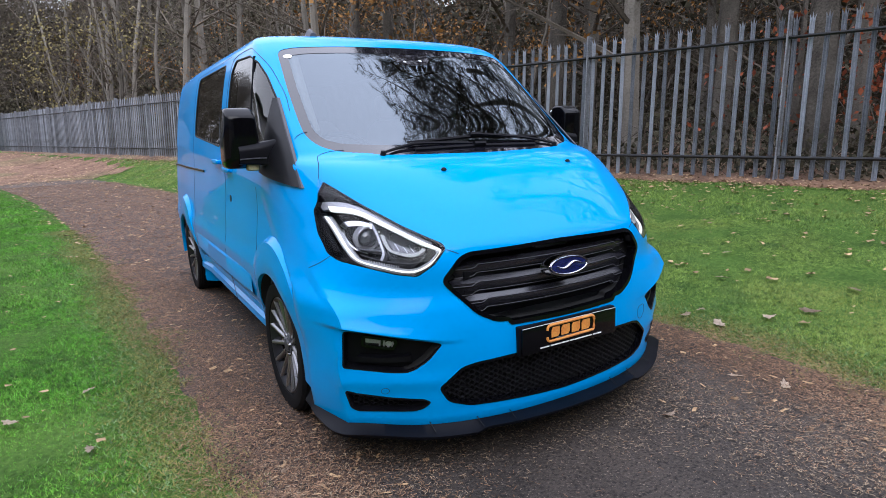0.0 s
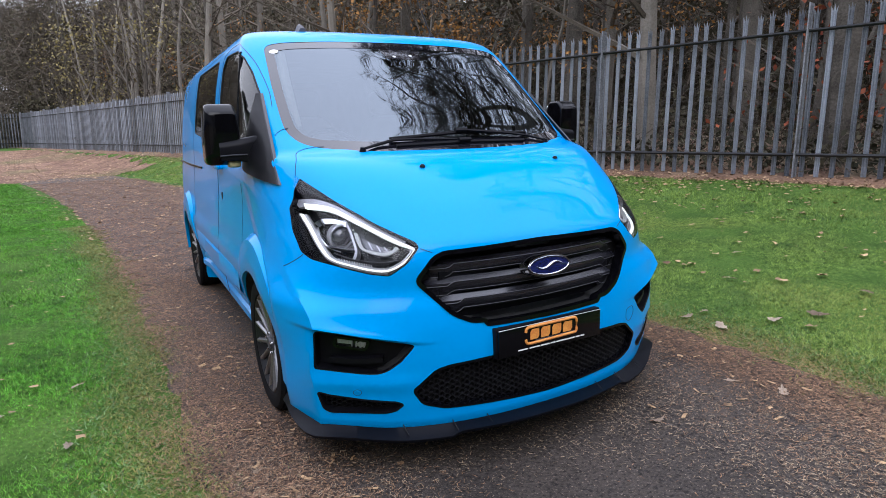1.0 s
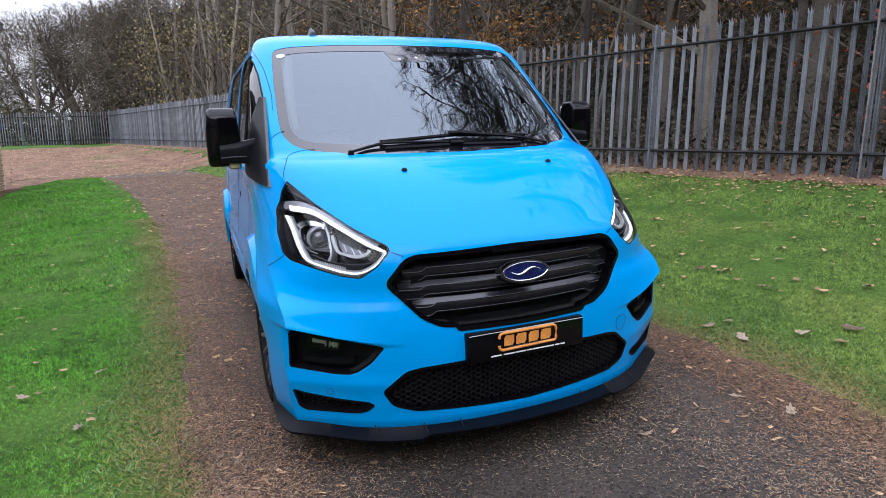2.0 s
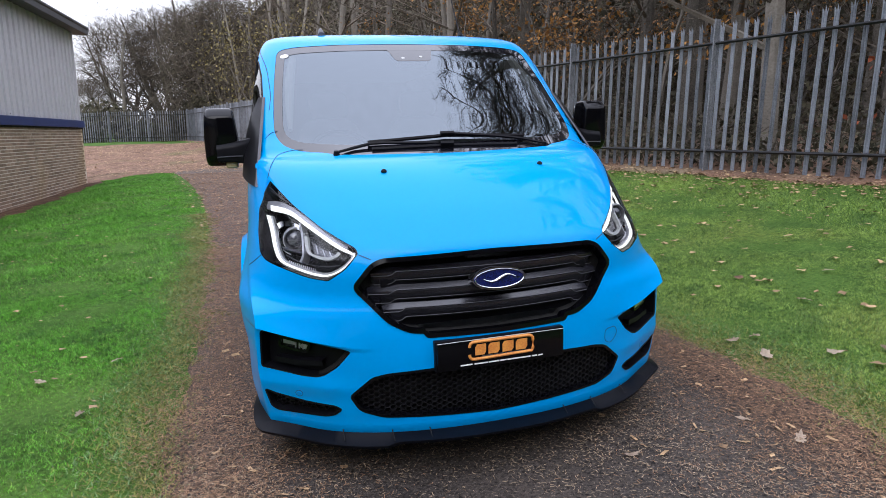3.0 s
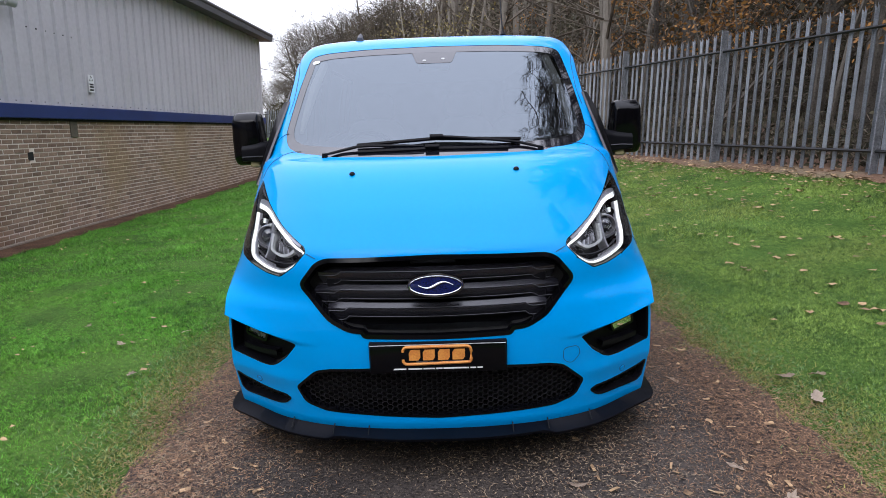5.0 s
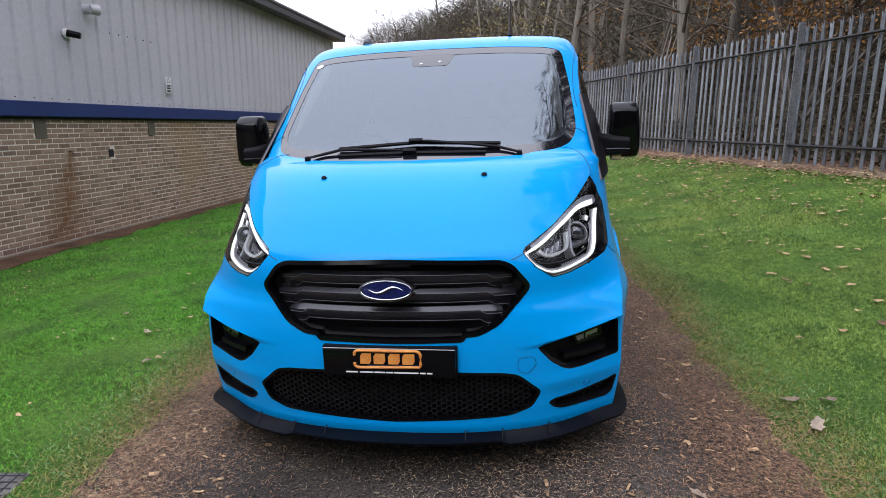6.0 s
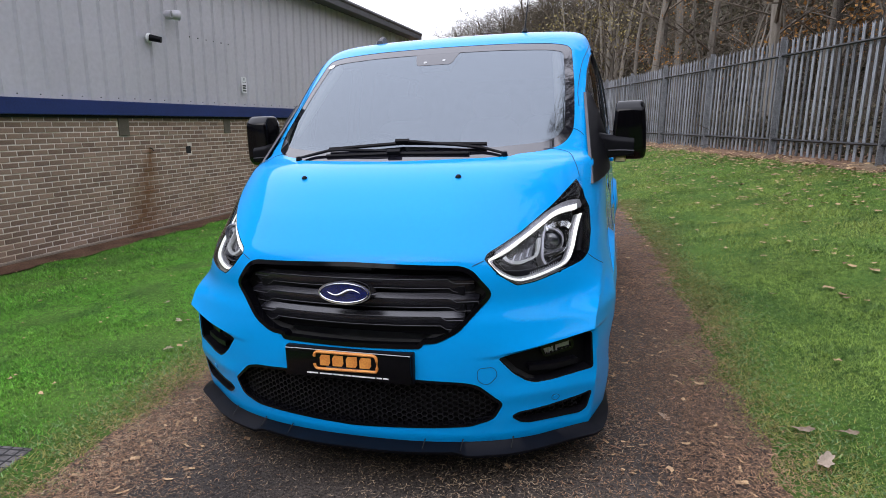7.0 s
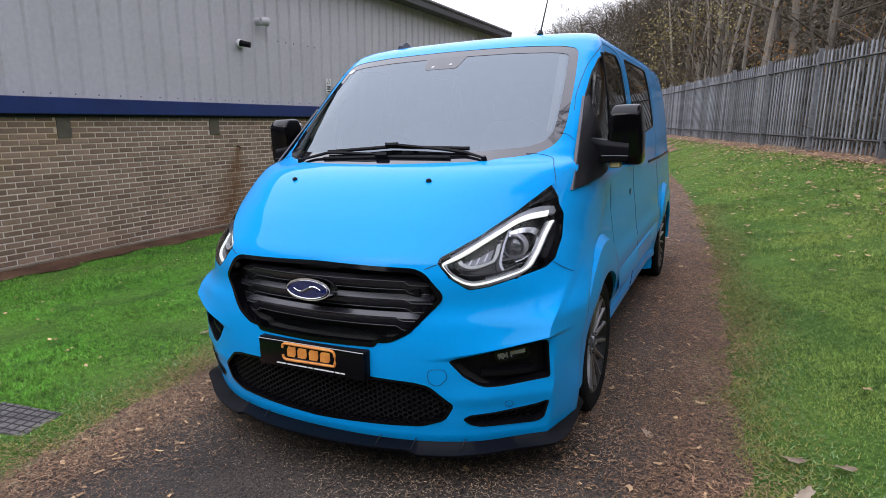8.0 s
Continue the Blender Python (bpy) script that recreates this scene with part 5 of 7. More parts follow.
# wipers
def wiper(blade, arm, hub):
    thing = part("wiper", boxed(-0.0001, 0.0001, -0.0001, 0.0001, -0.0001, 0.0001), BLACK, van, "black windscreen wiper", False)
    bm = bmesh.new()
    tube(bm, [skin(x, z, 0.012) for x, z in dense(blade, 0.05, False)], 0.0075, 6, squash=1.3)
    part("wiper_blade", bm, BLACK, thing)
    bm = bmesh.new()
    tube(bm, [skin(x, z, 0.012 + 0.012 * min(1.0, k / 3)) for k, (x, z) in enumerate(dense(arm, 0.06, False))], [0.006] + [0.008] * (len(dense(arm, 0.06, False)) - 2) + [0.005], 6)
    part("wiper_arm", bm, BLACK, thing)
    bm = bmesh.new()
    tube(bm, [skin(hub[0], hub[1], 0.0), skin(hub[0], hub[1], 0.020)], [0.016, 0.010], 10)
    part("wiper_pivot", bm, BLACK, thing)
    bm = bmesh.new()
    m = blade[len(blade) // 2]
    tube(bm, [skin(m[0] - 0.032, m[1], 0.024), skin(m[0] + 0.032, m[1], 0.024)], 0.012, 6)
    part("blade_clip", bm, BLACK, thing)


wiper([(-0.37, 1.298), (0.01, 1.318), (0.41, 1.304)], [(0.50, 1.262), (0.40, 1.285), (0.01, 1.319)], (0.50, 1.262))
wiper([(-0.36, 1.266), (-0.01, 1.272), (0.345, 1.266)], [(-0.52, 1.258), (-0.36, 1.286), (-0.05, 1.276)], (-0.52, 1.258))
for sgn in (-1, 1):
    bm = bmesh.new()
    c = skin(sgn * 0.355, 1.19, 0.0)
    lathe(bm, [(0.0, 0.013), (0.006, 0.012), (0.012, 0.006), (0.013, 0.0005)], (c.x, c.y, c.z), 10, "z")
    part("washer_nozzle", bm, BLACK, bonnet)

# grille
grille = part("grille", band_on_skin([(u * 0.985, 0.745 + (w - 0.745) * 0.985) for u, w in GRILLE], 0.017, 0.003, True, 0.045), GLOSSBLACK, van, "black hexagonal grille")
# added near-black sheet stands in for the shaded depth behind the bars
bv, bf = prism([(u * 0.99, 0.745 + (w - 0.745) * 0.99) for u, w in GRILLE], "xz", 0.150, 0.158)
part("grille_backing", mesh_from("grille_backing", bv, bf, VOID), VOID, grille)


def grille_bar(z, reach, thick, step_in):
    """A bar with a bevelled brow and ends that step up into the frame."""
    bm = bmesh.new()
    rows = []
    n = 40
    for i in range(n + 1):
        x = -reach + 2 * reach * i / n
        t = abs(x) / reach
        low = thick * (1.0 if t < step_in else 1.0 + 0.55 * float(smooth01(t, step_in, step_in + 0.07)))
        y = float(front(x, z)) + 0.030 + 0.012 * t
        taper = 1 - 0.5 * float(smooth01(t, 0.93, 1.0))
        rows.append([bm.verts.new(c) for c in ((x, y + 0.045, z + 0.018 * taper), (x, y + 0.022, z + 0.021 * taper), (x, y, z + 0.001), (x, y + 0.002, z - 0.010), (x, y + 0.022, z - low * taper), (x, y + 0.05, z - low * taper))])
    for a, b in zip(rows, rows[1:]):
        for k in range(6):
            bm.faces.new((a[k], a[(k + 1) % 6], b[(k + 1) % 6], b[k]))
    bm.faces.new(rows[0])
    bm.faces.new(rows[-1][::-1])
    return bm


for z, reach, thick, st in ((0.822, 0.475, 0.040, 0.80), (0.751, 0.492, 0.042, 0.78), (0.682, 0.44, 0.042, 0.80)):
    bar = part("grille_bar", grille_bar(z, reach, thick, st), BARBLACK, grille)
    # thin paler lines draw the bar's edge highlights, stepping down towards both ends
    for zz, r0 in ((z + 0.006, 0.0018), (z - thick * 0.75, 0.0014)):
        bm = bmesh.new()
        pts = []
        for i in range(61):
            x = -reach + 2 * reach * i / 60
            t = abs(x) / reach
            dip = 0.016 * float(smooth01(t, st, st + 0.05))
            pts.append((x, float(front(x, zz)) + 0.029 + 0.012 * t + (0.012 if zz < z - 0.01 else 0.0), zz - dip))
        tube(bm, pts, r0, 5)
        part("bar_edge", bm, SATIN, bar)
bm = bmesh.new()
for z in (0.79, 0.72, 0.655, 0.62):
    box(bm, -0.44, 0.44, 0.105, 0.118, z - 0.022, z + 0.012, 0.004)
part("louvre_panel", bm, BLACK, grille, smooth=False)
bm = bmesh.new()
box(bm, -0.10, 0.08, 0.075, 0.10, 0.855, 0.885, 0.006)
part("bonnet_catch", bm, BLACK, grille, smooth=False)

# badge: a blue oval, a bright rim and a plain silver flourish
BZ, BY = 0.790, -0.022


def oval(bm, a, b, y0, y1, n=40):
    lathe(bm, [(y0, 1.0), (y1, 0.97), (y1, 0.0005)], (0, 0, 0), n, "y")
    for q in bm.verts:
        q.co.x *= a
        q.co.z = q.co.z * b
    return bm


def placed(bm, x, y, z, tilt=-10):
    bmesh.ops.rotate(bm, verts=bm.verts, cent=(0, 0, 0), matrix=Matrix.Rotation(radians(tilt), 3, "X"))
    bmesh.ops.translate(bm, verts=bm.verts, vec=(x, y, z))
    return bm


badge = part("badge", placed(oval(bmesh.new(), 0.112, 0.046, 0.05, 0.0), 0, BY, BZ), CHROME, grille, "oval blue badge with a silver rim")
part("badge_field", placed(oval(bmesh.new(), 0.104, 0.039, -0.002, -0.004), 0, BY, BZ), BADGEBLUE, badge)
bm = bmesh.new()
tube(bm, [(0.099 * math.cos(a), -0.005, 0.0355 * math.sin(a)) for a in np.linspace(0, math.tau, 48, endpoint=False)], 0.0022, 5, True)
part("badge_line", placed(bm, 0, BY, BZ), CHROME, badge)
bm = bmesh.new()
tube(bm, [(x, -0.006, 0.002 + 0.011 * math.sin(x * 48)) for x in np.linspace(-0.066, 0.066, 40)], [0.0012 + 0.0042 * math.cos(x * 23) ** 2 for x in np.linspace(-0.066, 0.066, 40)], 6)
part("badge_flourish", placed(bm, 0, BY, BZ), CHROME, badge)

# number plate with a plain orange emblem and bars
PY = -0.045
plate = part("show_plate", boxed(-0.263, 0.263, PY, PY + 0.012, 0.448, 0.562, 0.004), GLOSSBLACK, bumper, "black show plate with an orange emblem and bars")
part("plate_holder", boxed(-0.268, 0.268, PY + 0.012, PY + 0.05, 0.443, 0.567, 0.004), BLACK, plate)
bm = bmesh.new()
ring = rounded([(-0.135, 0.555), (0.128, 0.555), (0.128, 0.485), (-0.135, 0.485)], 0.02)
tube(bm, [(u, PY - 0.001, w) for u, w in ring if not (w < 0.49 and u > -0.09)], 0.0062, 6)
part("emblem_frame", bm, ORANGE, plate, smooth=False)
for x0, x1 in ((-0.112, -0.068), (-0.058, -0.012), (0.0, 0.046), (0.056, 0.104)):
    bm = bmesh.new()
    lo, hi = 0.500, 0.543
    pts = [(x0, lo), (x1 - 0.008, lo), (x1, lo + 0.012), (x1, hi), (x0 + 0.008, hi), (x0, hi - 0.012)]
    fr = [bm.verts.new((u, PY - 0.002, w)) for u, w in pts]
    bk = [bm.verts.new((u, PY, w)) for u, w in pts]
    bm.faces.new(fr)
    for k in range(6):
        bm.faces.new((fr[k], bk[k], bk[(k + 1) % 6], fr[(k + 1) % 6]))
    part("emblem_shape", bm, ORANGE, plate, smooth=False)
part("plate_edge", boxed(-0.262, 0.262, PY - 0.0008, PY + 0.004, 0.5614, 0.5626), PALETRIM, plate, smooth=False)
for x0, x1 in ((-0.085, -0.040), (-0.034, 0.004), (0.010, 0.018), (0.024, 0.122)):
    part("grey_bar", boxed(x0, x1, PY - 0.002, PY - 0.0002, 0.489, 0.496), SATIN, plate, smooth=False)
for x0, x1 in ((-0.172, -0.124), (-0.116, -0.062), (-0.058, -0.014), (-0.010, 0.016), (0.020, 0.118), (0.124, 0.146), (0.151, 0.172)):
    part("white_bar", boxed(x0, x1, PY - 0.002, PY - 0.0002, 0.463, 0.4682), WHITEINK, plate, smooth=False)


# honeycomb in the lower intake and the small slots
def honeycomb(outline, depth, cell=0.027, squash=1.0):
    """Thin hexagon walls that follow the skin inside an outline."""
    poly = [Vector(p) for p in outline]

    def within(x, z):
        hit = False
        for i in range(len(poly)):
            a, b = poly[i - 1], poly[i]
            if (a.y > z) != (b.y > z) and x < (b.x - a.x) * (z - a.y) / (b.y - a.y) + a.x:
                hit = not hit
        return hit

    lo_x, hi_x = min(p.x for p in poly), max(p.x for p in poly)
    lo_z, hi_z = min(p.y for p in poly), max(p.y for p in poly)
    bm = bmesh.new()
    h = cell * math.sqrt(3) / 2 * squash
    row, z = 0, lo_z
    while z < hi_z + h:
        x = lo_x + (cell * 0.75 if row % 2 else 0)
        while x < hi_x + cell:
            c = [(x + cell / 2 * math.cos(a), z + cell / 2 * squash * math.sin(a)) for a in (0, math.pi / 3, 2 * math.pi / 3, math.pi)]
            for (ax, az), (bx, bz) in zip(c, c[1:]):
                if within(ax, az) and within(bx, bz):
                    ya, yb = float(front(ax, az)) + depth, float(front(bx, bz)) + depth
                    d = Vector((bx - ax, 0, bz - az)).normalized()
                    s = Vector((-d.z, 0, d.x)) * 0.0016
                    vs = [Vector((ax, ya, az)) + s, Vector((ax, ya, az)) - s, Vector((bx, yb, bz)) - s, Vector((bx, yb, bz)) + s]
                    q = [bm.verts.new(p) for p in vs]
                    r = [bm.verts.new(p + Vector((0, 0.018, 0))) for p in vs]
                    bm.faces.new(q)
                    for k in range(4):
                        bm.faces.new((q[k], r[k], r[(k + 1) % 4], q[(k + 1) % 4]))
            x += cell * 1.5
        row += 1
        z += h / 1.0 * 0.5
    return bm


intake = part("lower_intake", band_on_skin([(u * 0.985, 0.35 + (w - 0.35) * 0.95) for u, w in INTAKE], 0.010, 0.0018, True, 0.03), GLOSSBLACK, bumper, "wide black lower air intake")
part("honeycomb_mesh", honeycomb(INTAKE, 0.030), MESHBLACK, intake, "black plastic honeycomb", False)
part("radiator", boxed(-0.40, 0.40, 0.120, 0.138, 0.262, 0.43), VOID, intake, smooth=False)

for sgn in (-1, 1):
    o = FOG if sgn > 0 else mirrored(FOG)
    pocket = part("fog_lamp_pocket", band_on_skin(o, 0.010, -0.004, True, 0.05), BLACK, bumper, "recessed black fog lamp surround")
    # sloping inner panel
    v, f = skin_patch([(sgn * (0.735 + (abs(u) - 0.735) * 1.01), 0.50 + (w - 0.50) * 1.02) for u, w in o], -0.055)
    part("pocket_panel", mesh_from("pocket_panel", v, f, BLACK, True), BLACK, pocket)
    bm = band_on_skin([(sgn * 0.69, 0.478), (sgn * 0.78, 0.470), (sgn * 0.868, 0.475)], 0.022, -0.022, False, 0.04)
    part("pocket_ledge", bm, BLACK, pocket)
    lens_o = rounded([(sgn * 0.735, 0.553), (sgn * 0.845, 0.570), (sgn * 0.850, 0.532), (sgn * 0.750, 0.517)], 0.01)
    v, f = skin_patch(lens_o, -0.040, 3)
    fog = part("fog_lamp", mesh_from("fog_lamp", v, f, LAMPDARK, True), LAMPDARK, pocket, "small clear fog lamp")
    bm = bmesh.new()
    for k in range(4):
        t = (k + 0.5) / 7
        a, b = skin(sgn * (0.748 + 0.094 * t), 0.521 + 0.014 * t, -0.037), skin(sgn * (0.742 + 0.10 * t), 0.550 + 0.014 * t, -0.034)
        tube(bm, [a, b], 0.0035, 5)
    part("lens_ribs", bm, LAMPSILVER, fog)
    for o2 in ([(0.795, 0.538), (0.840, 0.543), (0.840, 0.562), (0.792, 0.555)], [(0.742, 0.536), (0.765, 0.524), (0.784, 0.536), (0.764, 0.552)]):
        v, f = skin_patch([(sgn * u, w) for u, w in o2], -0.036, 3)
        part("fog_reflector", mesh_from("fog_reflector", v, f, LAMPSILVER, True), LAMPSILVER, fog)
    v, f = skin_patch(lens_o, -0.028, 3)
    part("fog_cover", mesh_from("fog_cover", v, f, CLEAR, True), CLEAR, fog)
    part("fog_bezel", band_on_skin(lens_o, 0.010, -0.026, True, 0.02), GLOSSBLACK, fog)
    so = SLOT if sgn > 0 else mirrored(SLOT)
    slot = part("bumper_slot", band_on_skin(so, 0.007, 0.0018, True, 0.03), BLACK, bumper, "narrow black lower slot")
    part("slot_mesh", honeycomb(so, 0.045, 0.022), MESHBLACK, slot, smooth=False)

    # parking sensor
    c, c2 = skin(sgn * 0.775, 0.350, -0.004), skin(sgn * 0.775, 0.350, 0.0035)
    bm = bmesh.new()
    tube(bm, [c, c2], [0.0115, 0.0105], 20)
    sensor = part("parking_sensor", bm, PAINT, bumper)
    ring = [(sgn * 0.775 + 0.0135 * math.cos(a * math.tau / 20), 0.350 + 0.0135 * math.sin(a * math.tau / 20)) for a in range(20)]
    part("sensor_ring", band_on_skin(ring, 0.0016, 0.0006, True, 0.002), SEAM, sensor)
    # bonnet and bumper shut lines
    line_on_skin([(sgn * 0.475, 0.884), (sgn * 0.516, 0.902)], van)
    line_on_skin([(sgn * u, w) for u, w in softened([(0.826, 1.170), (0.812, 1.215), (0.785, 1.256), (0.750, 1.274), (0.700, 1.284), (0.66, 1.284)], 3)], van)
    line_on_skin([(sgn * u, w) for u, w in softened([(0.766, 1.373), (0.800, 1.363), (0.826, 1.338)], 3)], van)
    line_on_skin([(sgn * 0.878, 0.872), (sgn * 0.905, 0.842), (sgn * 0.934, 0.812)], van)
    line_on_flank([(0.50, 0.812), (0.58, 0.806), (0.66, 0.803)], sgn, van)
part("towing_cap", band_on_skin(rounded([(0.498, 0.502), (0.560, 0.505), (0.572, 0.47), (0.535, 0.432), (0.498, 0.45)], 0.02), 0.0022, 0.0006, True, 0.002), SEAM, bumper)

# splitter: a black blade under the bumper with a kink and slits
def splitter_plan(u):
    """A point of the bumper's foot: across the front for u to 1, then round the corner and back along the side."""
    s, u = (1 if u >= 0 else -1), abs(u)
    if u <= 1:
        x = 0.875 * u ** 0.85
        return Vector((s * x, float(front(x, 0.17)), 0))
    t = (u - 1) / 0.35
    y0 = float(front(0.875, 0.17))
    return Vector((s * (0.875 + 0.055 * min(1, 1.6 * t) ** 0.6), y0 + 0.36 * t ** 1.15, 0))


bm = bmesh.new()
rows = []
for a in np.linspace(-1.35, 1.35, 97):
    base = splitter_plan(a)
    d = (splitter_plan(a + 0.02) - splitter_plan(a - 0.02)).normalized()
    nrm = Vector((d.y, -d.x, 0))
    ax, back_in = abs(base.x), float(smooth01(abs(a), 1.0, 1.35))
    reach = 0.088 - 0.024 * float(smooth01(ax, 0.10, 0.43)) + 0.006 * float(smooth01(ax, 0.425, 0.45)) - 0.004 * float(smooth01(ax, 0.6, 0.87)) - 0.035 * back_in
    top = base + Vector((0, 0, 0.204 + 0.012 * float(smooth01(ax, 0.66, 0.88)) + 0.01 * back_in)) - nrm * 0.003
    edge = base + nrm * reach + Vector((0, 0, 0.188 - 0.008 * float(smooth01(ax, 0.10, 0.41)) - 0.014 * float(smooth01(ax, 0.405, 0.44)) + 0.010 * float(smooth01(ax, 0.55, 0.80)) + 0.004 * back_in))
    low = edge - nrm * 0.004 - Vector((0, 0, 0.012))
    rows.append([bm.verts.new(p) for p in (top, top + nrm * 0.010 - Vector((0, 0, 0.014)), edge, low, base - nrm * 0.05 + Vector((0, 0, 0.125)))])
for a, b in zip(rows, rows[1:]):
    for k in range(4):
        bm.faces.new((a[k], a[k + 1], b[k + 1], b[k]))
splitter = part("front_splitter", bm, LIP, van, "black plastic front splitter")
for sgn in (-1, 1):
    for x in (0.29, 0.435, 0.62):
        base = splitter_plan(sgn * (x / 0.875) ** (1 / 0.85))
        p0, p1 = base + Vector((0, -0.012, 0.204)), base + Vector((0, -0.062, 0.181))
        bm = bmesh.new()
        tube(bm, [p0, p1], 0.0022, 4)
        part("splitter_slit", bm, VOID, splitter)

# headlamps
def rounded_block(bm, c, size, power=4.0, rings=14, steps=24):
    """A soft-edged block."""
    def sp(v, p):
        return math.copysign(abs(v) ** (2 / p), v)
    grid = []
    for i in range(rings + 1):
        a = -math.pi / 2 + math.pi * i / rings
        row = []
        for k in range(steps):
            b = math.tau * k / steps
            row.append(bm.verts.new((c[0] + size[0] / 2 * sp(math.cos(a), power) * sp(math.cos(b), power), c[1] + size[1] / 2 * sp(math.cos(a), power) * sp(math.sin(b), power), c[2] + size[2] / 2 * sp(math.sin(a), power))))
        grid.append(row)
    for r, s in zip(grid, grid[1:]):
        for k in range(steps):
            bm.faces.new((r[k], r[(k + 1) % steps], s[(k + 1) % steps], s[k]))
    bmesh.ops.remove_doubles(bm, verts=bm.verts, dist=1e-5)
    return bm


BROW = softened([(0.838, 1.058), (0.787, 1.058), (0.748, 1.046), (0.715, 1.021), (0.635, 0.966), (0.585, 0.936), (0.545, 0.915)])
EYELINE = softened([(0.545, 0.915), (0.534, 0.904), (0.545, 0.886), (0.580, 0.852), (0.640, 0.818), (0.700, 0.826), (0.760, 0.846), (0.816, 0.864), (0.834, 0.896), (0.841, 0.955), (0.853, 1.010), (0.857, 1.026)])
for sgn in (-1, 1):
    o = LAMP if sgn > 0 else mirrored(LAMP)

    def on(path):
        return [(sgn * u, w) for u, w in path]

    v, f = skin_patch([(sgn * (0.72 + (abs(u) - 0.72) * 0.995), 0.96 + (w - 0.96) * 0.995) for u, w in o], -0.085, 5)
    lamp = part("headlamp", mesh_from("headlamp", v, f, LAMPDARK, True), LAMPDARK, van, "headlamp with a lit white outline strip")
    part("lamp_rim", band_on_skin(o, 0.007, -0.0005, True, 0.08), GLOSSBLACK, lamp)
    part("brow_strip", band_on_skin(on(BROW), 0.021, -0.018, False, 0.014, 0.008), LED, lamp, "broad lit white brow strip")
    part("light_strip", band_on_skin(on(EYELINE), 0.0068, -0.018, False, 0.014), LED, lamp, "lit white daytime strip")
    part("strip_carrier", band_on_skin(on(EYELINE), 0.024, -0.030, False, 0.012), LAMPSILVER, lamp)
    # silver brow above the strip and the dark wedge over it
    part("brow_trim", band_on_skin(on(softened([(0.861, 1.064), (0.805, 1.080), (0.748, 1.062), (0.70, 1.029), (0.62, 0.973), (0.555, 0.937)])), 0.030, -0.022, False, 0.02, 0.010), LAMPSILVER, lamp)
    v, f = skin_patch(on([(0.826, 1.162), (0.770, 1.102), (0.741, 1.073), (0.79, 1.096), (0.843, 1.108)]), -0.010, 3)
    part("upper_wedge", mesh_from("upper_wedge", v, f, GLOSSBLACK, True), GLOSSBLACK, lamp)
    for k in range(2):
        part("wedge_groove", band_on_skin(on([(0.770 + 0.018 * k, 1.092 + 0.012 * k), (0.824 + 0.003 * k, 1.122 + 0.014 * k)]), 0.0022, -0.008, False, 0.002), SATIN, lamp)
    # projector in a bright ring under a bright lid
    c = skin(sgn * 0.772, 0.965, -0.055)
    bm = bmesh.new()
    lathe(bm, [(0.03, 0.049), (-0.012, 0.051), (-0.018, 0.047), (-0.010, 0.041), (0.02, 0.040)], (c.x, c.y, c.z), 32, "y")
    ring = part("projector_ring", bm, LAMPSILVER, lamp)
    bm = bmesh.new()
    lathe(bm, [(-0.030 + 0.030 * (1 - math.cos(a)), 0.038 * math.sin(a)) for a in np.linspace(0.02, math.pi / 2, 8)], (c.x, c.y, c.z), 28, "y")
    part("projector_lens", bm, PROJECTOR, ring)
    part("projector_lid", band_on_skin(on(softened([(0.735, 1.000), (0.765, 1.012), (0.805, 1.008), (0.826, 0.990)])), 0.018, -0.028, False, 0.03), CHROME, lamp)
    part("projector_side", band_on_skin(on(softened([(0.828, 0.985), (0.832, 0.95), (0.815, 0.912), (0.785, 0.900)])), 0.006, -0.036, False, 0.02), CHROME, lamp)
    part("projector_shelf", band_on_skin(on([(0.738, 0.918), (0.83, 0.925)]), 0.010, -0.040, False, 0.03), SATIN, lamp)
    # inner chamber with a wide U-shaped guide
    part("light_guide", band_on_skin(on(softened([(0.714, 0.972), (0.714, 0.930), (0.706, 0.908), (0.650, 0.890), (0.612, 0.900), (0.592, 0.922)])), 0.012, -0.030, False, 0.016), PALETRIM, lamp, "pale U-shaped light guide")
    v, f = skin_patch(on([(0.704, 0.965), (0.65, 0.938), (0.605, 0.920), (0.622, 0.905), (0.655, 0.898), (0.700, 0.914)]), -0.055, 3)
    part("reflector", mesh_from("reflector", v, f, LENSBACK, True), LENSBACK, lamp)
    for u0, w0 in ((0.63, 0.914), (0.655, 0.920), (0.68, 0.932)):
        part("reflector_rib", band_on_skin(on([(u0, w0 - 0.012), (u0 + 0.004, w0 + 0.018)]), 0.004, -0.045, False, 0.01), LAMPSILVER, lamp)
    part("chamber_wall", band_on_skin(on(softened([(0.735, 1.02), (0.728, 0.96), (0.735, 0.90), (0.75, 0.875)])), 0.008, -0.034, False, 0.04), LAMPSILVER, lamp)
    for k in range(14):
        t = k / 13
        a, b = skin(sgn * (0.70 + 0.10 * t), 0.838 + 0.028 * t, -0.045), skin(sgn * (0.70 + 0.10 * t), 0.850 + 0.028 * t, -0.045)
        bm = bmesh.new()
        tube(bm, [a, b], 0.0022, 5)
        part("bowl_rib", bm, LAMPSILVER, lamp)
    part("bowl_line", band_on_skin(on(softened([(0.60, 0.868), (0.66, 0.858), (0.74, 0.872), (0.81, 0.895)])), 0.0035, -0.040, False, 0.01), SATIN, lamp)
    for u, w in ((0.742, 0.935), (0.752, 1.012), (0.725, 0.990), (0.735, 0.955)):
        q = skin(sgn * u, w, -0.05)
        bm = bmesh.new()
        rounded_block(bm, (q.x, q.y, q.z), (0.014, 0.02, 0.010), 4, 6, 12)
        part("lamp_fitting", bm, CHROME, lamp)
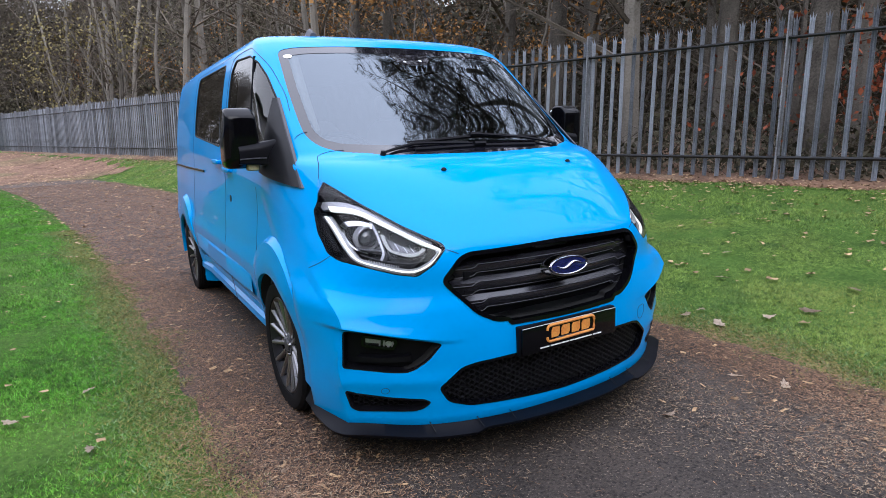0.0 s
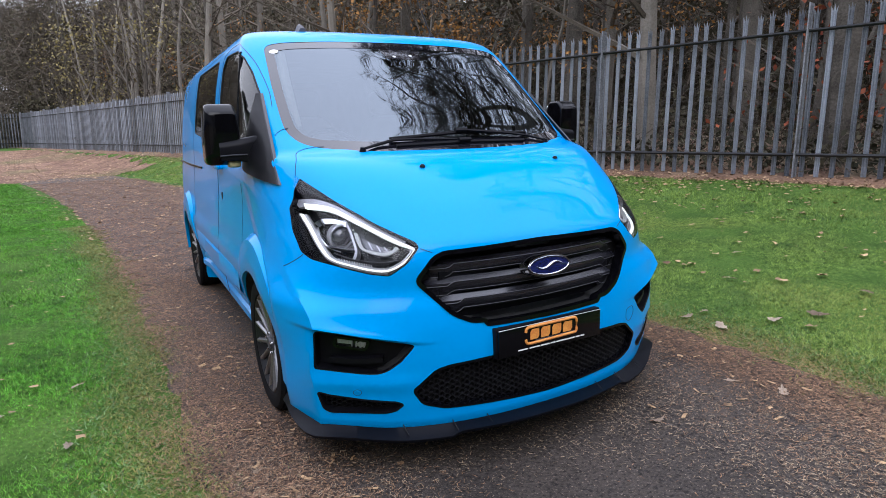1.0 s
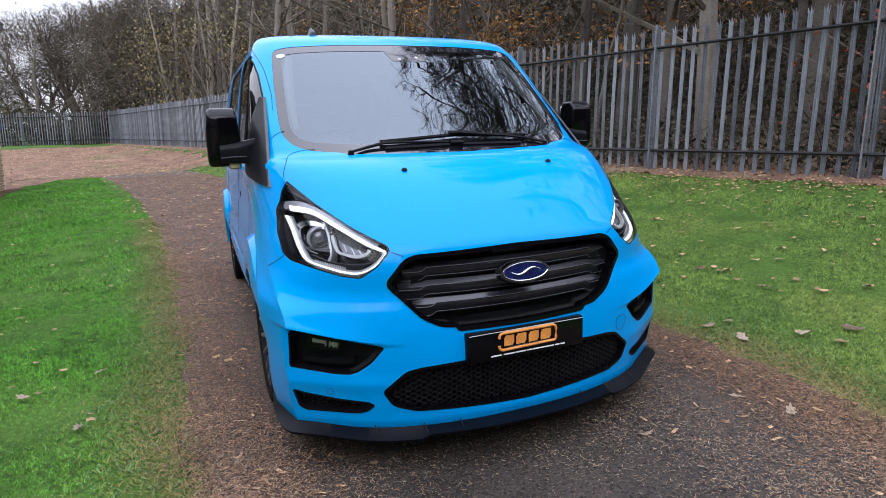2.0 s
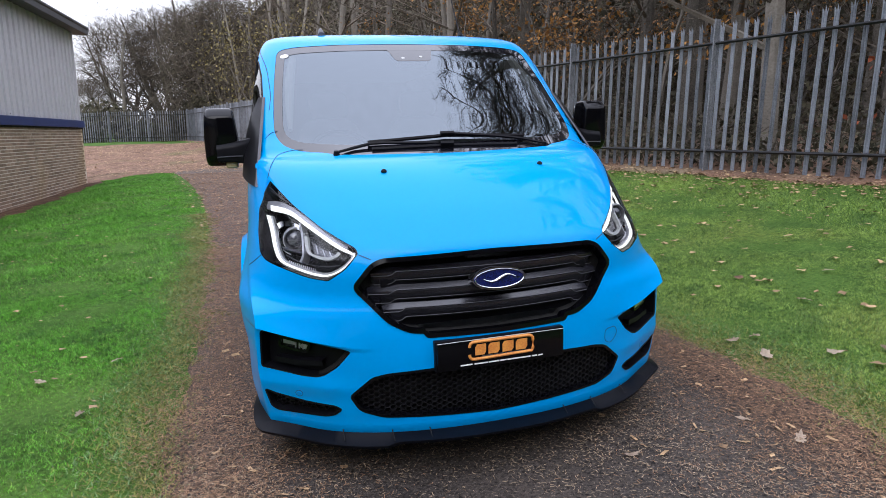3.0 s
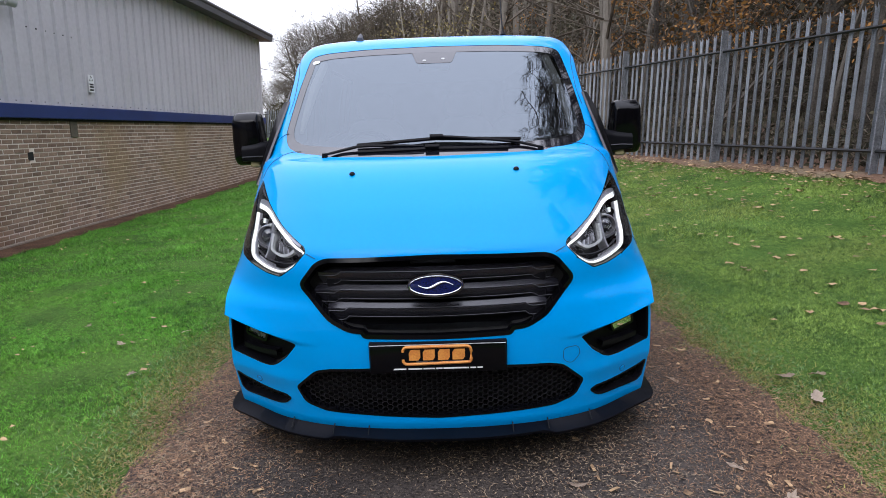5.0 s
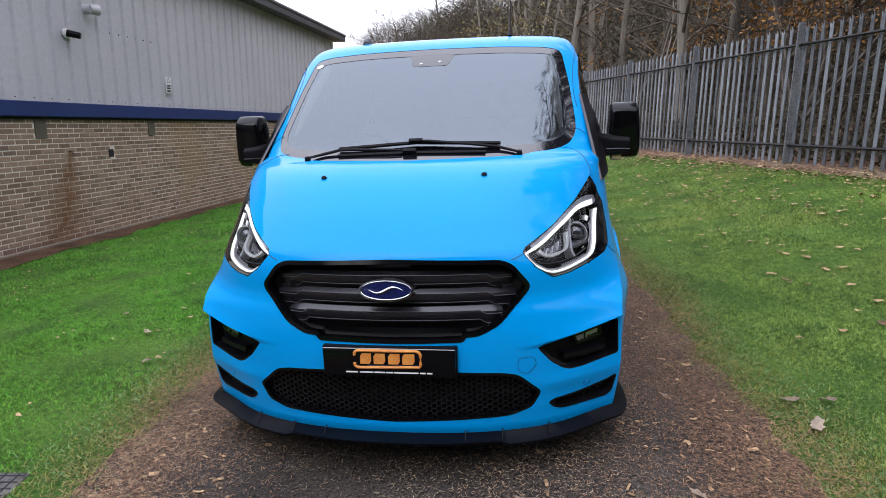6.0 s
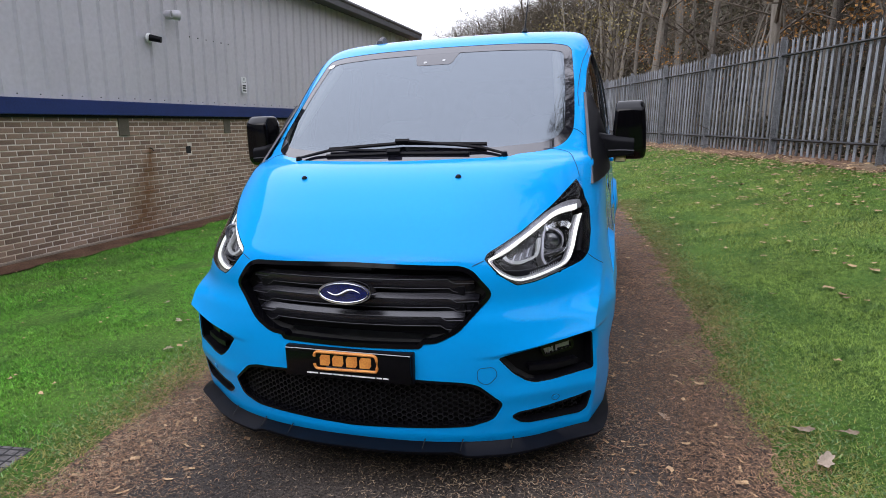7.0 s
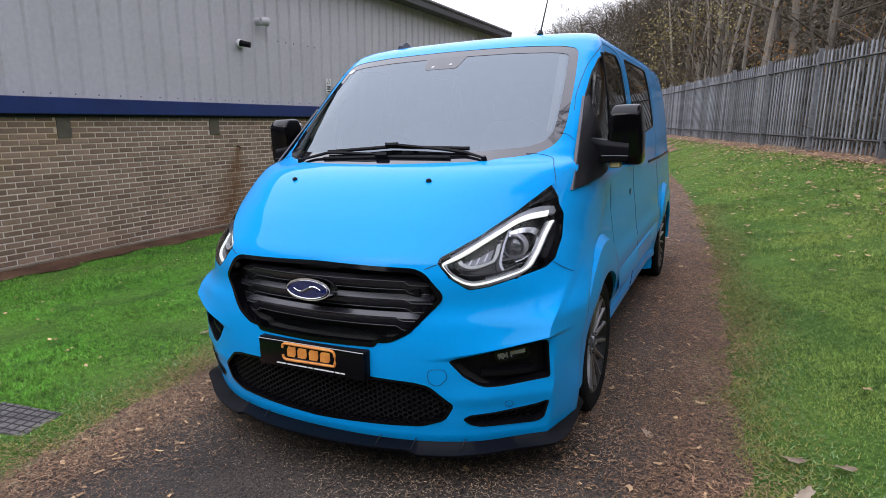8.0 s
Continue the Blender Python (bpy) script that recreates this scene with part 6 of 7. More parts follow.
    part("side_marker", band_on_skin(on([(0.870, 1.030), (0.872, 0.960), (0.866, 0.895)]), 0.014, -0.030, False, 0.01), LAMPDARK, lamp)
    v, f = skin_patch(o, 0.001, 6)
    cover = part("lamp_cover", mesh_from("lamp_cover", v, f, CLEAR, True), CLEAR, lamp, "clear curved cover")
    cover.visible_shadow = False


# door mirrors
for sgn in (-1, 1):
    door = doors["front_door_r" if sgn > 0 else "front_door_l"]
    mirror = part("door_mirror", rounded_block(bmesh.new(), (0, 0, 0), (0.160, 0.15, 0.285), 9.0, 30, 32), GLOSSBLACK, van, "black two-part door mirror")
    for vert in mirror.data.vertices:
        x, y, z = vert.co
        # narrower at the top, a facet that slopes back along the upper edge and one on the outer side
        x *= 1 - 0.14 * smooth01(z, -0.02, 0.14)
        if y < 0:
            y += 0.9 * max(0.0, z - 0.098) + 0.5 * max(0.0, x * sgn - 0.045) + 0.6 * max(0.0, -0.10 - z)
        vert.co = Vector((sgn * 1.038, 1.145 - 0.04 * z, 1.352)) + Vector((x, y, z))
    bm = bmesh.new()
    rounded_block(bm, (sgn * 1.038, 1.222, 1.36), (0.135, 0.02, 0.235), 5)
    part("mirror_glass", bm, CHROME, mirror)
    # a flat arm, deep at its root, with a groove along it
    bm = bmesh.new()
    rows = []
    for x, y0, y1, z0, z1 in ((0.875, 0.985, 1.15, 1.19, 1.345), (0.90, 1.015, 1.15, 1.205, 1.345), (0.925, 1.04, 1.15, 1.218, 1.338), (0.98, 1.052, 1.15, 1.228, 1.328), (1.06, 1.058, 1.15, 1.232, 1.320)):
        o = rounded([(y0, z0), (y1, z0), (y1, z1), (y0 + 0.02, z1), (y0, z1 - 0.022)], 0.010, 3)
        rows.append([bm.verts.new((sgn * x, u, w)) for u, w in o])
    for p, q in zip(rows, rows[1:]):
        for k in range(len(p)):
            bm.faces.new((p[k], p[(k + 1) % len(p)], q[(k + 1) % len(p)], q[k]))
    part("mirror_arm", bm, BLACK, mirror)
    bm = bmesh.new()
    tube(bm, [(sgn * 0.94, 1.042, 1.258), (sgn * 1.00, 1.052, 1.258), (sgn * 1.06, 1.056, 1.255)], 0.003, 5)
    part("arm_groove", bm, SATIN, mirror)
    bm = bmesh.new()
    rounded_block(bm, (sgn * 0.995, 1.10, 1.215), (0.06, 0.06, 0.035), 4, 8, 14)
    part("mirror_indicator", bm, AMBER, mirror, "amber indicator lens under the mirror")
    # triangular sail panel at the foot of the pillar, with a straight front edge
    lo, hi = Vector((0.883, 0.718, 1.130)), Vector((0.821, 1.205, 1.548))
    rear = [Vector(p) for p in ((0.928, 1.235, 1.190), (0.924, 1.18, 1.27), (0.908, 1.14, 1.36), (0.880, 1.15, 1.45), (0.832, 1.21, 1.548))]

    def sail(t, j):
        f = lo.lerp(hi, t)
        k = min(3, int(t * 4))
        q = f.lerp(rear[k].lerp(rear[k + 1], t * 4 - k), j)
        return Vector((sgn * (q.x + 0.010 * j + 0.034 * max(0.0, math.sin(math.pi * j)) ** 0.7 * (1 - t)), q.y, q.z))

    bm = bmesh.new()
    grid = [[bm.verts.new(sail(i / 16, j / 8)) for j in range(9)] for i in range(17)]
    for p, q in zip(grid, grid[1:]):
        for j in range(8):
            bm.faces.new((p[j], p[j + 1], q[j + 1], q[j]))
    bmesh.ops.solidify(bm, geom=bm.faces[:], thickness=0.03)
    part("sail_panel", bm, SAIL, mirror, "black triangular panel")
    bm = bmesh.new()
    edge = [[sail(i / 20, 0.0) + Vector((sgn * dx, dy, 0)) for dx, dy in ((-0.012, -0.008), (0.001, -0.006), (0.005, 0.010), (-0.004, 0.016))] for i in range(21)]
    edge = [[bm.verts.new(p) for p in r] for r in edge]
    for p, q in zip(edge, edge[1:]):
        for k in range(4):
            bm.faces.new((p[k], p[(k + 1) % 4], q[(k + 1) % 4], q[k]))
    part("pillar_strip", bm, SATIN, mirror, "grey strip along the pillar")

    # window panes and their black frames
    for o, mat_, nm, par in ((DOORWIN, DOORGLASS, "door_window", door), (SIDEWIN, PRIVACY, "side_window", doors["side_door_r" if sgn > 0 else "side_door_l"])):
        rim = dense(o, 0.04)
        cy, cz = sum(p[0] for p in rim) / len(rim), sum(p[1] for p in rim) / len(rim)
        bm = bmesh.new()
        rings = [[bm.verts.new(flank(cy + (y - cy) * k, cz + (z - cz) * k, sgn, -0.005)) for y, z in rim] for k in (1.0, 0.75, 0.5, 0.25)]
        for p, q in zip(rings, rings[1:]):
            for j in range(len(rim)):
                bm.faces.new((p[j], p[(j + 1) % len(rim)], q[(j + 1) % len(rim)], q[j]))
        bm.faces.new(rings[-1])
        pane = part(nm, bm, mat_, par, "dark tinted side window" if mat_ is PRIVACY else "clear door window")
        pane.visible_shadow = False
        bm = bmesh.new()
        tube(bm, [flank(y, z, sgn, -0.004) for y, z in rim], 0.006, 6, True)
        part("window_frame", bm, VOID, pane)
    bm = bmesh.new()
    tube(bm, [flank(1.48, 1.30, sgn, -0.002), flank(1.55, 1.785, sgn, -0.002)], 0.012, 6)
    part("quarter_bar", bm, BLACK, door)
    # shut lines of the doors
    line_on_flank([(1.355, 1.10), (1.36, 0.88), (1.38, 0.45), (1.40, 0.31)], sgn, van)
    line_on_flank([(2.17, 0.30), (2.17, 1.20), (2.15, 1.79), (2.06, 1.85), (1.70, 1.848), (1.62, 1.838), (1.434, 1.750), (1.20, 1.572), (1.10, 1.478)], sgn, van, None, 0.0018)
    line_on_flank([(3.43, 0.60), (3.43, 1.84), (2.2, 1.862)], sgn, van)
    line_on_flank([(2.95, 1.12), (4.75, 1.12)], sgn, van, BLACK, 0.010, "sliding_rail")
    # handles
    for y, z, par in ((2.02, 1.165, door), (2.36, 1.205, doors["side_door_r" if sgn > 0 else "side_door_l"])):
        bm = bmesh.new()
        c = flank(y, z, sgn)
        rounded_block(bm, (c.x + sgn * 0.022, c.y, c.z), (0.022, 0.19, 0.034), 3.5, 8, 16)
        rounded_block(bm, (c.x + sgn * 0.006, c.y - 0.07, c.z), (0.03, 0.03, 0.03), 3, 6, 10)
        rounded_block(bm, (c.x + sgn * 0.006, c.y + 0.07, c.z), (0.03, 0.03, 0.03), 3, 6, 10)
        part("door_handle", bm, PAINT, par)
    bm = bmesh.new()
    c = flank(2.02, 0.985, sgn, -0.012)
    tube(bm, [(c.x, c.y, c.z), (c.x + sgn * 0.008, c.y, c.z)], 0.022, 16)
    part("door_lock", bm, BLACK, door)
    # rub moulding between the wheels
    bm = bmesh.new()
    rows = []
    for k in range(30):
        y = 1.50 + 1.95 * k / 29
        x = float(half_width(0.55)) - 0.006
        e = 0.022 * math.sin(math.pi * min(1, max(0.02, k / 29))) ** 0.25
        rows.append([bm.verts.new((sgn * q, y, z)) for q, z in ((x, 0.63), (x + e, 0.60), (x + e, 0.50), (x - 0.02, 0.455))])
    for a, b in zip(rows, rows[1:]):
        for k in range(3):
            bm.faces.new((a[k], a[k + 1], b[k + 1], b[k]))
    part("rub_moulding", bm, PAINT, van)
    # stepped side skirt
    bm = bmesh.new()
    rows = []
    for k in range(24):
        y = 1.40 + 2.15 * k / 23
        kick = 0.022 * float(smooth01(y, 3.25, 3.5))
        rows.append([bm.verts.new((sgn * q, y, z)) for q, z in ((0.87, 0.41), (0.893 + kick, 0.385), (0.897 + kick, 0.350), (0.884 + kick, 0.335), (0.904 + kick, 0.318), (0.906 + kick, 0.280), (0.885, 0.252), (0.80, 0.244))])
    for a, b in zip(rows, rows[1:]):
        for k in range(7):
            bm.faces.new((a[k], a[k + 1], b[k + 1], b[k]))
    bm.faces.new(rows[0])
    bm.faces.new(rows[-1][::-1])
    part("side_skirt", bm, PAINT, van, "stepped blue side skirt")

    # wheel arch flares
    for cy, name in ((FRONT_AXLE, "front_arch_flare"), (REAR_AXLE, "rear_arch_flare")):
        bm = bmesh.new()
        rows = []
        for k in range(37):
            lo, hi = (14, 188) if cy < 2 else (-4, 168)
            a = radians(lo + (hi - lo) * k / 36)
            ca, sa = math.cos(a), math.sin(a)
            inner_end = float(smooth01(ca if cy < 2 else -ca, 0.55, 0.97))
            rin, rout = 0.372, 0.470 + 0.085 * max(0, sa) ** 2 - 0.055 * inner_end
            stand = 0.036 - (0.024 * float(smooth01(a, radians(115), radians(160))) if cy < 2 else 0.0) - 0.030 * inner_end
            row = []
            for r, e in ((rin, stand * 0.35), (rin, stand * 0.9), (rin + 0.012, stand), (0.6 * rin + 0.4 * rout, stand * 1.0), (0.15 * rin + 0.85 * rout, stand * 0.75), (rout, -0.006)):
                y, z = cy + r * ca, 0.325 + r * sa
                z = max(0.16, z)
                row.append(bm.verts.new((sgn * (float(half_width(z)) * 0.35 + 0.955 * 0.65 + e - 0.035 * inner_end * (1 - float(smooth01(z, 0.36, 0.52))) - 0.02 * float(smooth01(y, 3.6, 4.9))), y, z)))
            rows.append(row)
        for a, b in zip(rows, rows[1:]):
            for k in range(5):
                bm.faces.new((a[k], a[k + 1], b[k + 1], b[k]))
        part(name, bm, PAINT, van, "blue wheel arch flare")


# wheels
def wheel_parts():
    tyre = bmesh.new()
    prof = [(-0.085, 0.232), (-0.105, 0.250), (-0.113, 0.285), (-0.108, 0.315), (-0.092, 0.330)]
    for k, x in enumerate((-0.06, -0.02, 0.02, 0.06)):
        prof += [(x - 0.016, 0.335), (x + 0.014, 0.335), (x + 0.016, 0.328), (x + 0.022, 0.328)]
    prof += [(0.092, 0.330), (0.108, 0.315), (0.113, 0.285), (0.105, 0.250), (0.085, 0.232)]
    lathe(tyre, prof, (0, 0, 0), 56, "x")
    rim = bmesh.new()
    lathe(rim, [(-0.09, 0.232), (-0.09, 0.222), (0.06, 0.205), (0.098, 0.228), (0.104, 0.238), (0.098, 0.246), (0.088, 0.240)], (0, 0, 0), 56, "x")
    spokes = []
    for k in range(15):
        a = k * math.tau / 15
        b = bmesh.new()
        rows = []
        for t in np.linspace(0, 1, 6):
            r = 0.052 + 0.182 * t
            w = 0.014 - 0.004 * t + 0.006 * t ** 4
            off = 0.066 + 0.026 * t
            rows.append([b.verts.new(p) for p in ((off, r, -w), (off + 0.010, r, -w * 0.4), (off + 0.010, r, w * 0.4), (off, r, w), (off - 0.03, r, 0.5 * w), (off - 0.03, r, -0.5 * w))])
        for p, q in zip(rows, rows[1:]):
            for m in range(6):
                b.faces.new((p[m], p[(m + 1) % 6], q[(m + 1) % 6], q[m]))
        b.faces.new(rows[0])
        b.faces.new(rows[-1][::-1])
        bmesh.ops.rotate(b, verts=b.verts, cent=(0, 0, 0), matrix=Matrix.Rotation(a, 3, "X"))
        spokes.append(b)
    hub = lathe(bmesh.new(), [(0.03, 0.07), (0.07, 0.068), (0.082, 0.055), (0.078, 0.034), (0.090, 0.030), (0.092, 0.0005)], (0, 0, 0), 28, "x")
    disc = lathe(bmesh.new(), [(-0.03, 0.08), (-0.03, 0.165), (-0.005, 0.165), (-0.005, 0.06)], (0, 0, 0), 36, "x")
    nuts = []
    for k in range(5):
        a = k * math.tau / 5 + 0.3
        b = bmesh.new()
        tube(b, [(0.076, 0.050 * math.cos(a), 0.050 * math.sin(a)), (0.092, 0.050 * math.cos(a), 0.050 * math.sin(a))], 0.008, 6)
        nuts.append(b)
    return tyre, rim, spokes, hub, disc, nuts


first = None
for cy in (FRONT_AXLE, REAR_AXLE):
    for sgn in (1, -1):
        m = pose(sgn * 0.842, cy, 0.325, 17 * (cy + sgn), 0, 0 if sgn > 0 else 180)
        if first is None:
            tyre, rim, spokes, hub, disc, nuts = wheel_parts()
            first = part("wheel", disc, BLACK, van, "dark grey multi-spoke alloy wheel with a low tyre")
            part("tyre", tyre, RUBBER, first)
            part("rim", rim, DARKRIM, first)
            for b in spokes:
                part("spoke", b, ALLOY, first)
            part("hub_cap", hub, SATIN, first)
            for b in nuts:
                part("wheel_nut", b, CHROME, first)
            first.matrix_basis = m
        else:
            copy_thing(first, m)

# roof fittings
bm = bmesh.new()
rows = []
for k in range(9):
    t = k / 8
    w, h = 0.028 * (1 - 0.5 * t), 0.045 * math.sin(math.pi * (0.12 + 0.78 * t)) ** 0.8
    y, z = 1.63 + 0.12 * t, float(np.interp(1.63 + 0.12 * t, (1.6, 1.8), (1.915, 1.938)))
    rows.append([bm.verts.new((-0.46 + dx, y, z + dz)) for dx, dz in ((-w, -0.01), (-w * 0.5, h * 0.8), (0, h), (w * 0.5, h * 0.8), (w, -0.01))])
for a, b in zip(rows, rows[1:]):
    for k in range(4):
        bm.faces.new((a[k], a[k + 1], b[k + 1], b[k]))
bm.faces.new(rows[0])
bm.faces.new(rows[-1][::-1])
part("roof_beacon_base", bm, SATIN, van, "small grey roof aerial base")
bm = bmesh.new()
tube(bm, [(0.43, 1.74, 1.935), (0.43, 1.75, 1.962)], [0.022, 0.010], 12)
tube(bm, [(0.43, 1.75, 1.955), (0.432, 2.02, 2.34)], [0.005, 0.003], 6)
part("whip_aerial", bm, BLACK, van, "thin black whip aerial")

# cabin
part("dashboard", box(bmesh.new(), -0.78, 0.78, 0.92, 1.25, 0.85, 1.22, 0.05), TRIM, van)
for x in (-0.42, 0.18, 0.56):
    seat = part("seat", rounded_block(bmesh.new(), (x, 1.92, 1.12), (0.42, 0.16, 0.66), 4), TRIM, van, "dark grey cab seat")
    part("headrest", rounded_block(bmesh.new(), (x, 1.95, 1.53), (0.25, 0.11, 0.17), 4), TRIM, seat)
    part("seat_cushion", rounded_block(bmesh.new(), (x, 1.68, 0.80), (0.46, 0.5, 0.18), 4), TRIM, seat)
bm = bmesh.new()
tube(bm, [(-0.42 + 0.19 * math.cos(a), 1.36 + 0.08 * math.sin(a), 1.20 + 0.16 * math.sin(a)) for a in np.linspace(0, math.tau, 32, endpoint=False)], 0.015, 8, True)
tube(bm, [(-0.60, 1.36, 1.20), (-0.24, 1.36, 1.20)], 0.018, 6)
tube(bm, [(-0.42, 1.36, 1.20), (-0.42, 1.22, 1.05)], 0.03, 8)
part("steering_wheel", bm, BLACK, van)


# ---- brickwork ----
BL, BH, JOINT = 0.211, 0.061, 0.014
z0 = BASE + 0.10
courses = int((BAND0 - z0) / (BH + JOINT))


def brick_mesh(length):
    bm = box(bmesh.new(), -0.015, 0.001, 0, length, 0, BH)
    edges = [e for e in bm.edges if all(v.co.x > -0.001 for v in e.verts)]
    bmesh.ops.bevel(bm, geom=edges, offset=0.004, segments=1, affect="EDGES")
    me = bpy.data.meshes.new("brick")
    bm.to_mesh(me)
    bm.free()
    me.materials.append(BRICK)
    return me


BRICKMESH = brick_mesh(BL)
base_v = np.array([v.co[:] for v in BRICKMESH.vertices])
base_f = [tuple(p.vertices) for p in BRICKMESH.polygons]
HOLES = [(3.13, 3.32, 1.26, 1.6), (5.71, 5.92, 1.26, 1.6), (8.35, 8.55, 1.26, 1.6), (7.25, 7.335, 0.91, 1.05)]
rng = random.Random(77)
jv, jf = [], []
for c in range(courses):
    z = z0 + 0.005 + c * (BH + JOINT)
    y = -5.9 + (0.1125 if c % 2 else 0.0)
    while y < Y1B - BL:
        proud = rng.uniform(-0.002, 0.003)
        spans = [(y, y + BL)]
        for a, b, lo, hi in HOLES:
            if z + BH > lo and z < hi and y < b and y + BL > a:
                spans = [(y, a - 0.004), (b + 0.004, y + BL)]
        for p, q in spans:
            if q - p < 0.03:
                continue
            if 2.35 < y < 4.95 and q - p > 0.2:
                ob = part("brick", BRICKMESH, BRICK, wall)
                ob.location = (proud, y, z)
            else:
                o = len(jv)
                jv += (base_v * (1, (q - p) / BL, 1) + (proud, p, z)).tolist()
                jf += [tuple(i + o for i in f) for f in base_f]
        y += BL + JOINT
tagged(part("far_bricks", mesh_from("far_bricks", jv, jf, BRICKS), BRICKS, wall), kind="stuff")
for a, b, lo, hi in HOLES[:3]:
    part("vent_plate", boxed(-0.012, 0.012, a, b, lo, BAND0 - 0.006, 0.004), BROWNBOARD, building, "brown plate under the flashing", False)
# filled block, its black stands for the shade inside a recess
part("recess_shade", boxed(-0.013, 0.004, 7.21, 7.335, 0.915, 1.045, 0.003), VOID, building, "black block for the shade of a recess in the brickwork", False)
bm = bmesh.new()
tube(bm, [(0.0, 6.33, 1.05), (0.04, 6.33, 1.04), (0.05, 6.36, 1.00)], 0.008, 6)
part("wall_hook", bm, RAILSTEEL, building, "rusty hook in the brickwork")

# things fixed to the cladding
cctv = empty("security_camera", pose(WALL_X, 6.50, 2.83), "black security camera on a white wall mount", "camera")
part("mount", lathe(bmesh.new(), [(0.033, 0.075), (0.05, 0.075), (0.06, 0.06), (0.06, 0.001)], (0, 0, 0), 20, "x"), WHITEINK, cctv)
bm = bmesh.new()
tube(bm, [(0.05, 0, 0), (0.13, 0.03, 0.01)], 0.028, 10)
part("bracket", bm, BLACK, cctv)
bm = bmesh.new()
tube(bm, [(0.08, -0.03, 0.0), (0.24, 0.05, -0.035)], [0.055, 0.048], 14)
part("camera_body", bm, BLACK, cctv)
pipe = empty("wall_vent", pose(WALL_X, 6.98, 3.26), "pale grey round vent pipe through the cladding", "vent")
bm = bmesh.new()
tube(bm, [(0.02, -0.02, 0), (0.14, 0.0, 0.0)], 0.075, 18)
part("vent_pipe", bm, CLAD, pipe)
bm = bmesh.new()
tube(bm, [(0.13, -0.03, 0), (0.19, 0.10, 0.0)], [0.072, 0.085], 18)
part("vent_cowl", bm, CLAD, pipe)
notice = empty("warning_sign", pose(WALL_X + 0.04, 9.06, 2.23), "small white warning notice with dark bars", "sign")
part("board", boxed(0.0, 0.006, -0.085, 0.085, -0.16, 0.15, 0.001), WHITEINK, notice, smooth=False)
bm = bmesh.new()
tube(bm, [(0.007, 0.06 * math.sin(a), 0.075 + 0.06 * math.cos(a)) for a in (0, math.tau / 3, 2 * math.tau / 3)], 0.006, 4, True)
part("sign_triangle", bm, BLACK, notice, smooth=False)
for z in (-0.02, -0.065, -0.12):
    part("sign_bar", boxed(0.006, 0.008, -0.06, 0.06, z - 0.014, z + 0.014), BLACK, notice, smooth=False)
for k in range(7):
    bm = bmesh.new()
    y = 7.54 + 0.225 * k
    tube(bm, [(0.0, y, 2.98), (0.012, y, 2.98)], 0.012, 8)
    part("fixing_screw", bm, BLACK, building)
for k in range(40):
    bm = bmesh.new()
    y = 1.0 + RIB * k + 0.11
    tube(bm, [(0.0, y, BAND1 + 0.05), (0.01, y, BAND1 + 0.05)], 0.009, 6)
    part("fixing_screw", bm, FASCIA, building)

# stone slab let into the lawn
slab = empty("stone_slab", pose(-1.70, -0.30, float(land(-1.7, -0.3)) + 0.004, 0, 2, 12), "worn dark gridded stone slab in the grass", "slab")
bm = box(bmesh.new(), -0.20, 0.20, -0.12, 0.12, -0.03, 0.016, 0.008)
part("slab_top", bm, STONE, slab)
for k in range(5):
    part("slab_groove", boxed(-0.19, 0.19, -0.096 + 0.046 * k, -0.088 + 0.046 * k, 0.0155, 0.0172), VOID, slab, smooth=False)
for k in range(7):
    part("slab_groove", boxed(-0.166 + 0.054 * k, -0.159 + 0.054 * k, -0.112, 0.112, 0.0155, 0.0176), VOID, slab, smooth=False)


# ---- grass, needles and leaves ----
def grass_field(name, boxes, seed, label, mat):
    """Loose tapered blades over stretches of the lawn: (x0, x1, y0, y1, blades a square metre, height, width)."""
    r = np.random.RandomState(seed)
    out = []
    for x0, x1, y0, y1, dens, h, w in boxes:
        n = int((x1 - x0) * (y1 - y0) * dens)
        x, y = r.uniform(x0, x1, n), r.uniform(y0, y1, n)
        u = np.abs(x - path_middle(y))
        rag = 1.48 + 0.10 * np.sin(y * 2.3) + 0.07 * np.sin(y * 6.1 + x) + r.normal(0, 0.07, n)
        keep = (u > rag) & (x > WALL_X + 0.48 + 0.07 * np.sin(y * 3.1) + 0.05 * np.sin(y * 7.7)) & (x < fence_x(y) - 0.22)
        keep &= ~((np.abs(x + 1.70) < 0.20) & (np.abs(y + 0.30) < 0.13))
        keep &= ~earth_patch(np.stack([x, y], 1))
        x, y = x[keep], y[keep]
        n = len(x)
        patch = 0.78 + 0.45 * np.sin(x * 3.7 + 1.3 * np.sin(y * 2.9)) * np.sin(y * 3.3 + x)
        edge = np.clip((np.abs(x - path_middle(y)) - 1.4) / 0.5, 0.35, 1)
        z = land(x, y)
        a = r.uniform(0, math.tau, n)
        hh = h * patch * edge * r.uniform(0.5, 1.4, n)
        lean = hh * r.uniform(0.2, 1.5, n)
        b = r.uniform(0, math.tau, n)
        ww = w * r.uniform(0.6, 1.4, n)
        p = np.stack([x, y, z - 0.004], 1)
        s = np.stack([np.cos(a) * ww, np.sin(a) * ww, np.zeros(n)], 1)
        tip = p + np.stack([np.cos(b) * lean, np.sin(b) * lean, hh], 1)
        out.append(np.stack([p - s, p + s, tip], 1))
    return tagged(new(name, big_mesh(name, np.concatenate(out), 3, mat)), label, "grass", kind="stuff")


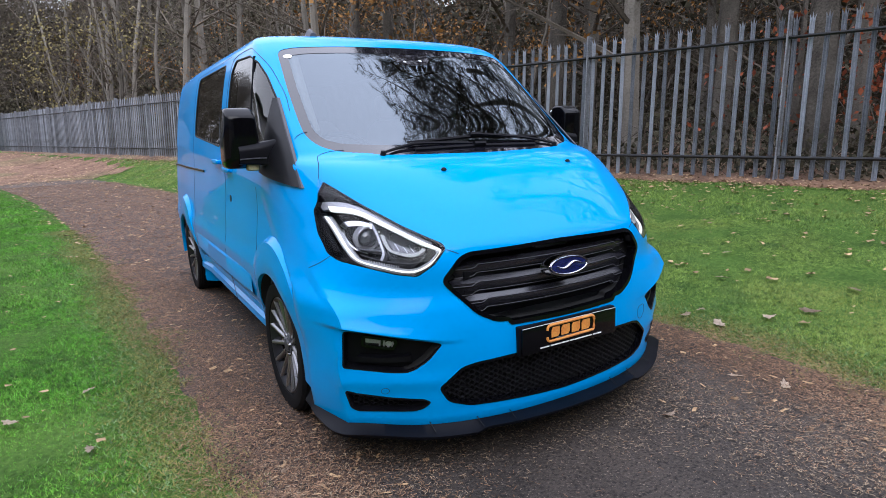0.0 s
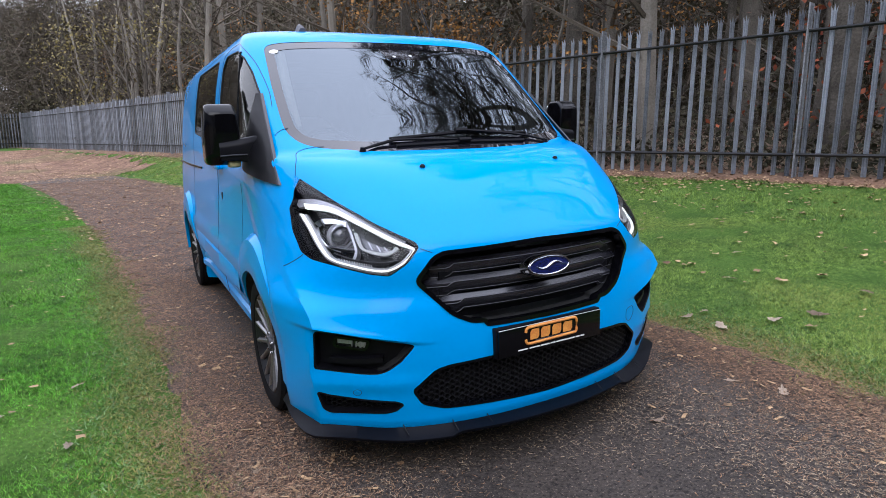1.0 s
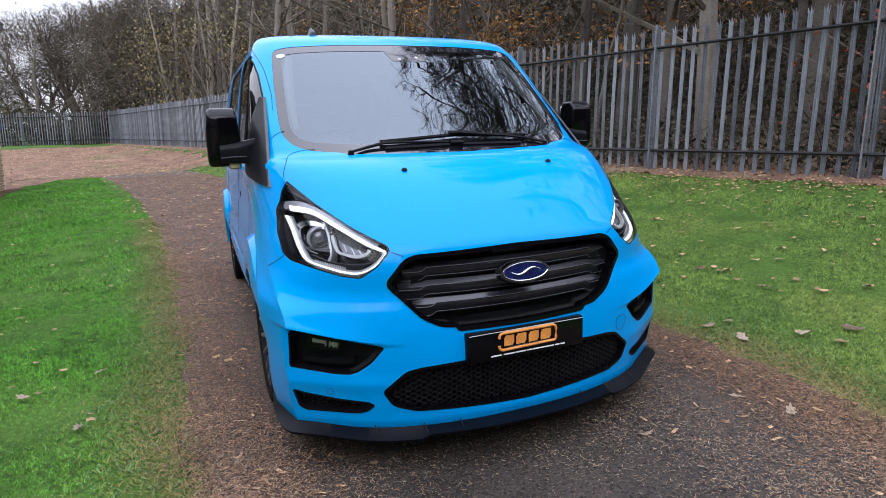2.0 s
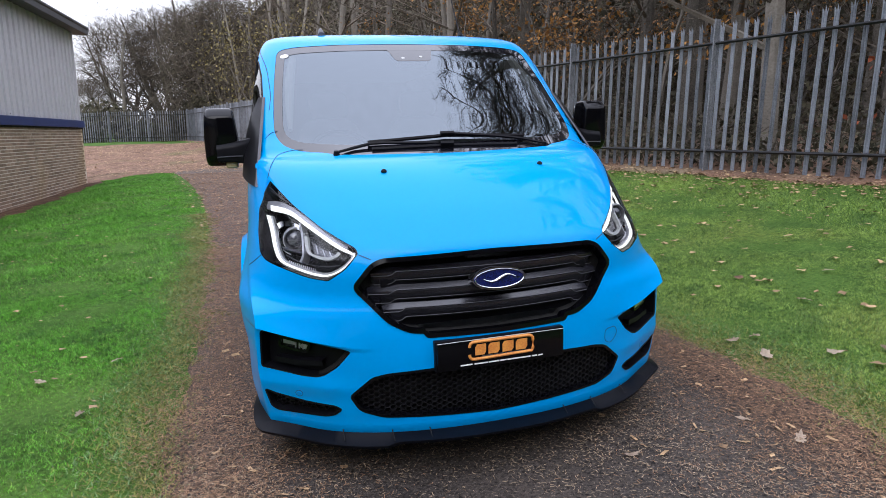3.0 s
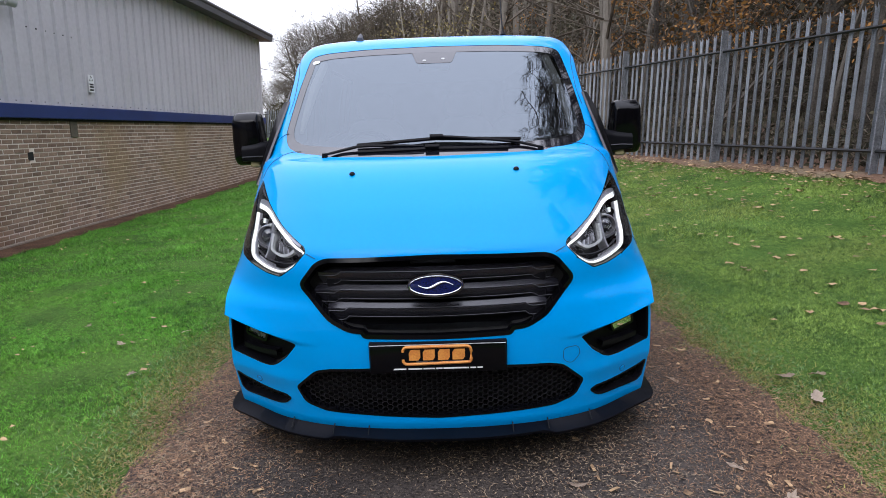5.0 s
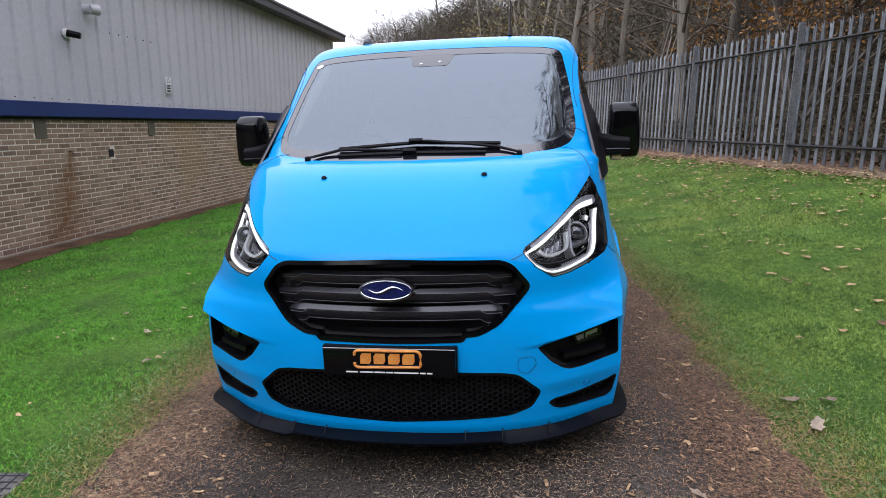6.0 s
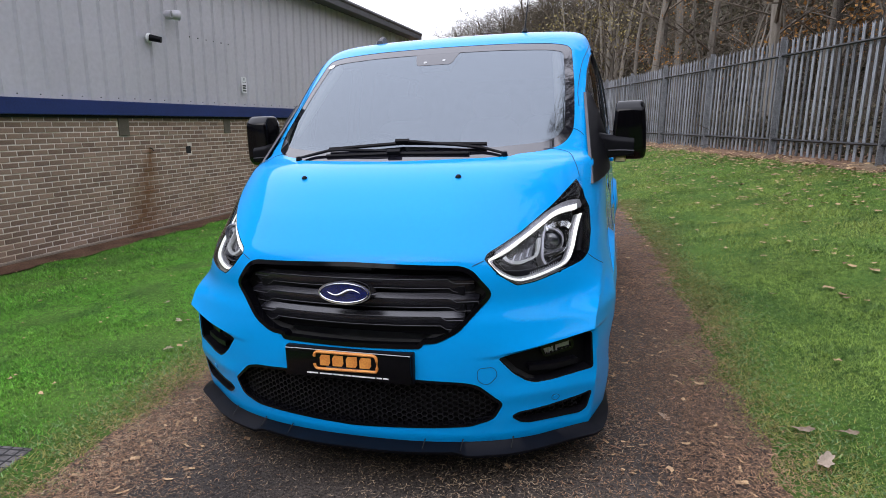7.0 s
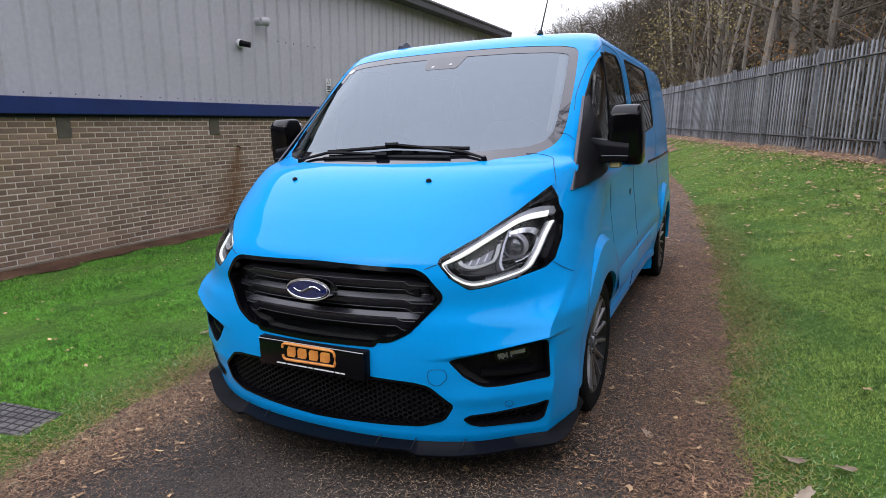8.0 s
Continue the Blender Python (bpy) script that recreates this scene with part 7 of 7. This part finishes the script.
grass_field("grass", [
    (-4.2, -1.0, -2.2, 4.0, 20000, 0.021, 0.0019), (-6.6, -4.2, -2.2, 9.0, 4200, 0.034, 0.0034), (-4.2, -1.0, 4.0, 10.0, 4200, 0.034, 0.0034),
    (-6.6, -1.0, 9.0, 21.0, 1500, 0.045, 0.0058), (-25, -6, 40.0, 50.0, 120, 0.07, 0.02)], 12, "lush green lawn beside the building", LUSH)
grass_field("bank_grass", [
    (1.0, 4.6, -2.2, 4.0, 20000, 0.021, 0.0019), (4.6, 9.0, -3.0, 6.0, 4200, 0.034, 0.0034), (1.0, 5.8, 4.0, 10.0, 4200, 0.034, 0.0034),
    (-2.5, 4.6, 10.0, 28.0, 1300, 0.045, 0.0058)], 13, "short olive-green grass on the bank", BLADE)


def strew(name, n, place, length, width, mat, seed, label, category, flat=0.25):
    """Thin litter lying on the ground."""
    r = np.random.RandomState(seed)
    x, y = place(r, n)
    n = len(x)
    z = land(x, y) + 0.018 + r.uniform(0, 0.006, n)
    a = r.uniform(0, math.tau, n)
    ln, wd = length * r.uniform(0.4, 1.5, n), width * r.uniform(0.6, 1.5, n)
    d = np.stack([np.cos(a), np.sin(a), r.normal(0, flat * 0.4, n)], 1)
    s = np.stack([-np.sin(a), np.cos(a), r.normal(0, flat, n)], 1)
    bend = s * (ln * r.normal(0, 0.12, n))[:, None]
    c = np.stack([x, y, z], 1)
    w = s * wd[:, None]
    l2 = d * ln[:, None] / 2
    m = c + bend
    q = np.concatenate([np.stack([c - l2 - w, m - w, m + w, c - l2 + w], 1), np.stack([m - w, c + l2 - w, c + l2 + w, m + w], 1)])
    return tagged(new(name, big_mesh(name, q, 4, mat)), label, category, kind="stuff")


def edge_place(r, n):
    y = np.where(r.uniform(0, 1, n) < 0.85, r.uniform(-1.8, 5.5, n), -1.8 - r.exponential(2.0, n))
    side = r.choice([-1, 1], n, p=[0.42, 0.58])
    u = 1.50 - np.abs(r.normal(0, 1, n)) * np.where(side < 0, 0.30, 0.46) + r.normal(0, 0.10, n) + 0.08 * np.sin(y * 3.1 + side)
    return path_middle(y) + side * u, y


def middle_place(r, n):
    y = np.where(r.uniform(0, 1, n) < 0.82, r.uniform(-1.8, 2.0, n), -1.8 - r.exponential(2.0, n))
    x = path_middle(y) + r.uniform(-1.4, 1.4, n)
    k = (np.sin(x * 2.6 + y) + np.sin(y * 2.1 - x * 1.3) + r.uniform(-1, 1, n)) > 0.1
    return x[k], y[k]


def far_place(r, n):
    y = 0.4 + 19.6 * r.uniform(0, 1, n) ** 1.1
    y = y[r.uniform(0, 1, n) < 0.04 + 0.96 * smooth01(y, 1.5, 6.0)]
    n = len(y)
    return path_middle(y) + r.uniform(-1.5, 1.5, n), y


def chip_place(r, n):
    y = r.uniform(-1.6, 3.5, n)
    return path_middle(y) + r.choice([-1, 1], n) * (1.35 - np.abs(r.normal(0, 0.45, n))), y


strew("pine_needles", 125000, edge_place, 0.018, 0.0009, NEEDLE, 21, "brown fallen needles along the path edges", "litter")
strew("loose_needles", 78000, middle_place, 0.017, 0.0010, PALENEEDLE, 22, "pale needles scattered over the gravel", "litter")
strew("far_needles", 80000, far_place, 0.042, 0.0026, FARNEEDLE, 23, "brown needle litter covering the path", "litter")
strew("wood_chips", 420, chip_place, 0.035, 0.006, LEAF, 24, "small pale chips on the path", "litter")


def straw_edge(name, n, seed, label, mat, spread, size):
    """Short blades and moss in clumps where the lawn meets the path."""
    r = np.random.RandomState(seed)
    y = r.uniform(-1.8, 9, n)
    side = r.choice([-1, 1], n)
    u = 1.53 + r.normal(0, spread, n) + 0.08 * np.sin(y * 2.3 + side)
    x = path_middle(y) + side * u
    clump = np.sin(x * 9.1 + 2.0 * np.sin(y * 7.3)) * np.sin(y * 10.7 + 1.7 * np.sin(x * 6.1))
    keep = ~((np.abs(x + 1.70) < 0.20) & (np.abs(y + 0.30) < 0.13)) & (clump + 0.9 * (u - 1.42) / 0.2 > r.uniform(-0.6, 0.6, n))
    x, y = x[keep], y[keep]
    n = len(x)
    p = np.stack([x, y, land(x, y) + 0.006], 1)
    a, b = r.uniform(0, math.tau, n), r.uniform(0, math.tau, n)
    h, w = size * r.uniform(0.4, 1.5, n), 0.0024 * r.uniform(0.6, 1.4, n)
    s = np.stack([np.cos(a) * w, np.sin(a) * w, np.zeros(n)], 1)
    tip = p + np.stack([np.cos(b) * h * 1.5, np.sin(b) * h * 1.5, h], 1)
    tagged(new(name, big_mesh(name, np.stack([p - s, p + s, tip], 1), 3, mat)), label, "grass", kind="stuff")


straw_edge("edge_grass", 130000, 41, "yellowed grass and moss along the path edge", STRAW, 0.15, 0.014)
straw_edge("edge_clover", 60000, 42, "low grey-green clover beside the path", CLOVER, 0.22, 0.013)


def leaf_path(r, n):
    y = 4 + 22 * r.uniform(0, 1, n) ** 0.8
    return path_middle(y) + r.uniform(-1.7, 1.7, n), y


def leaf_earth(r, n):
    y = r.uniform(20.5, 40, n)
    return r.uniform(-16, path_middle(y) + 1.8 + 0.11 * (y - 15), n), y


def leaf_lawn(r, n):
    y = r.uniform(-2, 20, n)
    t = r.beta(2.2, 1.1, n)
    return (path_middle(y) + 1.5) + t * (fence_x(y) - path_middle(y) - 1.6), y


def leaf_left(r, n):
    y = r.uniform(-1, 14, n)
    return r.uniform(-6.2, -1.7, n), y


def leaf_quads(name, n, place, size, seed, label):
    r = np.random.RandomState(seed)
    x, y = place(r, n)
    z = land(x, y) + 0.03
    a = r.uniform(0, math.tau, n)
    s = size * r.uniform(0.5, 1.4, n)
    pts = []
    for k, rad in enumerate((1.0, 0.62, 0.85, 0.55, 0.8, 0.55, 0.85, 0.62)):
        t = a + k * math.tau / 8
        pts.append(np.stack([x + np.cos(t) * s * rad, y + np.sin(t) * s * rad * 0.62, z + s * r.normal(0, 0.12, n)], 1))
    return tagged(new(name, big_mesh(name, np.stack(pts, 1), 8, LEAF)), label, "leaves", kind="stuff")


leaf_quads("lawn_leaves", 1500, leaf_lawn, 0.045, 31, "brown fallen leaves strewn over the bank")
leaf_quads("path_leaves", 1800, leaf_path, 0.035, 35, "brown leaves trodden into the far path")
leaf_quads("earth_leaves", 5200, leaf_earth, 0.045, 36, "brown leaves over the bare earth")
leaf_quads("scattered_leaves", 420, leaf_left, 0.022, 32, "a few brown leaves on the lawn")


def fence_foot(r, n):
    y = r.uniform(-4, 26, n)
    return fence_x(y) + r.normal(-0.15, 0.28, n), y


leaf_quads("drifted_leaves", 4200, fence_foot, 0.045, 33, "drift of reddish leaves along the fence foot")


def leaf_thing(x, y, size, turn, seed, label):
    """One lobed, curled leaf with a stalk."""
    r = random.Random(seed)
    bm = bmesh.new()
    n = 28
    rim = []
    mid = bm.verts.new((0, 0, 0.006 * size / 0.05))
    for k in range(n):
        a = k * math.tau / n
        rad = size * (0.72 + 0.13 * math.cos(7 * a) + 0.14 * math.cos(2 * a)) * r.uniform(0.88, 1.12)
        rim.append(bm.verts.new((rad * math.cos(a), rad * 0.66 * math.sin(a), size * (0.16 * math.cos(2 * a + seed) + 0.10) * (rad / size) ** 2 + r.uniform(0, 0.06) * size)))
    for k in range(n):
        bm.faces.new((mid, rim[k], rim[(k + 1) % n]))
    z = float(land(x, y)) + (0.028 if abs(x - float(path_middle(y))) > 1.5 else 0.016)
    ob = empty("fallen_leaf", pose(x, y, z, r.uniform(-12, 12), r.uniform(-12, 12), turn), label, "leaf", "single fallen leaves")
    bmesh.ops.solidify(bm, geom=bm.faces[:], thickness=0.0008)
    part("leaf_blade", bm, LEAFONE, ob)
    st = bmesh.new()
    tube(st, [(-size * 0.4, 0, 0.004), (-size * 1.0, size * 0.1, 0.006)], 0.0014, 5)
    part("leaf_stalk", st, NEEDLE, ob)


for k, (x, y, size) in enumerate(((0.56, -0.15, 0.042), (1.85, 0.49, 0.065), (1.21, -0.06, 0.045), (-1.79, 1.77, 0.04), (-1.79, 1.03, 0.045), (1.835, 0.75, 0.05), (1.30, -0.27, 0.05), (2.48, 0.24, 0.075), (2.2, 0.36, 0.07), (3.1, 0.27, 0.07), (1.26, 0.78, 0.045), (2.0, 0.74, 0.055), (-2.6, 1.95, 0.04), (-2.12, 1.53, 0.045), (-1.1, 0.40, 0.03), (2.75, 1.1, 0.06), (3.4, 1.5, 0.06))):
    leaf_thing(x, y, size, 67 * k, k, "curled pale brown fallen leaf on " + ("the gravel path" if abs(x - float(path_middle(y))) < 1.5 else "the grass"))
